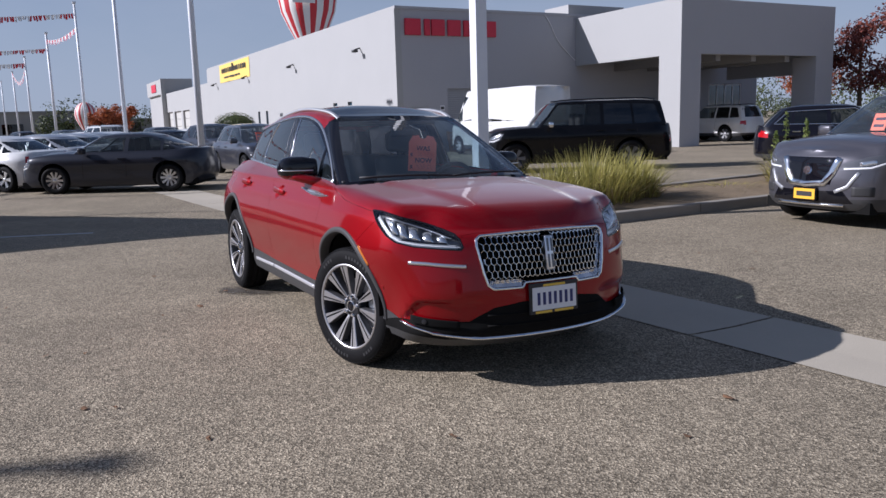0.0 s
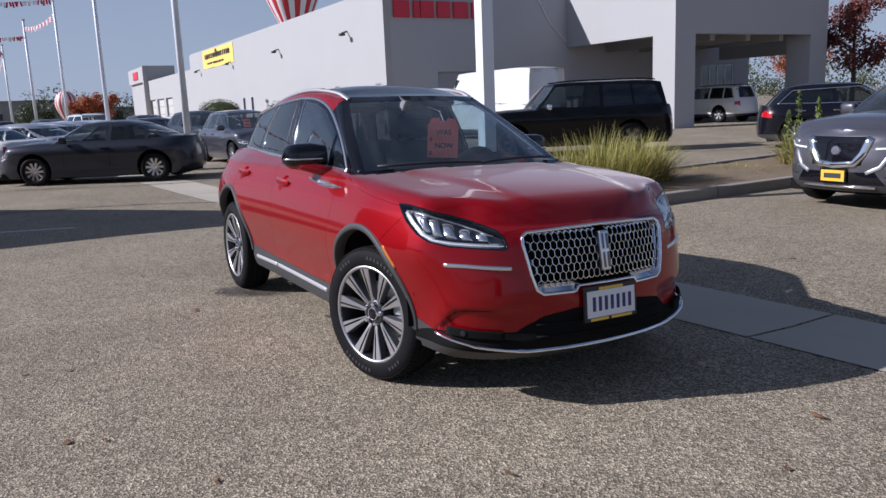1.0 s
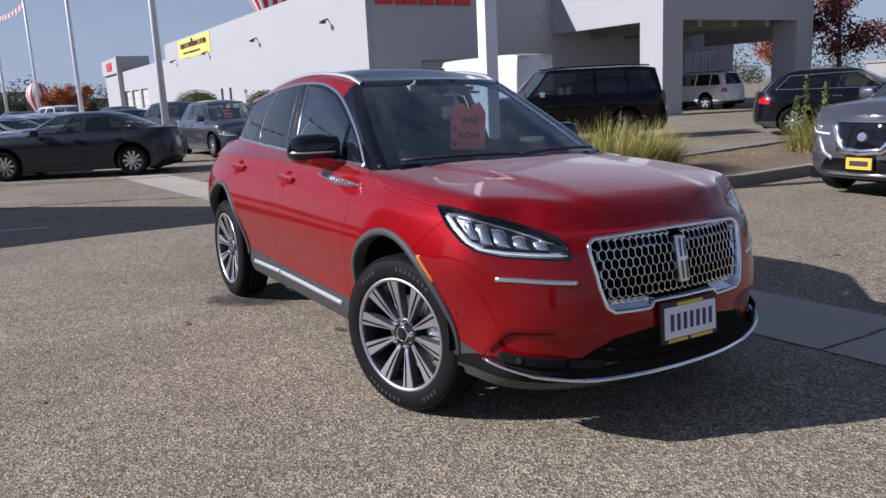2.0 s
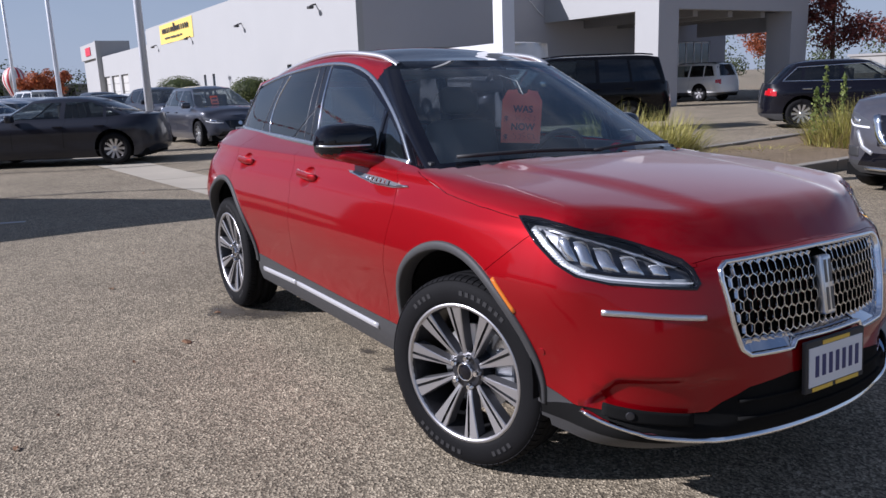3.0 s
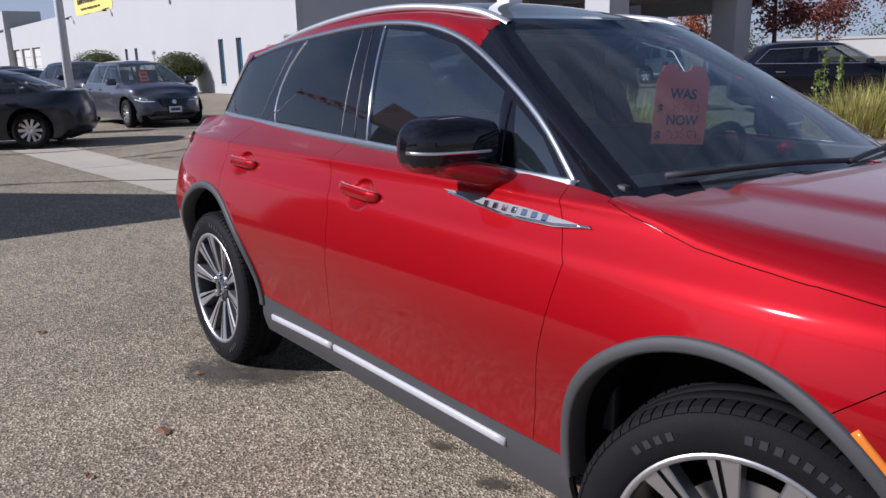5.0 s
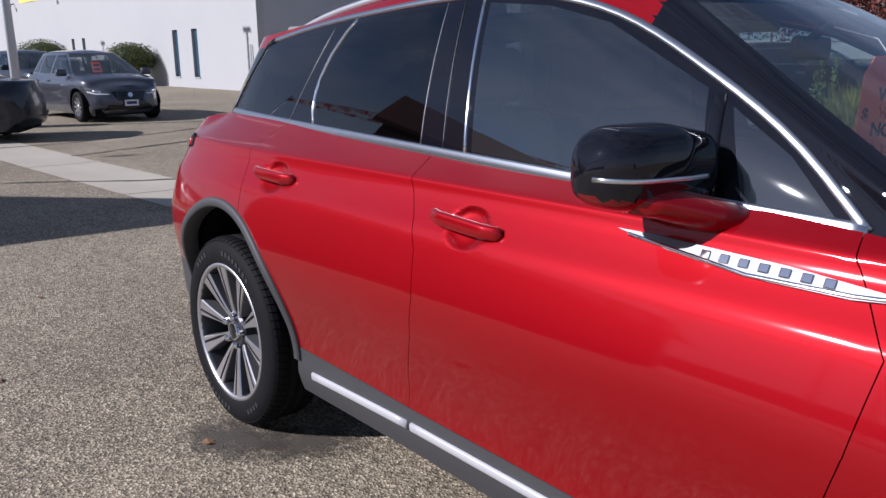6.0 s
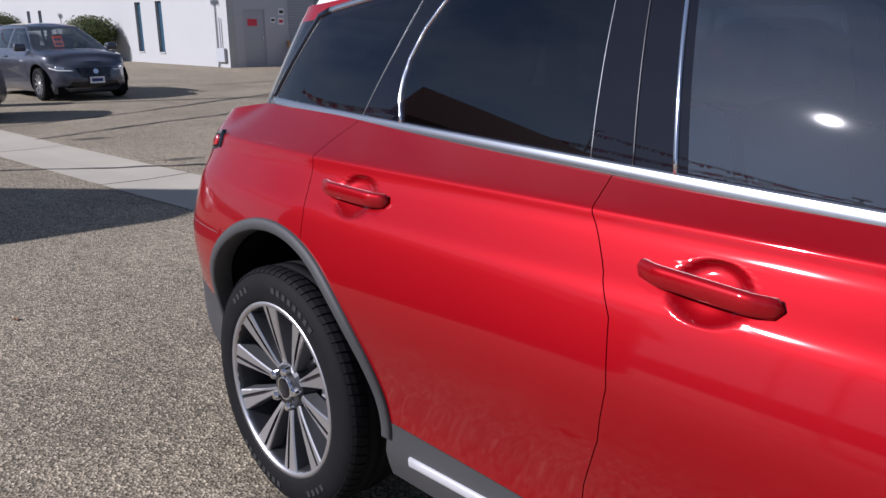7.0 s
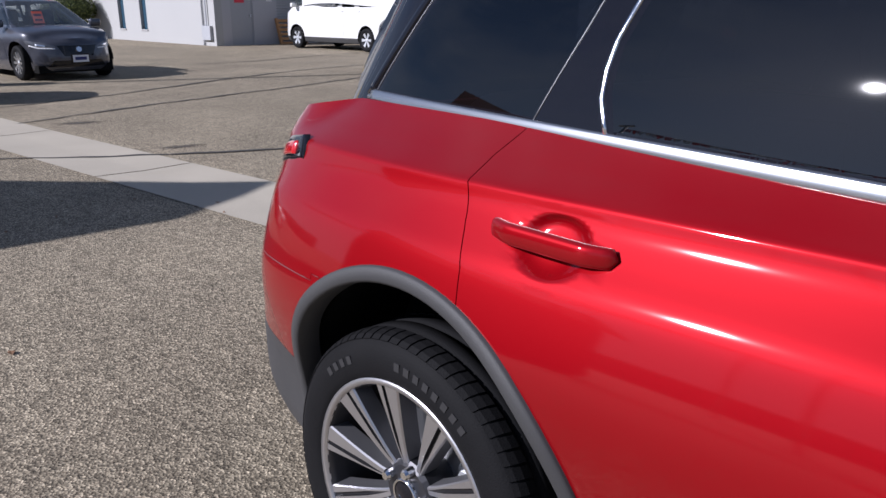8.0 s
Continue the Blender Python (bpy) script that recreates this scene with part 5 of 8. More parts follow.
        part("roof_rail", bm, RAIL_SATIN, car, "satin silver roof rail", True)
    # --- sill strip, badge strip, side marker
    for s in (-1, 1):
        for line in ([(-0.81, 0.352), (-0.325, 0.358)], [(-0.305, 0.358), (0.645, 0.350)]):
            pts = [side_f(px, pz, s) for px, pz in dense(line, 0.05, False)]
            bm = bmesh.new()
            strip(bm, [p for p, _ in pts], [n for _, n in pts], 0.028, 0.008)
            part("sill_strip", bm, BRIGHT_SILVER, car, "bright silver strip along the sill", True)
        shape = [(0.33, 1.030), (0.42, 1.030), (0.70, 1.020), (0.92, 1.003), (0.80, 0.990), (0.62, 0.990), (0.45, 1.008)]
        bm = bmesh.new()
        vs, vb = [], []
        for px, pz in shape:
            p, n = side_f(px, pz, s)
            vs.append(bm.verts.new(p + n * 0.007))
            vb.append(bm.verts.new(p - n * 0.004))
        bm.faces.new(vs)
        for k in range(len(vs)):
            j = (k + 1) % len(vs)
            bm.faces.new((vs[k], vs[j], vb[j], vb[k]))
        bmesh.ops.recalc_face_normals(bm, faces=bm.faces)
        badge = part("fender_badge", bm, ALLOY_MID, car, "silver arrow-shaped trim with raised lettering")
        pts = [side_f(px, pz, s) for px, pz in dense([(0.36, 1.022), (0.62, 0.993), (0.80, 0.995), (0.91, 1.005)], 0.04, False)]
        bm = bmesh.new()
        strip(bm, [p + n * 0.006 for p, n in pts], [n for _, n in pts], 0.008, 0.004)
        part("badge_edge", bm, CHROME, badge, smooth=True)
        for k in range(7):
            px = 0.535 + 0.038 * k
            p, n = side_f(px, 1.012 - 0.001 * k, s)
            m = Matrix.Translation(p + n * 0.006) @ n.to_track_quat('Z', 'Y').to_matrix().to_4x4()
            part("badge_mark", box(-0.010, -0.009, 0, 0.010, 0.009, 0.004, 0.002, m), CHROME, badge)
        line = [(1.585, 0.765), (1.635, 0.716), (1.682, 0.664)]
        pts = [side_f(px, pz, s) for px, pz in dense(line, 0.02, False)]
        bm = bmesh.new()
        strip(bm, [p for p, _ in pts], [n for _, n in pts], 0.017, 0.005)
        part("side_marker", bm, AMBER, car, "amber side marker lamp", True)
        p, n = side_f(1.768, 0.545, s)
        bm = lathe([(0, 0.003), (0.011, 0.003), (0.013, 0)], 16, "z")
        bm.transform(Matrix.Translation(p) @ n.to_track_quat('Z', 'Y').to_matrix().to_4x4())
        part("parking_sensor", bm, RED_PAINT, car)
        # door pulls: a stout bar that bridges the cup
        for x0, x1, z0, z1 in ((-0.226, 0.036, 0.982, 0.969), (-1.148, -0.893, 0.998, 0.991)):
            bm = bmesh.new()
            secs = []
            for k in range(25):
                q = k / 24
                px = x0 + (x1 - x0) * q
                e = min(q, 1 - q) * (x1 - x0)
                cap = math.sqrt(min(e / 0.014, 1.0) * (2 - min(e / 0.014, 1.0))) * 0.9 + 0.1
                bridge = min(e / 0.055, 1.0)
                p, n = side_f(px, z0 + (z1 - z0) * q, s)
                # the body line between both ends, free of the cup
                ya, yb = side_f(x0, z0, s)[0].y, side_f(x1, z1, s)[0].y
                base = ya + (yb - ya) * q
                lift = 0.006 + 0.016 * bridge * bridge * (3 - 2 * bridge)
                hh, tt = 0.0185 * cap * (0.92 + 0.08 * bridge), 0.0115 * cap
                row = []
                for j in range(16):
                    a = 2 * math.pi * j / 16
                    ca, sa = math.cos(a), math.sin(a)
                    row.append(bm.verts.new((px, base + s * (lift + tt * math.copysign(abs(ca) ** 0.7, ca)), z0 + (z1 - z0) * q + hh * math.copysign(abs(sa) ** 0.75, sa))))
                secs.append(row)
            for a, b in zip(secs, secs[1:]):
                for j in range(16):
                    bm.faces.new((a[j], a[(j + 1) % 16], b[(j + 1) % 16], b[j]))
            bm.faces.new(secs[0])
            bm.faces.new(secs[-1])
            bmesh.ops.recalc_face_normals(bm, faces=bm.faces)
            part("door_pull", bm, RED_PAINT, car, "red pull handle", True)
    # --- door mirrors
    for s in (-1, 1):
        def shell_point(q, a):
            """A point of the mirror housing: q from the door outwards, a round its section."""
            f = max(1 - max((q - 0.62) / 0.38, 0.0) ** 2.8, 0.0) ** 0.5 * (0.80 + 0.20 * min(1, q / 0.35))
            f = max(f, 0.06)
            ca, sa = math.cos(a), math.sin(a)
            hx = 0.088 if ca > 0 else 0.066
            hz = 0.092 * (1 - 0.10 * q) if sa > 0 else 0.074
            return Vector((0.428 + math.copysign(abs(ca) ** 0.62, ca) * hx * f - 0.052 * q, s * (0.748 + 0.256 * q), 1.162 + math.copysign(abs(sa) ** 0.70, sa) * hz * f))
        whole = bmesh.new()
        secs = [[whole.verts.new(shell_point(q, 2 * math.pi * j / 40)) for j in range(40)] for q in np.linspace(0, 1, 25)]
        for a, b in zip(secs, secs[1:]):
            for j in range(40):
                whole.faces.new((a[j], a[(j + 1) % 40], b[(j + 1) % 40], b[j]))
        whole.faces.new(secs[0])
        whole.faces.new(secs[-1])
        bmesh.ops.recalc_face_normals(whole, faces=whole.faces)
        low = [f for f in whole.faces if f.calc_center_median().z < 1.118]
        mir = part("door_mirror", take(whole, [f for f in whole.faces if f.calc_center_median().z >= 1.118]), GLOSS_BLACK, car, "gloss black mirror cap on a red foot", True)
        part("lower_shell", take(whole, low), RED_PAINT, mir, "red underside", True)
        whole.free()
        bm = bmesh.new()
        add_tube(bm, [(0.56, s * 0.70, 1.045), (0.51, s * 0.80, 1.085), (0.46, s * 0.88, 1.118), (0.43, s * 0.92, 1.128)], 0.05, 14, 0.8)
        for v in bm.verts:
            v.co.z = 1.085 + (v.co.z - 1.085) * 0.72
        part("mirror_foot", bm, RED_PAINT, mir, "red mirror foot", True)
        bm = bmesh.new()
        pts, nrm = [], []
        for k in range(30):
            q = 0.12 + 0.87 * k / 29
            pts.append(shell_point(q, -0.012))
            pts[-1].z = 1.154
            ahead = shell_point(min(q + 0.01, 1), 0.0) - shell_point(q - 0.01, 0.0)
            nrm.append(Vector((ahead.y, -ahead.x, 0)).normalized() * s)
        strip(bm, pts, nrm, 0.009, 0.0025)
        part("mirror_indicator", bm, SATIN, mir, "thin bright indicator strip", True)
        part("mirror_glass", box(0.352, min(s * 0.78, s * 0.94), 1.13, 0.356, max(s * 0.78, s * 0.94), 1.215, 0.001), CHROME, mir, "mirror glass")
    return car, shell, house, (side_f, front_f, above_f, along_f), (hside, hfront, habove, halong), bins, diag, diag_l


car, shell, house, SF, HF, BINS, DIAG, DIAG_L = red_car()
for sx in (1.355, -1.355):
    for sy in (-0.795, 0.795):
        make_wheel(car, sx, sy, 17 if sx > 0 else 0)


# ---- front of the red car ----
def surface_patch(faces, offset):
    bm = take(shell, faces)
    bm.normal_update()
    for v in bm.verts:
        v.co -= v.normal * offset
    return bm


def front_details():
    side_f, front_f, above_f, along_f = SF
    # headlamps: clear cover, dark housing, projector blocks, light guide
    for s in (-1, 1):
        faces = BINS["lamp_" + ("left_" if s > 0 else "right_")]
        ud = DIAG_L if s > 0 else DIAG
        look_in = Vector((-1, -s, 0)).normalized()
        lamp = part("headlamp", surface_patch(faces, 0.045), LAMP_GREY, car, "headlamp with pale ribbed band and chrome reflectors", True)
        cover = part("lamp_cover", surface_patch(faces, 0.002), CLEAR, lamp, "clear lamp cover", True)
        cover.visible_shadow = False

        def on(u, z, depth):
            o = ud * u + look_in * -4 + Vector((0, 0, z))
            p, n = along_f(o, look_in)
            return p - n * depth, n
        rim = [on(u, z, 0.0) for u, z in dense(HEADLAMP, 0.02)]
        bm = bmesh.new()
        strip(bm, [p for p, _ in rim], [n for _, n in rim], 0.008, 0.001, True, 0.03)
        part("lamp_bezel", bm, GLOSS_BLACK, lamp, "black edge of the lamp", True)
        # ribbed pale band round the outer and lower edge
        guide = [(0.615, 0.953), (0.665, 0.898), (0.725, 0.852), (0.79, 0.826), (0.88, 0.812), (1.0, 0.804), (1.120, 0.798)]
        pts = [on(u, z, 0.022) for u, z in dense(guide, 0.02, False)]
        bm = bmesh.new()
        strip(bm, [p for p, _ in pts], [n for _, n in pts], 0.026, 0.004)
        band = part("light_guide", bm, LAMP_BAND, lamp, "pale ribbed light guide", True)
        for u, z in dense(guide, 0.011, False)[1:]:
            p, n = on(u, z, 0.018)
            m = Matrix.Translation(p) @ n.to_track_quat('Z', 'Y').to_matrix().to_4x4()
            part("rib", box(-0.011, -0.0022, 0, 0.011, 0.0022, 0.003, 0, m), LAMP_WHITE, band)
        guide = [(0.66, 0.955), (0.75, 0.944), (0.88, 0.910), (1.02, 0.872), (1.08, 0.852)]
        pts = [on(u, z, 0.022) for u, z in dense(guide, 0.02, False)]
        bm = bmesh.new()
        strip(bm, [p for p, _ in pts], [n for _, n in pts], 0.006, 0.004)
        part("upper_guide", bm, SATIN, lamp, smooth=True)
        pts = [on(u, z, 0.026) for u, z in dense([(0.80, 0.836), (0.90, 0.826), (1.06, 0.818)], 0.02, False)]
        bm = bmesh.new()
        strip(bm, [p for p, _ in pts], [n for _, n in pts], 0.014, 0.010)
        part("lamp_shelf", bm, GLOSS_BLACK, lamp, "black shelf under the reflectors", True)
        # leaning curved reflectors
        for u, z, h in ((0.735, 0.905, 0.074), (0.800, 0.888, 0.076), (0.868, 0.874, 0.070), (0.945, 0.858, 0.062), (1.030, 0.842, 0.056)):
            bm = bmesh.new()
            rows = []
            for q in np.linspace(-0.5, 0.5, 7):
                row = []
                for k, w in enumerate((-0.026, -0.014, 0.0, 0.013, 0.022)):
                    p, n = on(u + w + q * -0.030 + 0.012 * q * q, z + q * h, 0.036 - (0.010 + 0.010 * math.sin(k * 0.8)) * (1 - (2 * q) ** 4 * .6))
                    row.append(bm.verts.new(p))
                rows.append(row)
            for a, b in zip(rows, rows[1:]):
                for k in range(4):
                    bm.faces.new((a[k], a[k + 1], b[k + 1], b[k]))
            bmesh.ops.recalc_face_normals(bm, faces=bm.faces)
            part("reflector", bm, LED, lamp, "leaning chrome reflector", True)
    # grille: backing, frame, link mesh, emblem
    grille = part("grille", box(2.02, -0.42, 0.50, 2.06, 0.42, 0.87), UNDER, car, "chrome link-mesh grille on black")
    pts = [front_f(y, z) for y, z in dense(GRILLE, 0.02)]
    bm = bmesh.new()
    strip(bm, [p for p, _ in pts], [(n + Vector((1, 0, 0))).normalized() for _, n in pts], 0.015, 0.010, True, 0.03)
    part("grille_frame", bm, CHROME, grille, "polished chrome frame", True)

    def gx(y, z):
        return front_f(y, z)[0].x - 0.026
    bm = bmesh.new()
    cw, ch = 0.0162, 0.074
    # polished reveal, broad along the lower edge
    inner = [(y * 0.955, z - 0.006 if z > 0.75 else max(z, 0.603)) for y, z in GRILLE]
    outer_v = [bm.verts.new(front_f(y, z)[0]) for y, z in dense(GRILLE, 0.02)]
    inner_v = [bm.verts.new((gx(y, z) - 0.012, y, z)) for (y, z) in
               [(y * 0.955, z - 0.006 if z > 0.75 else max(z, 0.603)) for y, z in dense(GRILLE, 0.02)]]
    for k in range(len(outer_v)):
        j = (k + 1) % len(outer_v)
        bm.faces.new((outer_v[k], outer_v[j], inner_v[j], inner_v[k]))
    bmesh.ops.recalc_face_normals(bm, faces=bm.faces)
    part("grille_reveal", bm, CHROME, grille, "broad polished lower edge", True)
    bm = bmesh.new()
    small = [(y * 0.98, min(max(z, 0.608), 0.846)) for y, z in inner]

    def bar(a, b, w):
        pa, pb = Vector((gx(*a), *a)), Vector((gx(*b), *b))
        d = (pb - pa).normalized()
        q = d.cross(Vector((1, 0, 0))).normalized() * w
        f = Vector((0.012, 0, 0))
        vs = [bm.verts.new(p) for p in (pa - q, pa + q, pb + q, pb - q)]
        vf = [bm.verts.new(p + f) for p in (pa - q * .6, pa + q * .6, pb + q * .6, pb - q * .6)]
        bm.faces.new(vf)
        for i in range(4):
            j = (i + 1) % 4
            bm.faces.new((vs[i], vs[j], vf[j], vf[i]))
    def piece(a, b, w):
        if inside(small, (a[0] + b[0]) / 2, (a[1] + b[1]) / 2) and not (abs(a[0] + b[0]) < 0.05 and 0.636 < a[1] < 0.836):
            bar(a, b, w)
    for col in range(-27, 28):
        for row in range(-1, 6):
            y = col * cw
            z = 0.545 + row * ch + (ch / 2 if col % 2 else 0)
            # an upright link, tied by slanting arms to the links on both sides
            piece((y, z + ch * 0.07), (y, z + ch * 0.43), 0.0026)
            for q in (-1, 1):
                piece((y, z + ch * 0.42), (y + q * cw, z + ch * 0.58), 0.0019)
    bmesh.ops.recalc_face_normals(bm, faces=bm.faces)
    part("grille_mesh", bm, CHROME, grille, "chrome links")["kind"] = "stuff"
    # emblem: a plain framed upright shape
    lean = Matrix.Translation((gx(0, 0.74) + 0.022, 0, 0.739)) @ Matrix.Rotation(radians(-11), 4, 'Y')
    em = part("emblem", box(-0.03, -0.027, -0.098, 0.012, 0.027, 0.098, 0.009, lean), SATIN, grille, "upright chrome emblem", True)
    for y0 in (-0.019, 0.006):
        for z0, z1 in ((-0.083, -0.008), (0.008, 0.083)):
            part("emblem_inset", box(0.0110, y0, z0, 0.0132, y0 + 0.013, z1, 0, lean), LAMP_GREY, em)
    # chrome lip along the bottom, running-lamp bars, bumper recess edges
    line = [(-0.5, 0.288)] + [(y, 0.286) for y in np.linspace(-0.4, 0.4, 9)] + [(0.5, 0.288)]
    pts = []
    for u, z in dense([(0.80, 0.372), (0.834, 0.362), (1.0, 0.325), (1.23, 0.288)], 0.03, False):
        o = DIAG * u + Vector((1, -1, 0)).normalized() * 4 + Vector((0, 0, z + .006))
        pts.append(along_f(o, Vector((-1, 1, 0))))
    for y in np.linspace(-0.42, 0.42, 22):
        pts.append(front_f(y, 0.292))
    left = [(Vector((p.x, -p.y, p.z)), Vector((n.x, -n.y, n.z))) for p, n in pts[:-22]][::-1]
    pts += left
    bm = bmesh.new()
    strip(bm, [p for p, _ in pts], [n for _, n in pts], 0.013, 0.014)
    part("lip_chrome", bm, CHROME, car, "thin chrome line along the front lip", True)
    for s in (-1, 1):
        ud = DIAG_L if s > 0 else DIAG
        out = Vector((1, s, 0)).normalized()
        pts = []
        for u, z in dense([(0.852, 0.711), (0.95, 0.708), (1.165, 0.692)], 0.02, False):
            pts.append(along_f(ud * u + out * 4 + Vector((0, 0, z)), -out))
        bm = bmesh.new()
        strip(bm, [p for p, _ in pts], [n for _, n in pts], 0.020, 0.007)
        part("running_lamp", bm, SATIN, car, "slim silver bar in the bumper", True)
        # fog lamp slot
        pts = []
        for u, z in dense([(0.86, 0.40), (1.0, 0.385), (1.14, 0.372)], 0.02, False):
            pts.append(along_f(ud * u + out * 4 + Vector((0, 0, z)), -out))
        bm = bmesh.new()
        strip(bm, [p for p, _ in pts], [n for _, n in pts], 0.042, 0.001)
        slot = part("fog_slot", bm, UNDER, car, "black slot in the bumper", True)
        p, n = pts[len(pts) // 3]
        bm = lathe([(0, 0.004), (0.012, 0.003), (0.014, 0.0)], 16, "z")
        bm.transform(Matrix.Translation(p + n * 0.003) @ n.to_track_quat('Z', 'Y').to_matrix().to_4x4())
        part("fog_lamp", bm, ALLOY_DARK, slot, "small round lamp")
    # intake bars
    for z in (0.36, 0.42):
        pts = [front_f(y, z) for y in np.linspace(-0.4, 0.4, 15)]
        bm = bmesh.new()
        strip(bm, [p for p, _ in pts], [n for _, n in pts], 0.010, 0.008)
        part("intake_bar", bm, UNDER, car, smooth=True)
    # number plate: a black surround, white plate, plain bars for the characters
    tilt = Matrix.Translation((2.272, 0, 0.493)) @ Matrix.Rotation(radians(-4), 4, 'Y')
    plate = new("number_plate")
    plate.parent = car
    plate.matrix_basis = tilt
    part("surround", box(-0.012, -0.165, -0.086, 0.004, 0.165, 0.086, 0.004), CABIN, plate, "black plate surround")
    part("plate", box(0.004, -0.150, -0.066, 0.007, 0.150, 0.064), PLATE_WHITE, plate, "white plate with plain blue bars")
    for k in range(7):
        y = -0.118 + k * 0.0375
        part("character_bar", box(0.007, y, -0.036, 0.0085, y + 0.019, 0.034), PLATE_BLUE, plate)
    for y0, y1, z0 in ((-0.075, 0.075, 0.066), (-0.13, -0.02, -0.083), (0.0, 0.13, -0.083)):
        part("surround_bar", box(0.004, y0, z0, 0.0065, y1, z0 + 0.013), GOLD, plate, "gold bars on the surround")
    # wipers and cowl
    cowl = bmesh.new()
    rows = []
    for t in np.linspace(-0.68, 0.68, 20):
        xx = 1.115 - 0.14 * (t / 0.72) ** 2
        zz = 1.085 - 0.02 * (t / 0.72) ** 2
        rows.append([cowl.verts.new((xx + dx, t, zz + dz)) for dx, dz in ((-0.05, 0.012), (0.03, -0.006), (0.10, -0.03))])
    for a, b in zip(rows, rows[1:]):
        for j in range(2):
            cowl.faces.new((a[j], a[j + 1], b[j + 1], b[j]))
    bmesh.ops.recalc_face_normals(cowl, faces=cowl.faces)
    part("cowl", cowl, CABIN, car, "black cowl panel")
    for y0, y1 in ((-0.62, 0.05), (0.0, 0.62)):
        bm = bmesh.new()
        pts = []
        for q in np.linspace(0, 1, 10):
            y = y0 + (y1 - y0) * q
            z = 1.10 + 0.012 * math.sin(q * 3.1)
            p, n = HF[1](y, z)
            pts.append(p + n * 0.022)
        add_tube(bm, pts, 0.008, 8)
        part("wiper", bm, CABIN, car, "black wiper arm", True)
    # tail lamps
    for s in (-1, 1):
        pts = [side_f(px, pz, s) for px, pz in dense([(-1.80, 1.045), (-1.90, 1.030), (-2.05, 0.995)], 0.03, False)]
        bm = bmesh.new()
        strip(bm, [p for p, _ in pts], [n for _, n in pts], 0.066, 0.004)
        tail = part("tail_lamp", bm, GLOSS_BLACK, car, "smoked tail lamp with a red lens", True)
        bm = bmesh.new()
        strip(bm, [p + n * 0.003 for p, n in pts[2:]], [n for _, n in pts[2:]], 0.034, 0.004)
        part("lens", bm, TAIL_RED, tail, "red lens", True)


front_details()


def cabin():
    """What shows through the glass: dash, wheel, seats, lining."""
    part("dashboard", box(0.52, -0.66, 0.80, 1.02, 0.66, 1.045, 0.05), CABIN, car, "charcoal dashboard", True)
    bm = bmesh.new()
    ring = [(0.43 + 0.075 * math.sin(a), 0.36 + 0.185 * math.cos(a), 1.0 + 0.17 * math.sin(a)) for a in np.linspace(0, 2 * math.pi, 30)]
    add_tube(bm, ring, 0.016, 8)
    add_tube(bm, [(0.43, 0.19, 1.0), (0.45, 0.36, 0.99), (0.43, 0.53, 1.0)], 0.02, 8)
    part("steering_wheel", bm, CABIN, car, "black steering wheel", True)
    for y in (-0.37, 0.37):
        seat = part("front_seat", box(-0.35, y - 0.25, 0.55, 0.17, y + 0.25, 0.72, 0.05), SEAT, car, "pale grey leather seat", True)
        part("backrest", box(-0.07, -0.24, 0, 0.07, 0.24, 0.60, 0.05, Matrix.Translation((-0.36, y, 0.62)) @ Matrix.Rotation(radians(-14), 4, 'Y')), SEAT, seat, smooth=True)
        part("head_restraint", box(-0.045, -0.13, 0, 0.045, 0.13, 0.17, 0.035, Matrix.Translation((-0.50, y, 1.24)) @ Matrix.Rotation(radians(-8), 4, 'Y')), SEAT, seat, smooth=True)
    rear = part("rear_bench", box(-1.3, -0.6, 0.55, -0.75, 0.6, 0.75, 0.05), SEAT, car, "pale grey rear bench", True)
    part("bench_back", box(-0.07, -0.6, 0, 0.07, 0.6, 0.55, 0.05, Matrix.Translation((-1.28, 0, 0.66)) @ Matrix.Rotation(radians(-18), 4, 'Y')), SEAT, rear, smooth=True)
    part("head_lining", box(-1.6, -0.46, 1.47, 0.0, 0.46, 1.50, 0.012), SEAT, car, "pale head lining")
    part("cabin_floor", box(-2.0, -0.75, 0.34, 1.0, 0.75, 0.40), CABIN, car)
    bm = bmesh.new()
    add_box(bm, 0.30, -0.10, 1.375, 0.325, 0.10, 1.435, 0.012)
    add_tube(bm, [(0.31, 0, 1.43), (0.36, 0, 1.47)], 0.012)
    part("rear_view_mirror", bm, CABIN, car, "black interior mirror", True)
    for y in (-0.715, 0.715):
        part("door_lining", box(-1.1, y - 0.015, 0.45, 0.93, y + 0.015, 1.10, 0.01), CABIN, car)


cabin()


def word(text, size, m, mat, parent, thick=0.0006):
    cu = bpy.data.curves.new("lettering", 'FONT')
    cu.body, cu.size, cu.extrude, cu.align_x, cu.offset = text, size, thick, 'CENTER', size * 0.02
    tmp = bpy.data.objects.new("lettering_curve", cu)
    me = bpy.data.meshes.new_from_object(tmp)
    bpy.data.objects.remove(tmp)
    me.materials.append(mat)
    ob = new("lettering", me)
    ob.parent = parent
    ob.matrix_basis = m
    return ob


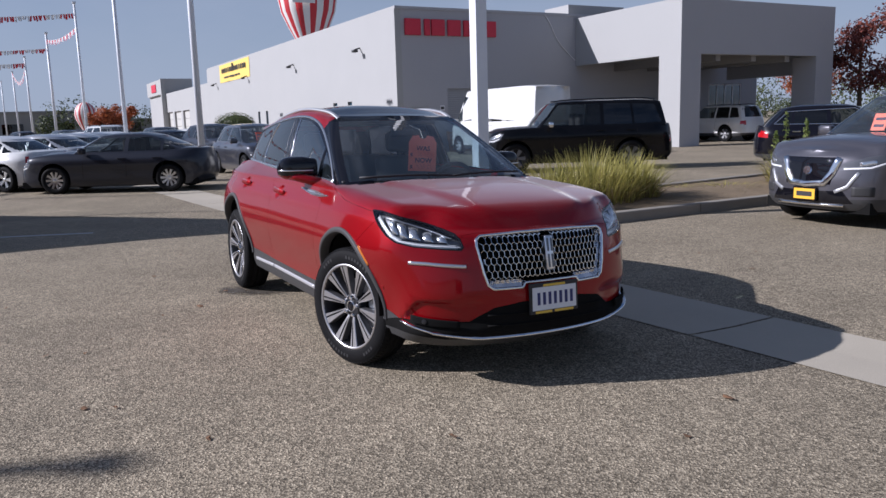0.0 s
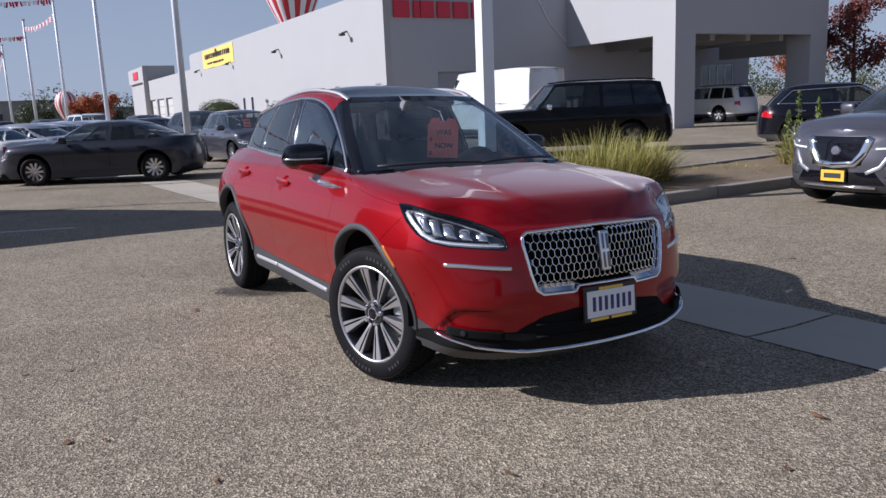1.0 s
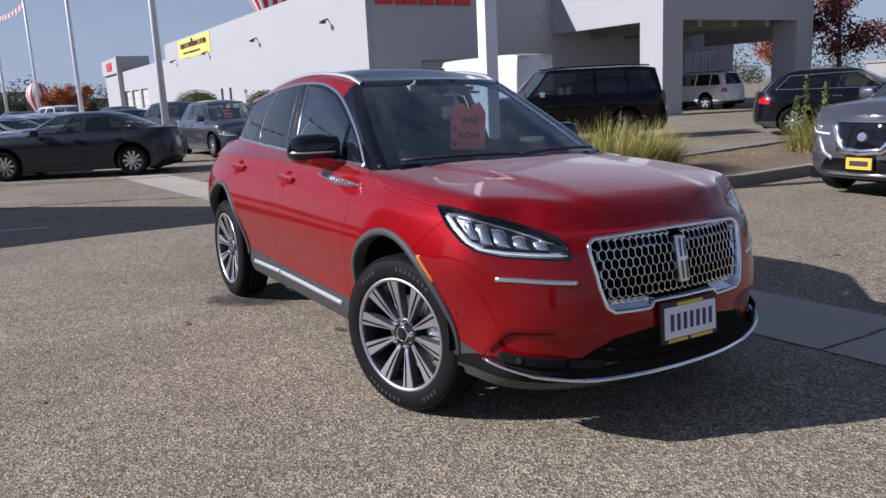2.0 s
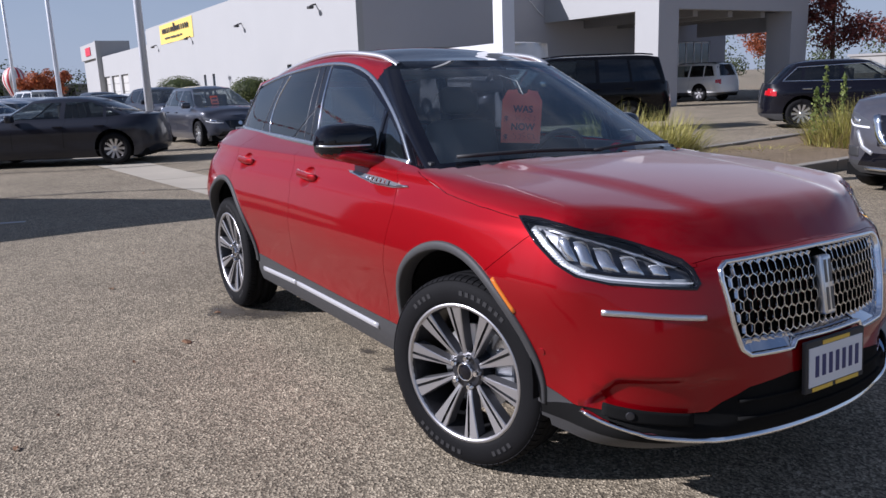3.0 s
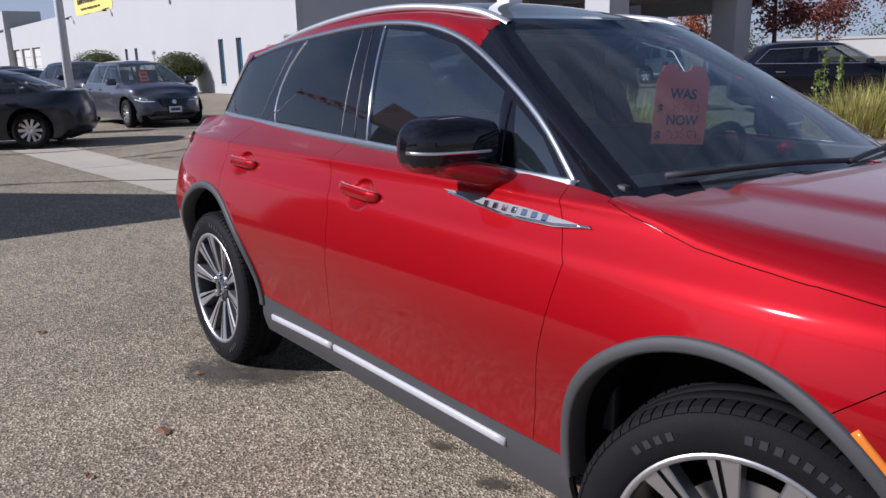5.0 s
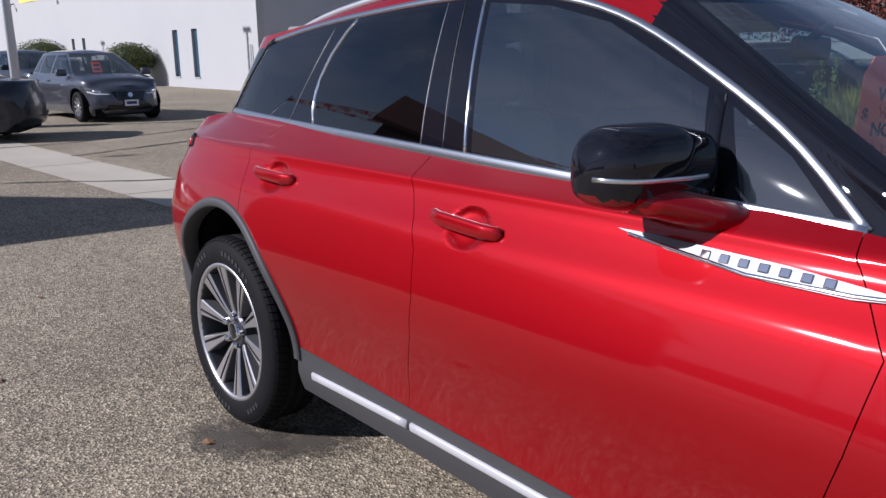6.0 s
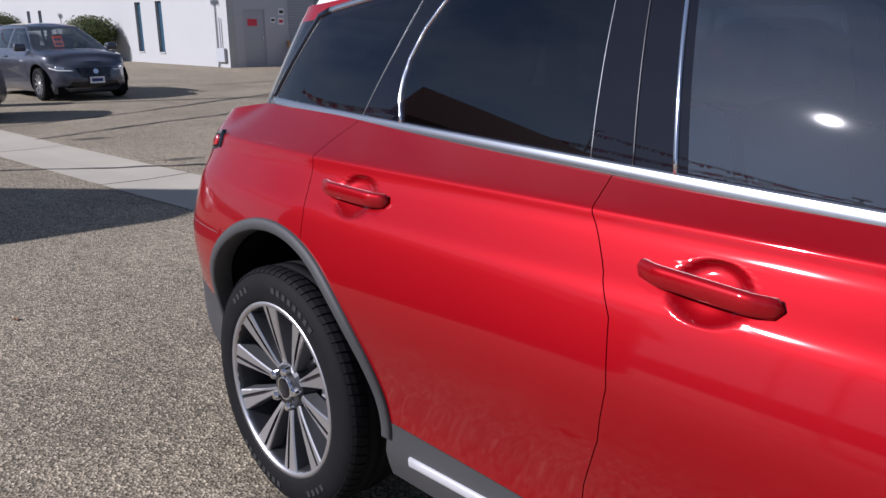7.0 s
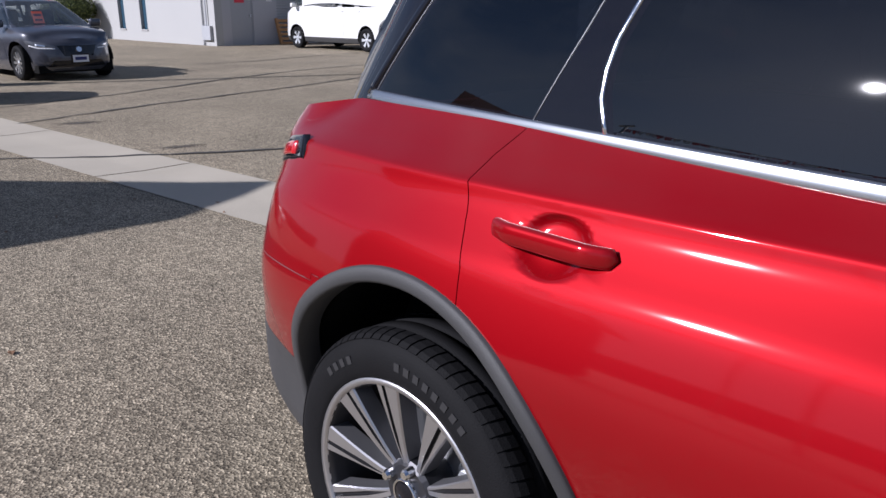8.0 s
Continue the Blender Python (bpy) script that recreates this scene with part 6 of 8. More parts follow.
def price_tag():
    """Card that hangs from the interior mirror: notched top corners, words and pen marks."""
    tag = thing("price_tag", CAR @ Matrix.Translation((0.488, 0.080, 1.118)) @ Matrix.Rotation(radians(-20), 4, 'Z') @ Matrix.Rotation(radians(-3), 4, 'X'), "orange-red price tag hanging behind the windscreen", "price tag")
    bm = bmesh.new()
    add_prism(bm, [(-0.105, 0), (0.105, 0), (0.105, 0.215), (0.078, 0.262), (0.03, 0.268), (0.022, 0.25), (0.0, 0.242), (-0.022, 0.25), (-0.03, 0.268), (-0.078, 0.262), (-0.105, 0.215)], "x", -0.001, 0.001)
    part("card", bm, TAG, tag)
    face = Matrix.Rotation(radians(90), 4, 'Z') @ Matrix.Rotation(radians(90), 4, 'X')
    for text, y, z, size in (("WAS", 0.005, 0.155, 0.048), ("NOW", 0.008, 0.066, 0.048), ("$", -0.082, 0.105, 0.042), ("$", -0.082, 0.014, 0.042)):
        word(text, size, Matrix.Translation((0.0022, y, z)) @ face, TAG_INK, tag)
    rnd = random.Random(5)
    for z in (0.112, 0.020):
        for k in range(5):
            y = -0.042 + k * 0.026
            h = rnd.uniform(.026, .034)
            pts = [(0.0018, y + rnd.uniform(-.004, .018), z + h * q + rnd.uniform(-.003, .003)) for q in (0, .3, .55, .8, 1)]
            part("pen_mark", add_tube(bmesh.new(), pts, 0.0012, 5), PEN_INK, tag)
    part("string", add_tube(bmesh.new(), [(0, 0, 0.245), (-0.05, -0.02, 0.31), (-0.14, -0.09, 0.34)], 0.002, 6), WHITE, tag)


price_tag()
shell.free()
house.free()


# ---- parked vehicles ----
def shape(L, W, H, wb, belt, hood, cowl, roof_f, roof_r, back, rear_h, nose_h=None, trunk=False, round_f=1.0, yroof=0.62, clear=0.2, R=0.33, tuck=0.10):
    """Tables for a vehicle body from its main sizes. Lengths are measured from the middle between the axles, forwards positive."""
    f, r = L
    nh = nose_h or hood - 0.12
    fr, rr = f * 0.18 * round_f, -r * 0.12
    out = [(r, 0), (r + 0.02, W * .4), (r + rr * .45, W * .76), (r + rr * 1.4, W * .95), (-wb * .45, W * .995), (0, W), (wb * .42, W * .99), (f - fr * 1.5, W * .95), (f - fr * .62, W * .80), (f - fr * .22, W * .52), (f - fr * .04, W * .22), (f, 0)]
    top = [(r, rear_h), (back, rear_h + 0.02 if trunk else belt), (back + 0.35, belt), (0, belt), (cowl - 0.1, belt - 0.01), (cowl + 0.15, hood), (f - 0.35, (hood + nh) / 2), (f - 0.08, nh), (f + .1, nh - .01)]
    b = belt
    side = [(clear - .05, .10), (clear + .05, .05), (clear + .13, .03), (.55 * b, .02), (.74 * b, 0), (.84 * b, .004), (.9 * b, .03), (b, tuck), (b + .15, tuck + .12)]
    front = [(clear - .05, .15), (clear + .06, .04), (clear + .18, 0), (.55 * nh, .0), (.8 * nh, .03), (.93 * nh, .06), (nh, .12), (nh + .2, .25)]
    rear = [(clear, .12), (clear + .15, .01), (.5 * rear_h, 0), (.8 * rear_h, .03), (rear_h, .09), (rear_h + .2, .2)]
    decks = [(cowl - 0.15, 9, [(cowl - .2, .03), (cowl + .2, .05), (f - .5, .05), (f - .1, .02), (f, 0)], (0.012, 0.6, 0.2))]
    if trunk:
        decks.append((-9, back + 0.15, [(r, 0), (r + .1, .015), (back, .03), (back + .3, .03)], None))
    yb, yr = W - tuck - 0.005, W * yroof
    base = [(back - .1, 0), (back - .06, yb * .5), (back + .04, yb * .84), (back + .22, yb * .95), (back * .5, yb), (0, yb), (cowl - .35, yb), (cowl - .1, yb * .985), (cowl, yb * .95), (cowl + .1, yb * .62), (cowl + .13, yb * .3), (cowl + .14, 0)]
    roof = [(roof_r - .06, 0), (roof_r - .03, yr * .5), (roof_r + .06, yr * .86), (roof_r + .22, yr * .96), ((roof_r + roof_f) / 2 - .1, yr), ((roof_r + roof_f) / 2 + .2, yr), (roof_f - .2, yr * .98), (roof_f - .08, yr * .95), (roof_f, yr * .88), (roof_f + .07, yr * .55), (roof_f + .09, yr * .27), (roof_f + .1, 0)]
    edge = H - 0.06
    return {"columns": 64, "rows": 16, "across": 11, "outline": out, "top": top, "bottom": [(r, clear + .08), (r + .5, clear), (f - .5, clear), (f, clear + .02)],
            "side": side, "front": front, "rear": rear, "decks": decks, "house_base": base, "house_roof": roof,
            "belt": [(back - .2, rear_h if trunk else b - .02), (back + .3, b - .02), (cowl - .2, b - .03), (cowl + .05, hood), (cowl + .2, hood + .015)],
            "roofline": [(roof_r - .1, edge - .05), (roof_r + .35, edge), ((roof_r + roof_f) / 2, edge + .01), (roof_f - .25, edge), (roof_f + .1, edge - .02)],
            "roof_crown": [(roof_r - .1, .01), (roof_r + .4, .05), (roof_f - .3, .05), (roof_f + .1, .0)],
            "house_columns": 64, "house_rows": 8, "bulge": 0.02, "wb": wb, "R": R, "W": W, "f": f, "r": r, "nh": nh, "b": b, "H": H,
            "cowl": cowl, "roof_f": roof_f, "roof_r": roof_r, "back": back, "rear_h": rear_h, "clear": clear}


WHEEL_CACHE = {}
FAR_GLASS = glass("parked_car_glass", (0.35, 0.38, 0.38), 1.0, 1.5, 0.015)


def parked_wheel(parent, x, y, R, rim_mat, spokes):
    key = (R, rim_mat.name, spokes)
    if key not in WHEEL_CACHE:
        s = R / 0.3635
        prof = [(0.235, -0.09), (0.262, -0.105), (0.31, -0.108), (0.345, -0.098), (0.3605, -0.075), (0.3635, 0), (0.3605, 0.075), (0.345, 0.098), (0.235, 0.09)]
        tb = lathe([(r * s, h * s) for r, h in prof], 28, "y")
        rb = lathe([(0.242 * s, -0.092 * s), (0.236 * s, -0.097 * s), (0.225 * s, -0.09 * s), (0.215 * s, -0.03 * s), (0.0, -0.03 * s)], 28, "y")
        sb = bmesh.new()
        for k in range(spokes):
            m = Matrix.Rotation(2 * math.pi * k / spokes, 4, 'Y')
            w0, w1 = 0.02 * s, (0.30 / spokes) * s
            vs = [Vector(p) for p in ((0.02 * s, -0.075 * s, -w0), (0.02 * s, -0.075 * s, w0), (0.225 * s, -0.09 * s, w1), (0.225 * s, -0.09 * s, -w1))]
            a = [sb.verts.new(m @ v) for v in vs]
            b = [sb.verts.new(m @ (v + Vector((0, 0.03, 0)))) for v in vs]
            sb.faces.new(a[::-1])
            for i in range(4):
                j = (i + 1) % 4
                sb.faces.new((a[i], a[j], b[j], b[i]))
        bmesh.ops.recalc_face_normals(sb, faces=sb.faces)
        hb = lathe([(0, -0.088 * s), (0.03 * s, -0.088 * s), (0.05 * s, -0.08 * s), (0.055 * s, -0.03 * s)], 14, "y")
        meshes = []
        for nm, bm, mt, sm in (("tyre", tb, RUBBER, True), ("rim", rb, ALLOY_DARK, True), ("spoke_star", sb, rim_mat, False), ("hub", hb, rim_mat, True)):
            me = bpy.data.meshes.new(nm)
            bm.to_mesh(me)
            bm.free()
            for p in me.polygons:
                p.use_smooth = sm
            me.materials.append(mt)
            meshes.append((nm, me))
        WHEEL_CACHE[key] = meshes
    w = new("wheel")
    w.parent = parent
    w.matrix_basis = Matrix.Translation((x, y, R)) @ (Matrix.Rotation(math.pi, 4, 'Z') if y > 0 else Matrix.Identity(4))
    for nm, me in WHEEL_CACHE[key]:
        o = new(nm, me)
        o.parent = w
    return w


def parked_car(name, P, mat, place, label, category="car", group="", rim=None, spokes=5, cladding=False, rails=False, van=False, rear_dark=False, detail=True, mirror_mat=None, plate=None, tag=False, chrome_dlo=False, face="plain", tail=(0.72, 0.88, 0.30)):
    ob = thing(name, place, label, category, group)
    rim = rim or ALLOY
    sh, top = build_shell(P)
    ho = build_house(P)
    W, f, r, nh, b, wb, R = P["W"], P["f"], P["r"], P["nh"], P["b"], P["wb"], P["R"]
    sf, ff, af, al = finder(sh)
    hs, hf, ha, hl = finder(ho)
    ra = R + 0.06
    flank = lambda c: abs(c.y) > W * 0.6
    for cx in (wb / 2, -wb / 2):
        cut(sh, circle(cx, R + .02, ra, 24), (1, 0, 0), flank, margin=0.12)
    zc = P["clear"] + 0.16
    if cladding:
        cut(sh, [(r, zc), (f, zc)], (1, 0, 0), lambda c: True, False, 0.15)
    u0 = (f - 0.36 - W * .9) / 1.414
    hp = [(u0 - .10, nh * .985), (u0 - .02, nh * .83), (u0 + .18, nh * .77), (u0 + .50, nh * .77), (u0 + .44, nh * .86), (u0 + .2, nh * .94)]
    dg, dl = Vector((1, 1, 0)).normalized(), Vector((1, -1, 0)).normalized()
    if detail:
        cut(sh, hp, dg, lambda c: c.x > f - 1.0 and c.y < -W * .35, margin=.08)
        cut(sh, hp, dl, lambda c: c.x > f - 1.0 and c.y > W * .35, margin=.08)
    gr = [(-W * .42, nh * .86), (W * .42, nh * .86), (W * .30, nh * .60), (-W * .30, nh * .60)]
    lo = [(-W * .62, nh * .34), (-W * .5, nh * .50), (W * .5, nh * .50), (W * .62, nh * .34)]
    if face == "v":
        gr = [(-W * .42, nh * .93), (W * .42, nh * .93), (W * .34, nh * .58), (-W * .34, nh * .58)]
    if detail:
        for g in (gr, lo):
            cut(sh, g, (0, 1, 0), lambda c: c.x > f - .5, margin=.08)
    bins = {"body": [], "clad": [], "lampL": [], "lampR": [], "grille": [], "low": [], "tailL": [], "tailR": []}
    for fc in sh.faces:
        c = fc.calc_center_median()
        if abs(c.y) > W * .6 and min(math.hypot(c.x - wb / 2, c.z - R - .02), math.hypot(c.x + wb / 2, c.z - R - .02)) < ra:
            continue
        if abs(c.y) > W * .6 and c.z < R and min(abs(c.x - wb / 2), abs(c.x + wb / 2)) < ra - .03:
            continue
        du = c.dot(dg if c.y < 0 else dl)
        if c.x > f - 1.0 and abs(c.y) > W * .35 and fc.normal.z < .85 and inside(hp, du, c.z):
            bins["lampL" if c.y > 0 else "lampR"].append(fc)
        elif c.x > f - .5 and inside(gr, c.y, c.z) and detail:
            bins["grille"].append(fc)
        elif c.x > f - .6 and inside(lo, c.y, c.z) and detail:
            bins["low"].append(fc)
        elif c.x < r + tail[2] and abs(c.y) > W * .70 and P["rear_h"] * tail[0] < c.z < P["rear_h"] * tail[1] and not van:
            bins["tailL" if c.y > 0 else "tailR"].append(fc)
        elif cladding and c.z < zc:
            bins["clad"].append(fc)
        else:
            bins["body"].append(fc)
    part("body", take(sh, bins["body"]), mat, ob, smooth=True)
    for key, nm, mt, lb in (("clad", "cladding", CLADDING, "grey plastic cladding"), ("lampL", "headlamp", LAMP_GREY, "clear headlamp"), ("lampR", "headlamp", LAMP_GREY, "clear headlamp"), ("grille", "grille", GLOSS_BLACK, "dark grille"), ("low", "lower_grille", GLOSS_BLACK, ""), ("tailL", "tail_lamp", TAIL_RED, "red tail lamp"), ("tailR", "tail_lamp", TAIL_RED, "red tail lamp")):
        if bins[key]:
            part(nm, take(sh, bins[key]), mt, ob, lb, True)
    if detail and not van:
        for s, dd in ((-1, dg), (1, dl)):
            out_ = Vector((1, s, 0)).normalized()
            for line, w, mt, nm in (([(u0 + .0, nh * .86), (u0 + .18, nh * .80), (u0 + .46, nh * .785)], .022, LAMP_WHITE, "lamp_strip"), ([(u0 + .12, nh * .875), (u0 + .30, nh * .845)], .05, LED, "lamp_lens")):
                pts = [al(dd * u + out_ * 4 + Vector((0, 0, z)), -out_) for u, z in dense(line, .04, False)]
                bm = bmesh.new()
                strip(bm, [p for p, _ in pts], [n for _, n in pts], w, .004)
                part(nm, bm, mt, ob, smooth=True)
    # glasshouse
    co, rf, rr_, bk, H = P["cowl"], P["roof_f"], P["roof_r"], P["back"], P["H"]
    zb, zt = b + .035, H - .115
    if van:
        panes = [[(co - .05, zb + .02), (co - .62, zb), (co - .62, zt - .15), (rf - .12, zt - .2)]]
    else:
        mid = (co + bk) / 2 + .05
        panes = [[(co - .12, zb), (mid + .05, zb), (mid + .03, zt), (rf - .05, zt)], [(mid - .05, zb), (mid - .82, zb), (mid - .78, zt - .01), (mid - .06, zt)]]
        end0, end1 = bk + .20, rr_ + .22
        if mid - .88 - end0 > .12:
            panes.append([(mid - .88, zb), (end0, zb + .03), (max(end1, end0 + .02) if end1 < mid - .95 else mid - .95, zt - .05), (mid - .85, zt - .015)])
    wall = lambda c: abs(c.y) > W * .4
    for g in panes:
        cut(ho, g, (1, 0, 0), wall, margin=.12)
    gb = {"house": [], "windscreen": [], "rear_screen": []}
    for fc in ho.faces:
        c = fc.calc_center_median()
        k = "house"
        if abs(fc.normal.y) > .5 and fc.normal.z < .75:
            for i, g in enumerate(panes):
                if inside(g, c.x, c.z):
                    k = ("side_window", i, c.y > 0)
        elif fc.normal.x > .25 and fc.normal.z < .93 and b - .02 < c.z < H - .09 and abs(c.y) < W * .80 and c.x > rf - .02:
            k = "windscreen"
        elif fc.normal.x < -.3 and b + .06 < c.z < H - .14 and abs(c.y) < W * .62 and not van:
            k = "rear_screen"
        gb.setdefault(k, []).append(fc)
    part("roof", take(ho, gb.pop("house")), mat, ob, smooth=True)
    for k, faces in gb.items():
        if not faces:
            continue
        nm = k if isinstance(k, str) else "side_window"
        dark = rear_dark and (nm == "rear_screen" or (not isinstance(k, str) and k[1] > 0))
        g = part(nm, take(ho, faces), PRIVACY if dark else FAR_GLASS if nm != "windscreen" else WINDSCREEN, ob, "tinted glass", True)
        g.visible_shadow = False
    if chrome_dlo:
        for s in (-1, 1):
            g = [panes[0][0], panes[-1][1], panes[-1][2], panes[0][3]]
            pts = [hs(x, z, s) for x, z in dense(g, .08)]
            bm = bmesh.new()
            strip(bm, [p for p, _ in pts], [n for _, n in pts], .02, .006, True)
            part("window_chrome", bm, CHROME, ob, smooth=True)
    part("underbody", box(r + .25, -W * .8, P["clear"] - .02, f - .2, W * .8, P["clear"] + .12), UNDER, ob)
    part("seats", box(-.9, -W * .68, .4, .5, W * .68, b - .05, .08), CABIN, ob)
    for s in (-.36, .36):
        part("seat_back", box(-.35, s - .22, b - .1, -.2, s + .22, b + .32, .05), CABIN, ob)
    for cx in (wb / 2, -wb / 2):
        for s in (-1, 1):
            parked_wheel(ob, cx, s * (W - .125), R, rim, spokes)
            bm = bmesh.new()
            rows = []
            for k in range(13):
                a = radians(180 * k / 12)
                rows.append([bm.verts.new((cx + (ra + .002) * math.cos(a), s * y, R + .02 + (ra + .002) * math.sin(a))) for y in (W - .05, W * .6)])
            for a_, b_ in zip(rows, rows[1:]):
                bm.faces.new((a_[0], a_[1], b_[1], b_[0]))
            bm.faces.new([q_[1] for q_ in rows])
            part("arch_liner", bm, UNDER, ob)
    for s in (-1, 1):
        p, _ = sf(co - .32, b - .03, s)
        y0 = p.y
        m = Matrix.Translation((co - .32, y0 + s * .12, b + .06))
        part("door_mirror", box(-.06, -.11, -.07, .07, .11, .08, .035, m), mirror_mat or mat, ob, smooth=True)
        for xx in ((co + bk) / 2 + .12, (co + bk) / 2 - .70):
            p, n = sf(xx, b - .13, s)
            part("door_pull", box(-.1, -.015, -.015, .1, .015, .015, .008, Matrix.Translation(p + n * .015)), mat if not chrome_dlo else CHROME, ob)
        for xx in (co - .30, (co + bk) / 2, (co + bk) / 2 - .85):
            pts = [sf(xx + .04 * math.sin(z * 4), z, s) for z in np.linspace(P["clear"] + .2, b - .01, 9)]
            bm = bmesh.new()
            strip(bm, [p for p, _ in pts], [n for _, n in pts], .008, .001)
            part("door_gap", bm, UNDER, ob)
        if rails:
            pts = []
            for x in np.linspace(rr_ + .15, rf - .1, 10):
                p, _ = ha(x, s * W * .56)
                pts.append((x, s * W * .56, p.z + .04))
            bm = bmesh.new()
            add_tube(bm, pts, .018)
            part("roof_rail", bm, SATIN if rails == "silver" else GLOSS_BLACK, ob, smooth=True)
    # plate, badge, chrome in the nose
    p, _ = ff(0, nh * .52)
    if plate:
        zp = nh * (.36 if face == "v" else .43)
        pl = part("plate_holder", box(p.x - .01, -.17, zp, p.x + .022, .17, zp + .17, .006), GLOSS_BLACK, ob)
        part("plate", box(p.x + .022, -.15, zp + .02, p.x + .026, .15, zp + .15), plate, pl, "plain plate with blank bars")
        part("plate_bar", box(p.x + .026, -.11, zp + .055, p.x + .028, .11, zp + .115), INK if plate is DEALER_YELLOW else PLATE_BLUE, pl)
    if face == "v":
        line = [(-W * .41, nh * .92), (-W * .34, nh * .72), (-W * .25, nh * .60), (0, nh * .575), (W * .25, nh * .60), (W * .34, nh * .72), (W * .41, nh * .92)]
        pts = [ff(y, z) for y, z in dense(line, .05, False)]
        bm = bmesh.new()
        strip(bm, [q_ for q_, _ in pts], [n for _, n in pts], .085, .025)
        part("nose_chrome", bm, CHROME, ob, "broad chrome V in the nose", True)
        pts = [ff(y, nh * .315) for y in np.linspace(-W * .5, W * .5, 13)]
        bm = bmesh.new()
        strip(bm, [q_ for q_, _ in pts], [n for _, n in pts], .035, .018)
        part("lower_chrome", bm, CHROME, ob, "bright bar along the lower bumper", True)
        for s in (-1, 1):
            pts = [ff(s * y, nh * z) for y, z in dense([(W * .66, .74), (W * .55, .56), (W * .40, .49)], .05, False)]
            bm = bmesh.new()
            strip(bm, [q_ for q_, _ in pts], [n for _, n in pts], .045, .012)
            part("bumper_strake", bm, SILVER_CAR, ob, "pale metallic strake beside the grille", True)
            pts = [ff(s * y, nh * .50) for y in np.linspace(W * .60, W * .82, 6)]
            bm = bmesh.new()
            strip(bm, [q_ for q_, _ in pts], [n for _, n in pts], .12, .004)
            part("fog_pocket", bm, CABIN, ob, "dark pocket in the bumper", True)
    p, n = ff(0, nh * .76)
    bm = lathe([(0, .02), (.05, .02), (.06, 0)], 20, "z")
    bm.transform(Matrix.Translation(p) @ n.to_track_quat('Z', 'Y').to_matrix().to_4x4())
    part("nose_badge", bm, CHROME, ob, "round chrome badge")
    if tag:
        t_ = thing("price_card", place @ Matrix.Translation((co - .28, -W * .18, b + .06)) @ Matrix.Rotation(radians(-25), 4, 'Y'), "orange-red price card behind a windscreen", "price card", "price cards")
        part("card", box(-.002, -.1, 0, .002, .1, .25), TAG, t_)
        part("card_mark", box(.002, -.07, .15, .004, .07, .19), TAG_INK, t_)
        part("card_mark", box(.002, -.07, .05, .004, .07, .09), TAG_INK, t_)
    sh.free()
    ho.free()
    return ob


def at(x, y, heading):
    return Matrix.Translation((x, y, 0)) @ Matrix.Rotation(radians(heading), 4, 'Z')


GREY_DARK = paint("dark_grey_metallic", (0.022, 0.024, 0.034), 0.2, 0.35, 0.6, spec=0.2)
GREY_MID = paint("gunmetal_metallic", (0.085, 0.083, 0.098), 0.4, 0.35)
GREY_LEAF = paint("grey_blue_metallic", (0.055, 0.058, 0.075), 0.35, 0.35)
BLACK_CAR = paint("black_car_paint", (0.003, 0.003, 0.004), 0.0, 0.25, 0.2, spec=0.2)
NAVY_BLACK = paint("blue_black_paint", (0.005, 0.005, 0.009), 0.0, 0.25, 0.4, spec=0.2)
WHITE_CAR = paint("white_car_paint", (0.72, 0.72, 0.71), 0.0, 0.3)
SILVER_CAR = paint("silver_car_paint", (0.42, 0.43, 0.45), 0.5, 0.35)

SEDAN = shape((2.38, -2.24), 0.90, 1.40, 2.70, 0.93, 0.93, 0.92, 0.30, -1.0, -1.72, 0.98, 0.74, True, 1.0, 0.60, 0.17, 0.325)
# the sedan tapers to a rounded tail
SEDAN["outline"][1:4] = [(-2.21, 0.33), (-2.07, 0.64), (-1.76, 0.835)]
HATCH = shape((2.15, -2.33), 0.895, 1.54, 2.70, 0.98, 0.95, 1.16, 0.22, -1.65, -1.95, 1.02, 0.76, False, 1.25, 0.60, 0.17, 0.325)
CROSS = shape((2.25, -2.38), 0.92, 1.69, 2.705, 1.10, 1.09, 0.92, 0.18, -1.75, -2.05, 1.12, 0.95, False, 0.85, 0.60, 0.22, 0.36)
SMALLX = shape((2.15, -2.22), 0.918, 1.59, 2.645, 1.05, 1.04, 0.90, 0.15, -1.55, -1.95, 1.08, 0.92, False, 0.9, 0.58, 0.20, 0.35)
BIGSUV = shape((2.30, -2.85), 1.0, 1.90, 3.12, 1.20, 1.18, 0.95, 0.42, -2.45, -2.6, 1.22, 1.08, False, 0.5, 0.72, 0.26, 0.40, 0.07)
TRAIL = shape((2.20, -2.55), 0.96, 1.80, 2.79, 1.12, 1.10, 0.80, 0.22, -2.15, -2.35, 1.15, 1.02, False, 0.5, 0.70, 0.26, 0.39, 0.07)
VAN = shape((2.75, -3.7), 0.98, 2.68, 3.66, 1.35, 1.22, 2.1, 1.2, -3.5, -3.6, 1.35, 1.05, False, 0.5, 0.84, 0.24, 0.36, 0.05)


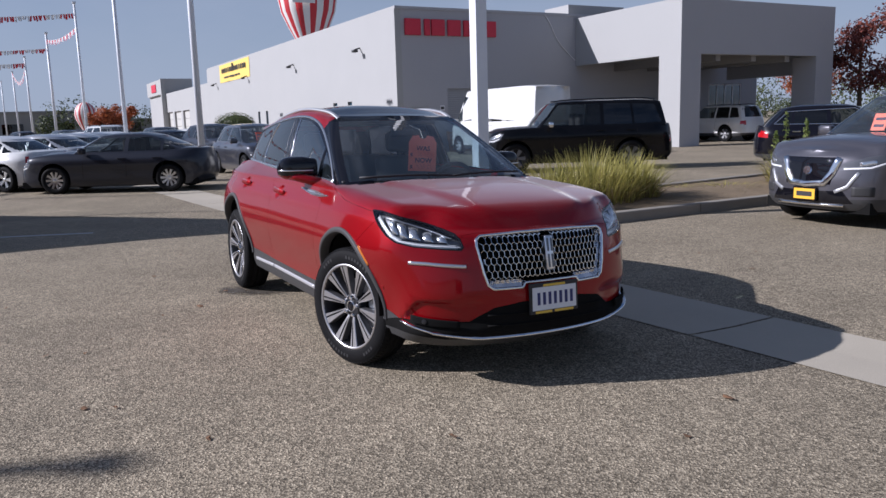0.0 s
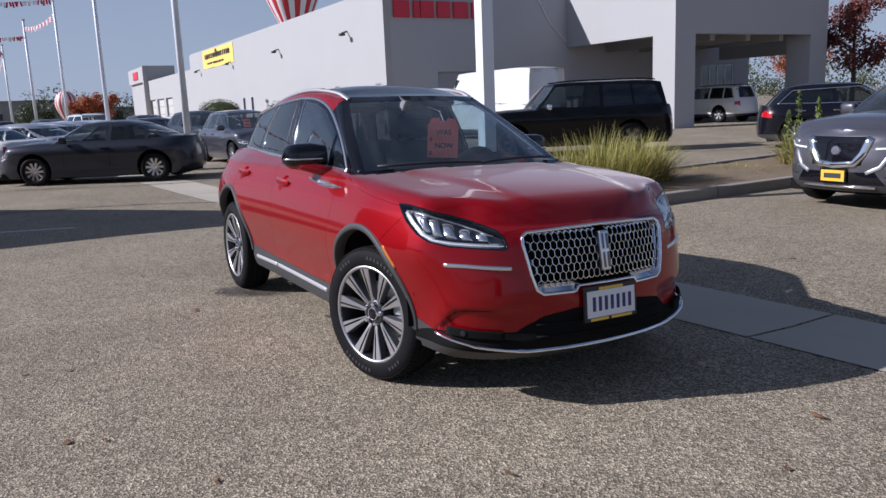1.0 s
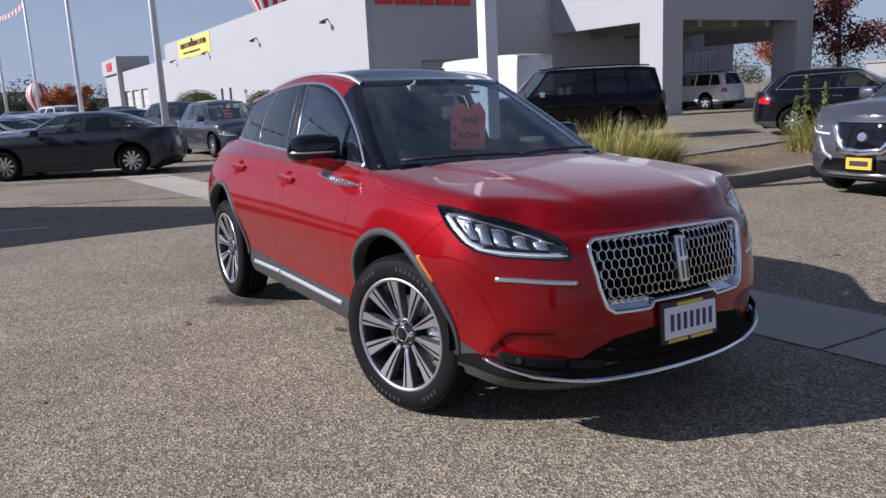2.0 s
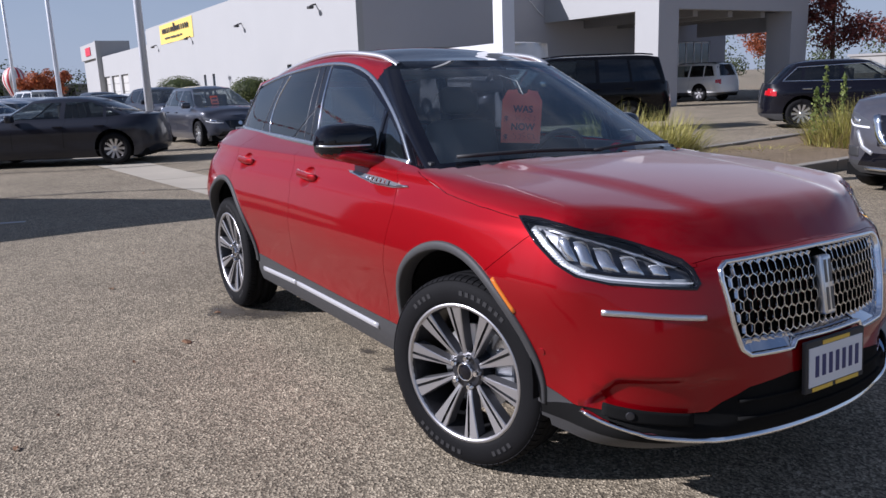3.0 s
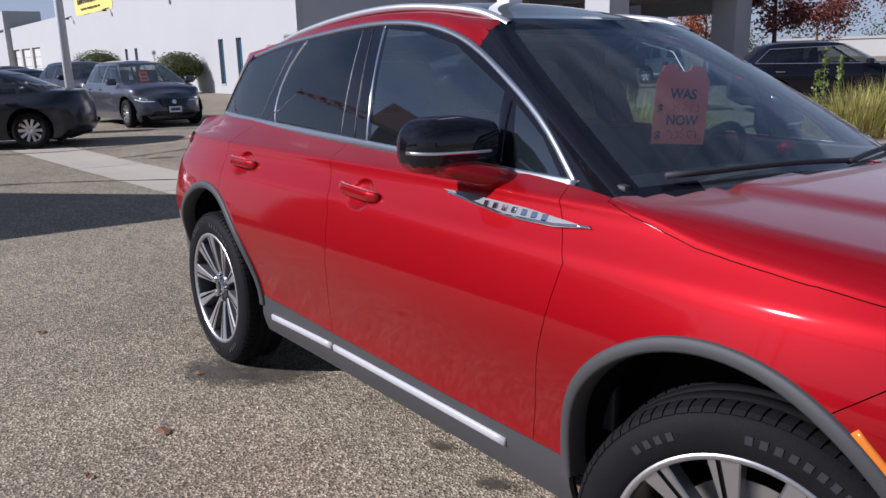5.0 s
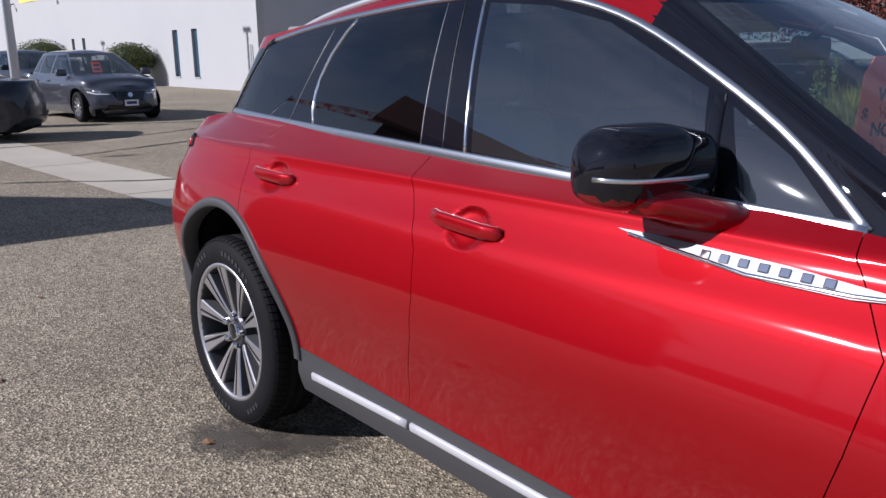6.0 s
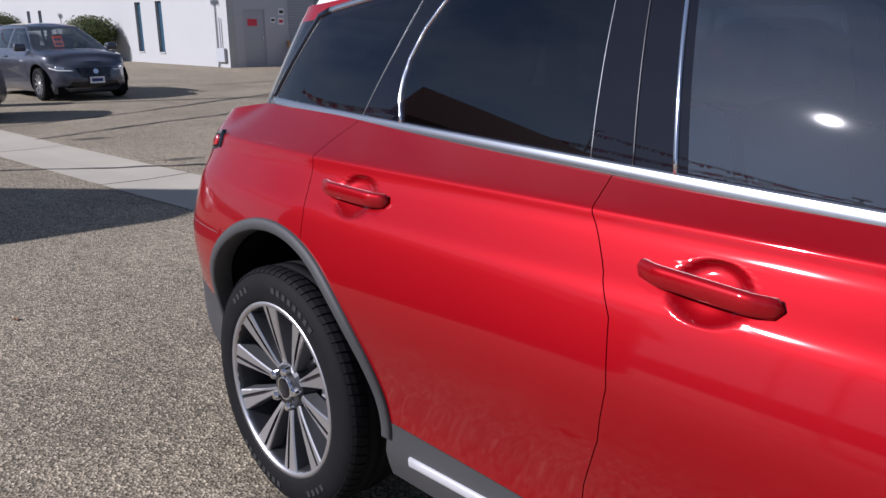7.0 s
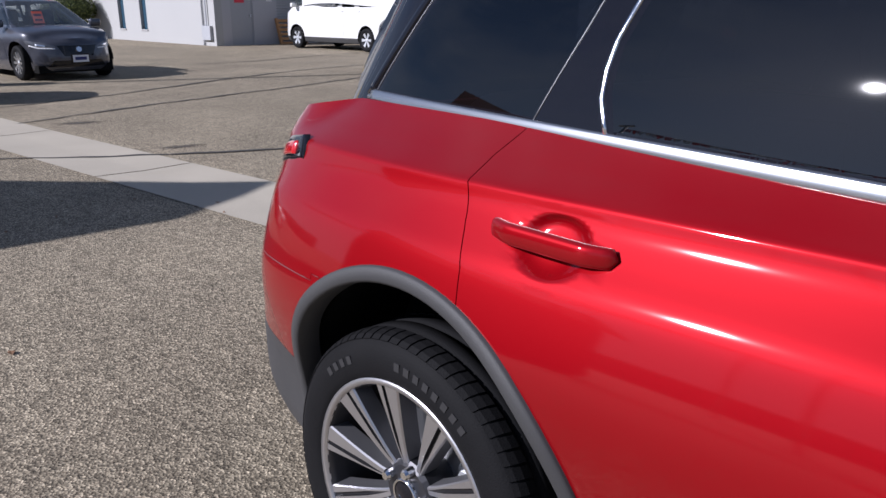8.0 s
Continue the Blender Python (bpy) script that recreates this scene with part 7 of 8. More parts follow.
# ---- the parked cars of this lot ----
parked_car("car", SEDAN, GREY_DARK, at(-14.82, -0.33, 242), "dark grey sedan with pale spoked alloy wheels, parked across the aisle", spokes=10, rim=SATIN, tail=(0.80, 0.92, 0.16))
parked_car("car", HATCH, GREY_LEAF, at(-18.15, 3.85, 3), "grey-blue hatchback with black grille and price card in its windscreen", spokes=10, rim=SATIN, plate=PLATE_WHITE, tag=True, face="small_v")
parked_car("car", BIGSUV, BLACK_CAR, at(-11.7, 10.8, 245), "large black SUV with chrome mirrors and tinted windows", rails="black", rear_dark=True, spokes=6, rim=ALLOY_MID, mirror_mat=CHROME, tail=(0.62, 0.97, 0.17))
parked_car("car", CROSS, GREY_MID, at(-0.62, 8.35, -91), "gunmetal crossover with chrome V nose and a yellow dealer plate", rear_dark=True, spokes=5, cladding=True, plate=DEALER_YELLOW, tag=True, face="v", rails="silver")
parked_car("car", SMALLX, NAVY_BLACK, at(-7.0, 16.2, 40), "black compact crossover with grey arches and alloy wheels", rear_dark=True, spokes=10, cladding=True, rim=SATIN, chrome_dlo=True)
parked_car("car", CROSS, NAVY_BLACK, at(-5.4, 22.6, 48), "dark SUV with silver roof rails beyond the black crossover", rear_dark=True, spokes=5, rim=SATIN, rails="silver", chrome_dlo=True)
parked_car("car", TRAIL, WHITE_CAR, at(-23.0, 29.0, 182), "white off-road SUV parked under the portico", rear_dark=True, spokes=6, cladding=True, rails="black")
parked_car("van", VAN, WHITE_CAR, at(-21.6, 15.0, 181), "tall white delivery van parked beside the grey wall", "van", van=True, cladding=True, spokes=6, rim=STEEL, detail=True)
parked_car("car", SMALLX, GREY_DARK, at(-24.0, 4.0, 10), "dark grey crossover in the row behind the hatchback", rear_dark=True, rim=SATIN, spokes=5, plate=PLATE_WHITE)
parked_car("car", SEDAN, NAVY_BLACK, at(-27.5, 2.6, 205), "dark sedan parked in the far row", spokes=5, rim=SATIN)
parked_car("car", CROSS, WHITE_CAR, at(-33.0, 1.2, 15), "white SUV in the far row of parked cars", rear_dark=True, rails="black", spokes=5)
base_row = parked_car("car", SEDAN, WHITE_CAR, at(-17.9, -3.25, 222), "white sedan in the row of parked cars", group="far row", spokes=5, rim=SATIN, plate=PLATE_WHITE)
row_silver = parked_car("car", SEDAN, SILVER_CAR, at(-20.6, -2.1, 222), "silver sedan in the row of parked cars", group="far row", spokes=5, rim=SATIN)
for k in range(2, 14):
    copy_thing(base_row if k % 3 else row_silver, at(-17.9 - 2.7 * k, -3.25 + 1.15 * k - 0.07 * k * k, 222 + (k * 37) % 7 - 3))
for k, (src, x, y) in enumerate(((row_silver, -24.0, -5.6), (base_row, -28.9, -4.2), (row_silver, -33.8, -5.6), (base_row, -39.0, -4.4), (row_silver, -45.0, -5.0), (base_row, -42.0, 6.0), (row_silver, -30.5, 6.2))):
    copy_thing(src, at(x, y, 222 + (k * 37) % 9 - 4))
far_dark = parked_car("car", HATCH, GREY_DARK, at(-38.0, 4.2, 8), "dark grey hatchback in the far row", group="far row", spokes=5)
for x, y, h in ((-50.0, 0.2, 12), (-62.0, 1.5, 8), (-68, -2.5, 200), (-60, 8.2, 8)):
    copy_thing(far_dark, at(x, y, h))

# ---- light and flag poles ----
def mast(x, y, h, r, label, group, foot=False, cap=3.2):
    t = thing("flag_pole", Matrix.Translation((x, y, 0)), label, "pole", group)
    bm = bmesh.new()
    add_tube(bm, [(0, 0, 0), (0, 0, h * .5), (0, 0, h)], r, 14, 0.72)
    part("pole", bm, PALE_POLE, t, smooth=True)
    if foot:
        part("footing", lathe([(0, 0.82), (0.28, 0.82), (0.30, 0.78), (0.32, 0)], 20, "z"), KERB, t, "round concrete footing")
    part("base_plate", box(-r * 2, -r * 2, 0.02, r * 2, r * 2, 0.05), STEEL, t)
    part("pole_cap", box(-r * cap, -r, h, r * cap, r, h + .08), STEEL, t)
    return t


POLES = [(-16.35, 1.85), (-32.0, 1.7), (-49.1, 1.3), (-66.2, 0.2), (-89.3, -1.2), (-112.3, -2.5), (-134.3, -4.2)]
for k, (x, y) in enumerate(POLES):
    mast(x, y, 9.3, 0.095 if k < 3 else 0.12, "tall galvanised steel pole in the car lot", "lot poles", foot=(k == 0))
# square pale post in the planter
post = thing("lamp_post", Matrix.Translation((-3.75, 3.2, 0.0)), "pale square lamp post at the end of the planter", "lamp post")
part("pole", box(-0.09, -0.09, 0.0, 0.09, 0.09, 7.5, 0.012), PALE_POLE, post)
part("base_plate", box(-0.17, -0.17, 0.0, 0.17, 0.17, 0.03), STEEL, post)

PENNANT_RED = material("red_streamer", (0.55, 0.02, 0.03), 0.5, 0, 0.1)
PENNANT_WHITE = material("white_streamer", (0.75, 0.75, 0.75), 0.5, 0, 0.05)


def pennants(a, b, sag, seed, step=0.42):
    rnd = random.Random(seed)
    t = thing("pennant_string", Matrix.Identity(4), "string of red and white streamers between poles", "pennants", "pennant strings")
    a, b = Vector(a), Vector(b)
    n = int((b - a).length / step)
    pts = [a.lerp(b, k / n) - Vector((0, 0, sag * 4 * (k / n) * (1 - k / n))) for k in range(n + 1)]
    bm = bmesh.new()
    add_tube(bm, pts, 0.008, 5)
    part("cord", bm, WHITE, t)
    for colour, mt in ((0, PENNANT_RED), (1, PENNANT_WHITE)):
        bm = bmesh.new()
        for k in range(n):
            if (k // 2) % 2 != colour:
                continue
            d = (pts[k + 1] - pts[k])
            for j in range(3):
                p = pts[k] + d * (j / 3)
                q = p + d * 0.26
                dr = Vector((rnd.uniform(-.08, .08), rnd.uniform(-.08, .08), -rnd.uniform(.5, .9) * step))
                bm.faces.new([bm.verts.new(v) for v in (p, q, q + dr * rnd.uniform(.8, 1.1), p + dr)])
        o = part("streamer_run", bm, mt, t)
        o["kind"] = "stuff"
    return t


H = 9.3
pennants((-66.2, 0.2, H - .5), (-49.1, 1.3, 7.9), 0.3, 1)
pennants((-49.1, 1.3, H - .6), (-49.1, -22, H - .4), 0.7, 2)
pennants((-66.2, 0.2, H - 1.2), (-66.2, -25, H - 1.0), 0.6, 3)
pennants((-89.3, -1.2, H - .6), (-89.3, -28, H - .6), 0.6, 4, 0.6)
pennants((-112.3, -2.5, H), (-89.3, -1.2, H - .6), 1.6, 5, 0.6)
for x, y in ((-31, -10), (-8, -24), (-14, -26), (2, -27), (-16, -19), (12, -24)):
    mast(x, y, 9.3, 0.095, "tall galvanised steel pole in the car lot", "lot poles")
pennants((-31, -10, 9.2), (-8, -24, 9.0), 1.3, 7, 0.34)
pennants((-31, -10, 9.2), (-14, -26, 9.0), 1.3, 8, 0.34)
pennants((-31, -10, 9.2), (2, -27, 9.0), 1.5, 9, 0.34)
pennants((-16, -19, 9.1), (12, -24, 9.0), 1.5, 10, 0.34)
mast(-4.2, -16.85, 9.25, 0.095, "tall galvanised steel pole in the car lot", "lot poles", cap=1.1)

# ---- planter island ----
kerb = new("kerb")
tagged(kerb, "low worn concrete kerb round a planter island", "kerb", kind="structure")


def kerb_run(pts, h=0.15, w=0.16):
    for (x0, y0), (x1, y1) in zip(pts, pts[1:]):
        d = Vector((x1 - x0, y1 - y0, 0))
        n = max(1, round(d.length / 1.6))
        for k in range(n):
            a = Vector((x0, y0, 0)) + d * (k / n)
            L = d.length / n
            ang = math.atan2(d.y, d.x)
            bm = box(0.006, -w / 2, -0.05, L - 0.006, w / 2, h, 0.02)
            bm.transform(Matrix.Translation(a) @ Matrix.Rotation(ang, 4, 'Z'))
            part("kerb_stone", bm, KERB, kerb)


kerb_run([(-2.75, 3.1), (-2.5, 4.4), (-2.58, 8.0), (-2.75, 14.0), (-2.9, 22)])
kerb_run([(-4.6, 3.1), (-4.95, 5.0), (-5.2, 8.0), (-5.65, 12.0), (-6.1, 18.0), (-6.3, 22)])
kerb_run([(-2.75, 3.1), (-3.2, 2.75), (-4.15, 2.75), (-4.6, 3.1)])
bm = bmesh.new()
rnd = random.Random(8)
rows = []
for k in range(48):
    y = 2.85 + k * 0.4
    lo, hi = -2.62 - 0.012 * max(y - 4, 0), -5.0 - 0.068 * max(y - 5, 0) + (0.3 if y < 4 else 0)
    rows.append([bm.verts.new((lo + (hi - lo) * j / 8, y, 0.10 + 0.05 * math.sin(math.pi * j / 8) + rnd.uniform(-.015, .02))) for j in range(9)])
for a, b in zip(rows, rows[1:]):
    for j in range(8):
        bm.faces.new((a[j], b[j], b[j + 1], a[j + 1]))
bmesh.ops.recalc_face_normals(bm, faces=bm.faces)
tagged(link_bm("planter_soil", bm, SOIL, smooth=True), "dry brown mulch and soil in the planter", "soil", kind="structure")


def leaf_material(name, lo, hi, thin=0.35):
    m = bpy.data.materials.new(name)
    m.use_nodes = True
    nt = m.node_tree
    b = nt.nodes["Principled BSDF"]
    b.inputs["Roughness"].default_value = 0.6
    g = nt.nodes.new("ShaderNodeNewGeometry")
    r = nt.nodes.new("ShaderNodeValToRGB")
    r.color_ramp.elements[0].color, r.color_ramp.elements[1].color = (*lo, 1), (*hi, 1)
    nt.links.new(g.outputs["Random Per Island"], r.inputs[0])
    nt.links.new(r.outputs[0], b.inputs["Base Color"])
    tr = nt.nodes.new("ShaderNodeBsdfTranslucent")
    nt.links.new(r.outputs[0], tr.inputs[0])
    mx = nt.nodes.new("ShaderNodeMixShader")
    mx.inputs[0].default_value = thin
    nt.links.new(b.outputs[0], mx.inputs[1])
    nt.links.new(tr.outputs[0], mx.inputs[2])
    nt.links.new(mx.outputs[0], nt.nodes["Material Output"].inputs[0])
    return m


GRASS = leaf_material("ornamental_grass", (0.15, 0.16, 0.035), (0.62, 0.54, 0.16))
GRASS_DRY = leaf_material("dry_grass", (0.22, 0.15, 0.07), (0.48, 0.38, 0.20))
LEAF_GREEN = leaf_material("shrub_leaves", (0.035, 0.055, 0.014), (0.13, 0.15, 0.035))
LEAF_MAROON = leaf_material("maroon_leaves", (0.10, 0.025, 0.025), (0.30, 0.09, 0.06))
LEAF_ORANGE = leaf_material("orange_leaves", (0.22, 0.05, 0.02), (0.45, 0.14, 0.05))
LEAF_WEED = leaf_material("weed_leaves", (0.10, 0.15, 0.03), (0.26, 0.30, 0.08))
BARK = material("bark", (0.12, 0.085, 0.06), 0.95, 0, 0.35, 8, 60, 0.01, 40)


def blade(bm, p, d, length, w, bend, segs=4):
    side = Vector((-d.y, d.x, 0))
    side = side.normalized() if side.length > 1e-4 else Vector((1, 0, 0))
    prev = None
    for k in range(segs + 1):
        t = k / segs
        c = p + Vector((d.x, d.y, 0)) * (bend * t * t) + Vector((0, 0, length * (t - 0.28 * bend * t * t)))
        ww = w * (1 - t) ** 0.7
        if k == segs:
            row = [bm.verts.new(c)]
        else:
            row = [bm.verts.new(c - side * ww), bm.verts.new(c + side * ww)]
        if prev:
            bm.faces.new((prev[0], prev[1], row[1], row[0]) if len(row) == 2 else (prev[0], prev[1], row[0]))
        prev = row


def grass_clump(x, y, rx, ry, h, n, seed, dry=0.25):
    rnd = random.Random(seed)
    t = thing("ornamental_grass", Matrix.Translation((x, y, 0.1)), "yellow-green ornamental grass clump in the planter", "grass", "grass clumps", "stuff")
    for mt, share, hh, nm in ((GRASS, 1 - dry, h, "blades"), (GRASS_DRY, dry, h * 0.62, "dry_blades")):
        bm = bmesh.new()
        for k in range(int(n * share)):
            a, q = rnd.uniform(0, 6.283), math.sqrt(rnd.random())
            px, py = rx * q * math.cos(a), ry * q * math.sin(a)
            b = a + rnd.uniform(-.9, .9)
            d = Vector((math.cos(b), math.sin(b), 0))
            blade(bm, Vector((px, py, 0)), d, hh * rnd.uniform(.55, 1.12) * (1 - .25 * q * q), rnd.uniform(.005, .011), rnd.uniform(.12, .6) * (.4 + q))
        o = part(nm, bm, mt, t)
        o["kind"] = "stuff"


grass_clump(-3.9, 5.3, 0.65, 0.9, 0.98, 1500, 1)
grass_clump(-3.95, 6.2, 0.45, 0.45, 0.85, 800, 2)
grass_clump(-3.7, 4.4, 0.5, 0.5, 0.8, 600, 7)
grass_clump(-3.6, 10.3, 0.7, 0.9, 0.85, 1500, 3, 0.35)
grass_clump(-3.7, 11.9, 0.7, 0.8, 0.95, 1300, 4, 0.3)
grass_clump(-4.1, 8.6, 0.5, 0.6, 0.14, 350, 5, 0.7)
grass_clump(-4.6, 7.9, 0.5, 0.9, 0.10, 300, 6, 0.8)


def leaf_quads(bm, centre, radius, n, size, rnd, squash=(1, 1, 1), shell=0.55):
    for _ in range(n):
        v = Vector((rnd.gauss(0, 1), rnd.gauss(0, 1), rnd.gauss(0, 1))).normalized()
        r = radius * (shell + (1 - shell) * rnd.random() ** 0.6)
        c = Vector(centre) + Vector((v.x * squash[0], v.y * squash[1], v.z * squash[2])) * r
        nrm = (v + Vector((rnd.uniform(-.9, .9), rnd.uniform(-.9, .9), rnd.uniform(-.5, 1)))).normalized()
        q = nrm.to_track_quat('Z', 'Y').to_matrix()
        s = size * rnd.uniform(.6, 1.3)
        a = rnd.uniform(0, 3.14)
        e1, e2 = q @ Vector((math.cos(a), math.sin(a), 0)), q @ Vector((-math.sin(a), math.cos(a), 0))
        bm.faces.new([bm.verts.new(c + p) for p in (-e1 * s, e2 * s * .5, e1 * s, -e2 * s * .5)])


def tree(x, y, h, crown, leaf, seed, label, n=2600, size=0.09, trunk=0.14, low=0.35):
    rnd = random.Random(seed)
    t = thing("tree", Matrix.Translation((x, y, 0)), label, "tree")
    bm = bmesh.new()
    add_tube(bm, [(0, 0, 0), (0.05, 0.03, h * .3), (-.04, .06, h * .62), (0, 0, h * .85)], trunk, 9, 0.35)
    tips = []
    for k in range(13):
        z0 = h * rnd.uniform(low - .05, .75)
        a = rnd.uniform(0, 6.283)
        L = crown * rnd.uniform(.55, 1.0) * (1.15 - .6 * abs(z0 / h - .5))
        tip = Vector((math.cos(a) * L, math.sin(a) * L, z0 + L * rnd.uniform(.4, .9)))
        add_tube(bm, [(0, 0, z0), tip * .5 + Vector((0, 0, z0 * .5 + .1)), tip], trunk * .35, 6, .3)
        tips += [tip, tip * .6 + Vector((0, 0, z0 * .4))]
    part("trunk", bm, BARK, t, "brown branching trunk", True)
    bm = bmesh.new()
    tips.append(Vector((0, 0, h * .88)))
    for p in tips:
        leaf_quads(bm, p, crown * rnd.uniform(.28, .46), n // len(tips), size, rnd, (1, 1, .85), 0.15)
    o = part("crown", bm, leaf, t, "loose crown of small leaves")
    return t


tree(-19.5, 35.4, 6.2, 2.3, LEAF_MAROON, 11, "maroon-leaved tree beside the portico", 5200, 0.10)
tree(-14.5, 40.5, 6.4, 3.0, LEAF_MAROON, 12, "reddish autumn tree beyond the lot", 5200, 0.11)
tree(-8.5, 42.0, 6.0, 3.0, LEAF_MAROON, 14, "reddish autumn tree beyond the lot", 4200, 0.11)
tree(-36.0, 54.0, 5.0, 2.6, LEAF_ORANGE, 13, "orange autumn tree seen through the portico", 2600, 0.12)
tree(-30.0, 60.0, 5.0, 3.0, LEAF_MAROON, 15, "reddish tree behind the dealership", 2600, 0.14)
tree(-104.0, 7.0, 3.6, 2.2, LEAF_ORANGE, 16, "orange autumn tree at the end of the lot", 3600, 0.2)
tree(-110.0, 9.6, 3.6, 2.2, LEAF_ORANGE, 17, "orange autumn tree at the end of the lot", 3000, 0.2)


def shrub(x, y, r, z, seed, label):
    rnd = random.Random(seed)
    t = thing("shrub", Matrix.Translation((x, y, 0)), label, "shrub", "clipped shrubs")
    bm = bmesh.new()
    for k in range(4):
        a = k * 1.57
        add_tube(bm, [(0.06 * math.cos(a), 0.06 * math.sin(a), 0), (0.3 * r * math.cos(a), 0.3 * r * math.sin(a), z)], 0.04, 6, .6)
    part("stem", bm, BARK, t)
    bm = bmesh.new()
    leaf_quads(bm, (0, 0, z), r, 3400, 0.05, rnd, (1, 1, .72), 0.82)
    for k in range(9):
        a = rnd.uniform(0, 6.28)
        leaf_quads(bm, (r * .55 * math.cos(a), r * .55 * math.sin(a), z + rnd.uniform(-.2, .3) * r), r * .5, 160, 0.05, rnd, (1, 1, .8), .7)
    core = bmesh.ops.create_icosphere(bm, subdivisions=2, radius=r * .84)
    for v in core["verts"]:
        v.co = Vector((v.co.x, v.co.y, v.co.z * .7 + z))
    part("foliage", bm, LEAF_GREEN, t, "dense clipped green foliage")


shrub(-37.1, 11.5, 1.12, 1.25, 21, "round clipped green shrub against the white wall")
shrub(-51.9, 11.5, 1.5, 1.42, 22, "broad clipped green shrub against the white wall")
# weeds in the planter
for k, (x, y, h) in enumerate(((-4.0, 9.9, 1.35), (-4.1, 10.6, 1.2), (-3.9, 9.5, 1.0))):
    rnd = random.Random(40 + k)
    w = thing("weed", Matrix.Translation((x, y, 0.1)), "tall leafy green weed in the planter", "weed", "weeds")
    bm = bmesh.new()
    add_tube(bm, [(0, 0, 0), (.05, .03, h * .5), (.02, .08, h)], 0.008, 5, .4)
    part("stalk", bm, LEAF_WEED, w)
    bm = bmesh.new()
    for j in range(60):
        z = h * rnd.uniform(.3, 1)
        leaf_quads(bm, (.04, .05, z), .14 * (1.2 - z / h), 2, 0.035, rnd, (1, 1, .5), .5)
    part("leaves", bm, LEAF_WEED, w)

# ---- striped balloons ----
STRIPE_RED = material("red_balloon_cloth", (0.55, 0.03, 0.04), 0.5, 0, 0.08)
STRIPE_WHITE = material("white_balloon_cloth", (0.78, 0.77, 0.74), 0.5, 0, 0.05)


def balloon(x, y, z, s, label):
    t = thing("balloon", Matrix.Translation((x, y, z)), label, "balloon")
    prof = [(0.28, 0), (0.45, .45), (0.8, 1.2), (1.25, 2.1), (1.65, 3.0), (1.8, 3.8), (1.7, 4.6), (1.3, 5.4), (.7, 5.9), (0.0, 6.05)]
    n = 24
    for k in range(n):
        bm = bmesh.new()
        rows = []
        for r, h in prof:
            rows.append([bm.verts.new((r * s * (1 + .03 * math.sin(math.pi * q)) * math.cos(2 * math.pi * (k + q) / n), r * s * (1 + .03 * math.sin(math.pi * q)) * math.sin(2 * math.pi * (k + q) / n), h * s)) for q in (0, .5, 1)])
        for a, b in zip(rows, rows[1:]):
            for j in range(2):
                bm.faces.new((a[j], a[j + 1], b[j + 1], b[j]))
        part("gore", bm, STRIPE_RED if k % 2 else STRIPE_WHITE, t, smooth=True)
    return t


big = balloon(-51.6, 17.4, 6.1, 1.18, "large red and white striped advertising balloon on the roof")
part("card", box(2.1, -1.9, 3.95, 2.2, -0.2, 5.0), STRIPE_WHITE, big, "white card with red capitals")
word("NOW!", 0.6, Matrix.Translation((2.21, -1.05, 4.2)) @ Matrix.Rotation(radians(90), 4, 'Z') @ Matrix.Rotation(radians(90), 4, 'X'), RED_SIGN, big)
balloon(-116, 6.0, 0.7, 0.78, "red and white striped balloon at the far end of the lot")

# ---- pallet, drain pipe and box at the wall ----
pal = thing("pallet", Matrix.Translation((-25.9, 15.0, 0)) @ Matrix.Rotation(radians(-18), 4, 'Y'), "wooden pallet leaning beside the roller shutter", "pallet")
for k in range(6):
    part("board", box(0, 0, k * .17, .02, 1.2, k * .17 + .1), WOOD, pal)
for k in range(3):
    part("bearer", box(-.09, k * .55, 0, 0, k * .55 + .1, 1.0), WOOD, pal)
bx = thing("meter_box", Matrix.Translation((-26.9, YW - 0.12, 0.2)), "grey meter box on the corner of the white wall", "meter box")
part("housing", box(-.3, 0, 0, .3, .12, .5, .01), DOOR_GREY, bx)
part("pipe", add_tube(bmesh.new(), [(0, .05, .5), (0, .05, 1.6)], .03), STEEL, bx)

# ---- far side of the street ----
FAR_WALL = material("far_wall", (0.34, 0.33, 0.31), 0.9, 0, 0.1, .3, 5)
FAR_TREE = leaf_material("far_foliage", (0.03, 0.045, 0.018), (0.10, 0.12, 0.04), .2)
for k, (x, y, w, d, h) in enumerate(((-175, -8, 20, 36, 5), (-190, 30, 20, 26, 3.4), (-170, -60, 20, 50, 6), (-10, 150, 50, 20, 2.6), (-60, 150, 40, 20, 3), (60, 140, 40, 20, 3), (70, -60, 20, 70, 6), (-40, -95, 90, 16, 6))):
    t = thing("far_building", Matrix.Translation((x, y, 0)), "low pale commercial building beyond the lot", "building", "far buildings")
    part("wall", box(-w / 2, -d / 2, 0, w / 2, d / 2, h), FAR_WALL, t)
    part("roof", box(-w / 2 - .3, -d / 2 - .3, h, w / 2 + .3, d / 2 + .3, h + .4), SOFFIT, t)
    for j in range(4):
        part("window", box(w / 2, -d / 2 + d * (j + .3) / 4, 1, w / 2 + .06, -d / 2 + d * (j + .7) / 4, 3), DARK_GLASS, t)
bm = bmesh.new()
rnd = random.Random(77)
for k in range(90):
    a = radians(rnd.uniform(95, 185) if k < 60 else rnd.uniform(50, 95))
    d = rnd.uniform(150, 260)
    r = rnd.uniform(2.0, 4.5)
    leaf_quads(bm, (d * math.cos(a), d * math.sin(a), r * 1.0), r * 1.2, 420, 0.32, rnd, (1, 1, 1.1), .3)
tagged(link_bm("far_trees", bm, FAR_TREE), "line of distant dark green trees", "trees", kind="stuff")

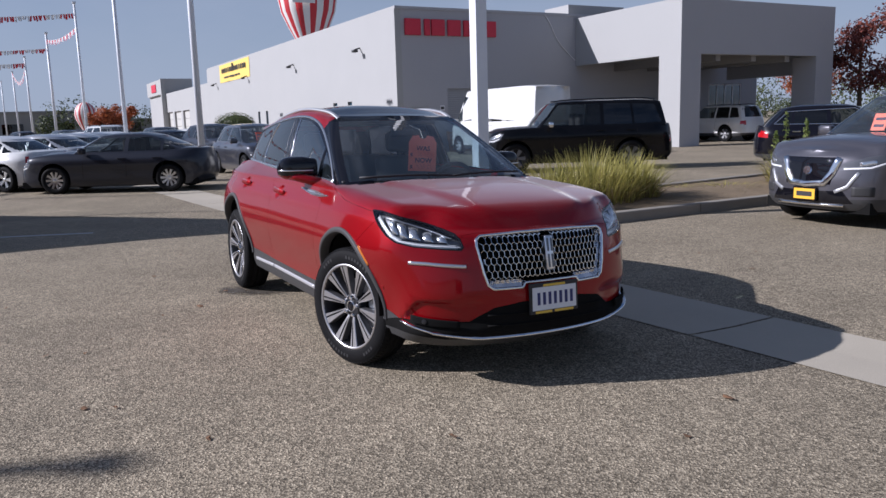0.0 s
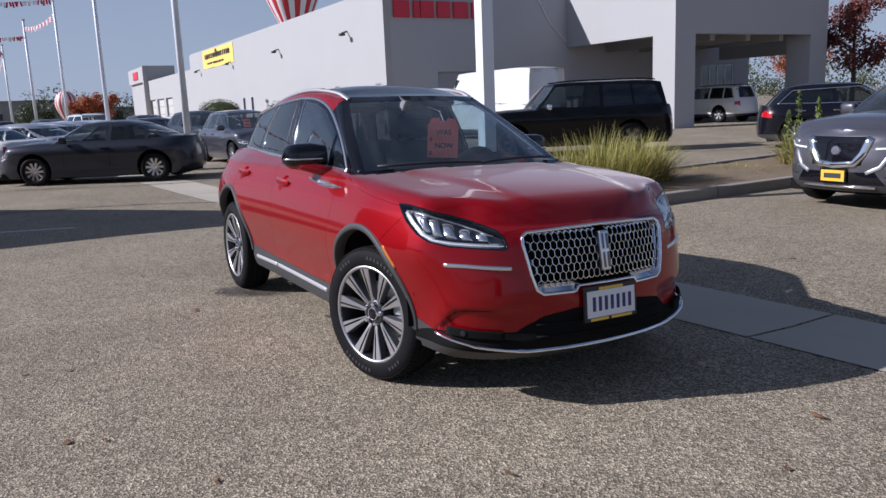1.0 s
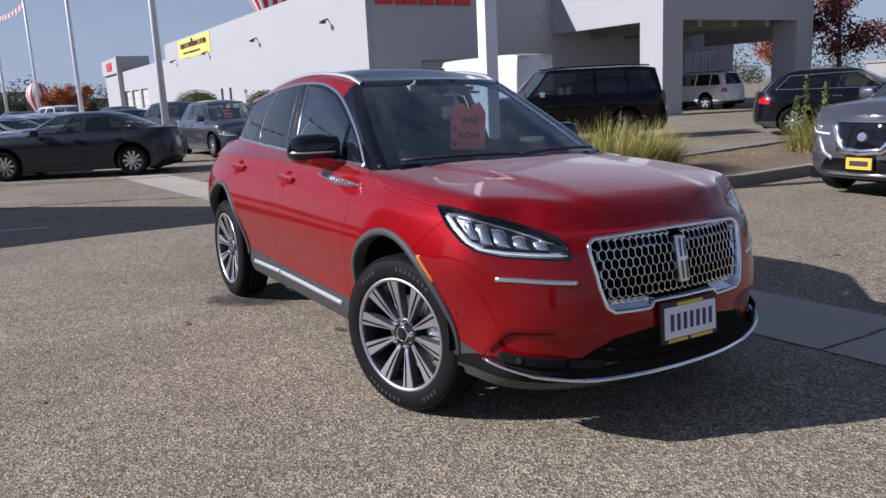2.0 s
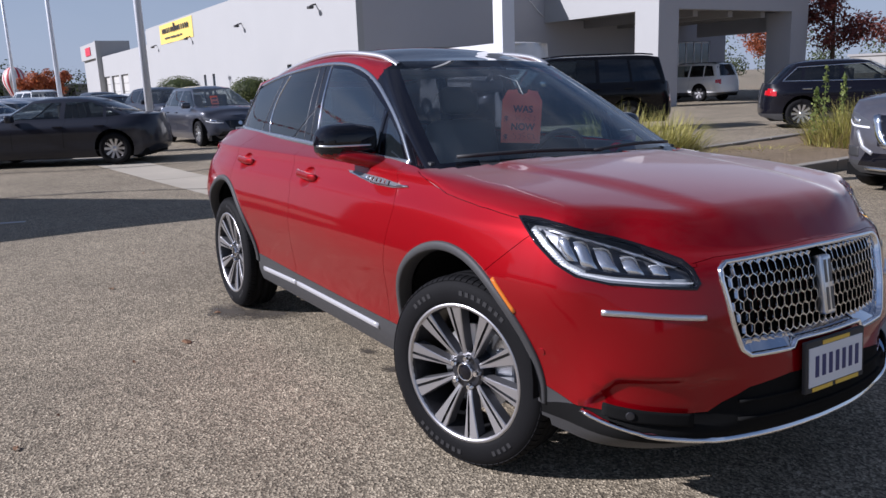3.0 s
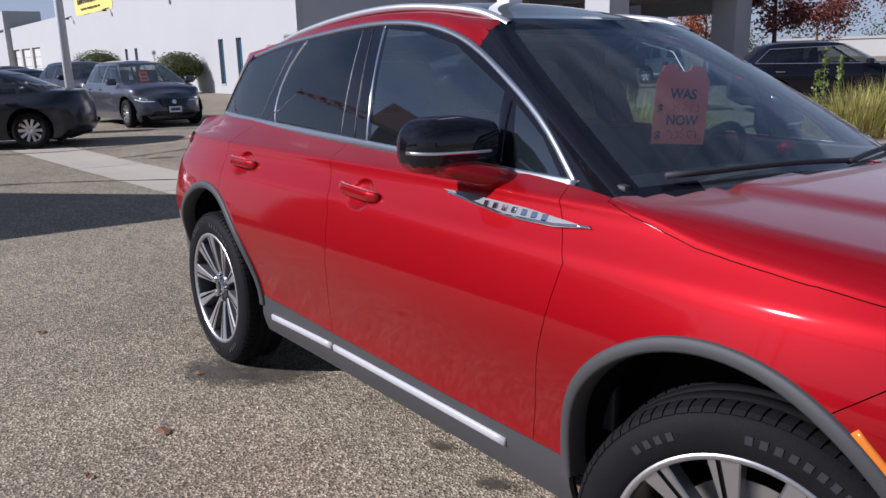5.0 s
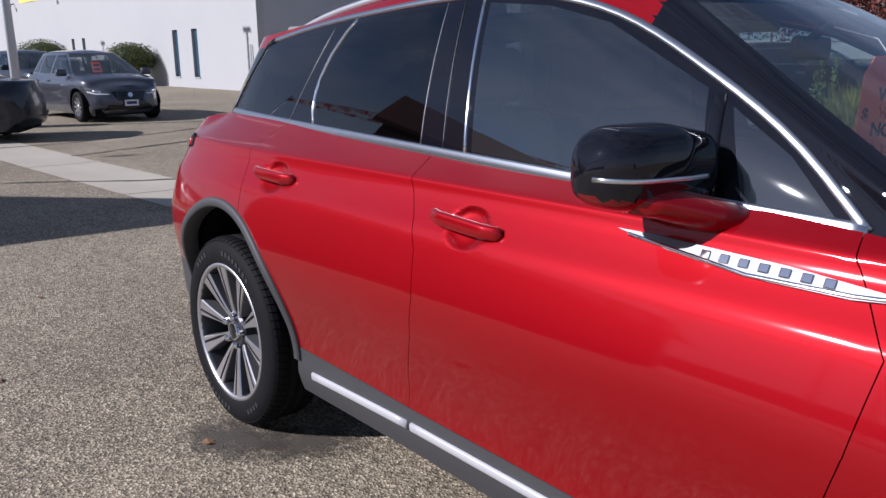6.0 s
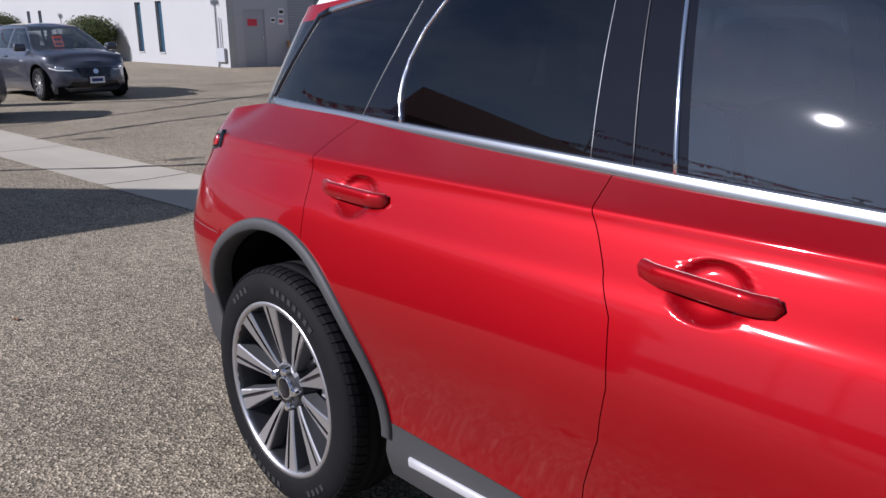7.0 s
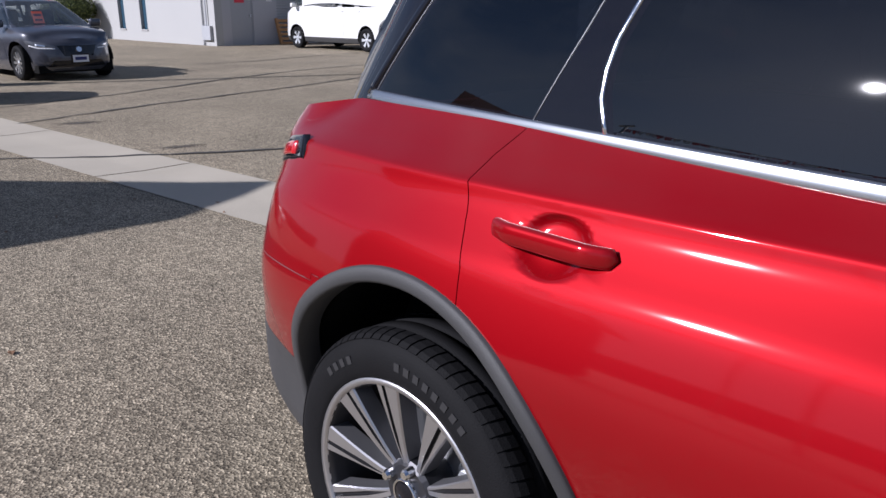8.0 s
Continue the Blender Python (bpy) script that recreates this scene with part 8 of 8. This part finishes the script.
# ---- red-roofed building beside the lot, which throws the long shadow ----
pav = thing("pavilion", Matrix.Identity(4), "small sales building with a dark red gabled roof", "building")
ROOF_RED = material("dark_red_roof", (0.16, 0.045, 0.038), 0.95, 0, 0.25, 2, 20, spec=0.1)
PAV_WALL = material("red_brown_boards", (0.13, 0.05, 0.042), 0.9, 0, 0.25, 2, 20, spec=0.1)
RIDGE, EAVE_E, EAVE_W = Vector((-8.85, -5.45, 4.4)), Vector((-7.34, -4.4, 3.0)), Vector((-12.5, -7.95, 3.0))
RUN = Vector((0, -11.0, 0))
for a, b in ((EAVE_E, RIDGE), (RIDGE, EAVE_W)):
    bm = bmesh.new()
    lo_ = [bm.verts.new(p) for p in (a, b, b + RUN, a + RUN)]
    hi_ = [bm.verts.new(p + Vector((0, 0, 0.12))) for p in (a, b, b + RUN, a + RUN)]
    bm.faces.new(lo_)
    bm.faces.new(hi_[::-1])
    for k in range(4):
        bm.faces.new((lo_[k], lo_[(k + 1) % 4], hi_[(k + 1) % 4], hi_[k]))
    bmesh.ops.recalc_face_normals(bm, faces=bm.faces)
    part("roof_slope", bm, ROOF_RED, pav, "dark red roof slope")
bm = bmesh.new()
IN_E, IN_W = EAVE_E + Vector((-0.35, -0.45, 0)), EAVE_W + Vector((0.35, -0.05, 0))
for off in (Vector((0, 0, 0)), RUN + Vector((0, 0.8, 0))):
    top_ = Vector((RIDGE.x, RIDGE.y - 0.25, 4.3))
    vs = [bm.verts.new(p + off) for p in (Vector((IN_E.x, IN_E.y, 0)), Vector((IN_E.x, IN_E.y, 2.95)), top_, Vector((IN_W.x, IN_W.y, 2.95)), Vector((IN_W.x, IN_W.y, 0)))]
    bm.faces.new(vs)
for p in (IN_E, IN_W):
    q = p + RUN + Vector((0, 0.8, 0))
    bm.faces.new([bm.verts.new(v) for v in ((p.x, p.y, 0), (p.x, p.y, 2.95), (q.x, q.y, 2.95), (q.x, q.y, 0))])
bmesh.ops.recalc_face_normals(bm, faces=bm.faces)
part("wall", bm, PAV_WALL, pav)

# ---- painted bay line ----
bm = bmesh.new()
rows = []
for k in range(12):
    q = k / 11
    X, Y = -7.05 + 0.56 * q, -3.3 + 1.55 * q
    rows.append([bm.verts.new((X + d * .94, Y - d * .34, ground_z(X, Y) + .005)) for d in (-.05, .05)])
for a, b in zip(rows, rows[1:]):
    bm.faces.new((a[0], a[1], b[1], b[0]))
tagged(link_bm("bay_line", bm, material("worn_white_line", (0.5, 0.5, 0.48), 0.8, 0, 0.35, 5, 60)), "worn white painted bay line", "road marking", kind="structure")

# ---- stains, litter ----
blot(-1.22, -0.96, 0.34, 0.2, 0.3)
blot(-1.02, -0.78, 0.3, 0.17, 0.8)
blot(0.02, -0.60, 0.10, 0.05, 0.2)
blot(0.35, -0.62, 0.12, 0.06, 0.5)
blot(-7.85, 1.86, 0.34, 0.12, 1.2)
blot(-10.3, 1.75, 0.4, 0.14, 1.1)
blot(-8.3, 0.84, 0.10, 0.05, 0.4)
DEAD_LEAF = material("dead_leaf", (0.19, 0.10, 0.05), 0.8, 0, 0.35)
spots = [(1.31, -2.39), (3.26, 0.03), (0.1, -2.55), (-0.77, -1.37), (-0.6, -1.69), (0.77, 3.44), (-3.6, -1.03), (2.7, -0.9), (2.1, -1.9), (-2.4, -1.5), (3.0, 0.6), (-1.25, -1.05)]
rnd = random.Random(9)
for k in range(46):
    spots.append((rnd.uniform(-6, 4.2), rnd.uniform(-3.5, 4.5)))
for k, (x, y) in enumerate(spots):
    if -2.3 < x < 2.3 and -0.95 < y < 0.95:
        continue
    bm = bmesh.new()
    s = rnd.uniform(.012, .026) if k < 12 else rnd.uniform(.006, .015)
    a = rnd.uniform(0, 6.28)
    ring = []
    for j in range(7):
        b = a + j * 6.283 / 7
        q = s * rnd.uniform(.6, 1.4)
        ring.append(bm.verts.new((x + q * 1.5 * math.cos(b), y + q * math.sin(b), ground_z(x, y) + 0.004 + rnd.uniform(0, .012))))
    c = bm.verts.new((x, y, ground_z(x, y) + .012))
    for j in range(7):
        bm.faces.new((c, ring[j], ring[(j + 1) % 7]))
    tagged(link_bm("dead_leaf", bm, DEAD_LEAF), "dry curled brown leaf on the asphalt", "leaf", "fallen leaves")
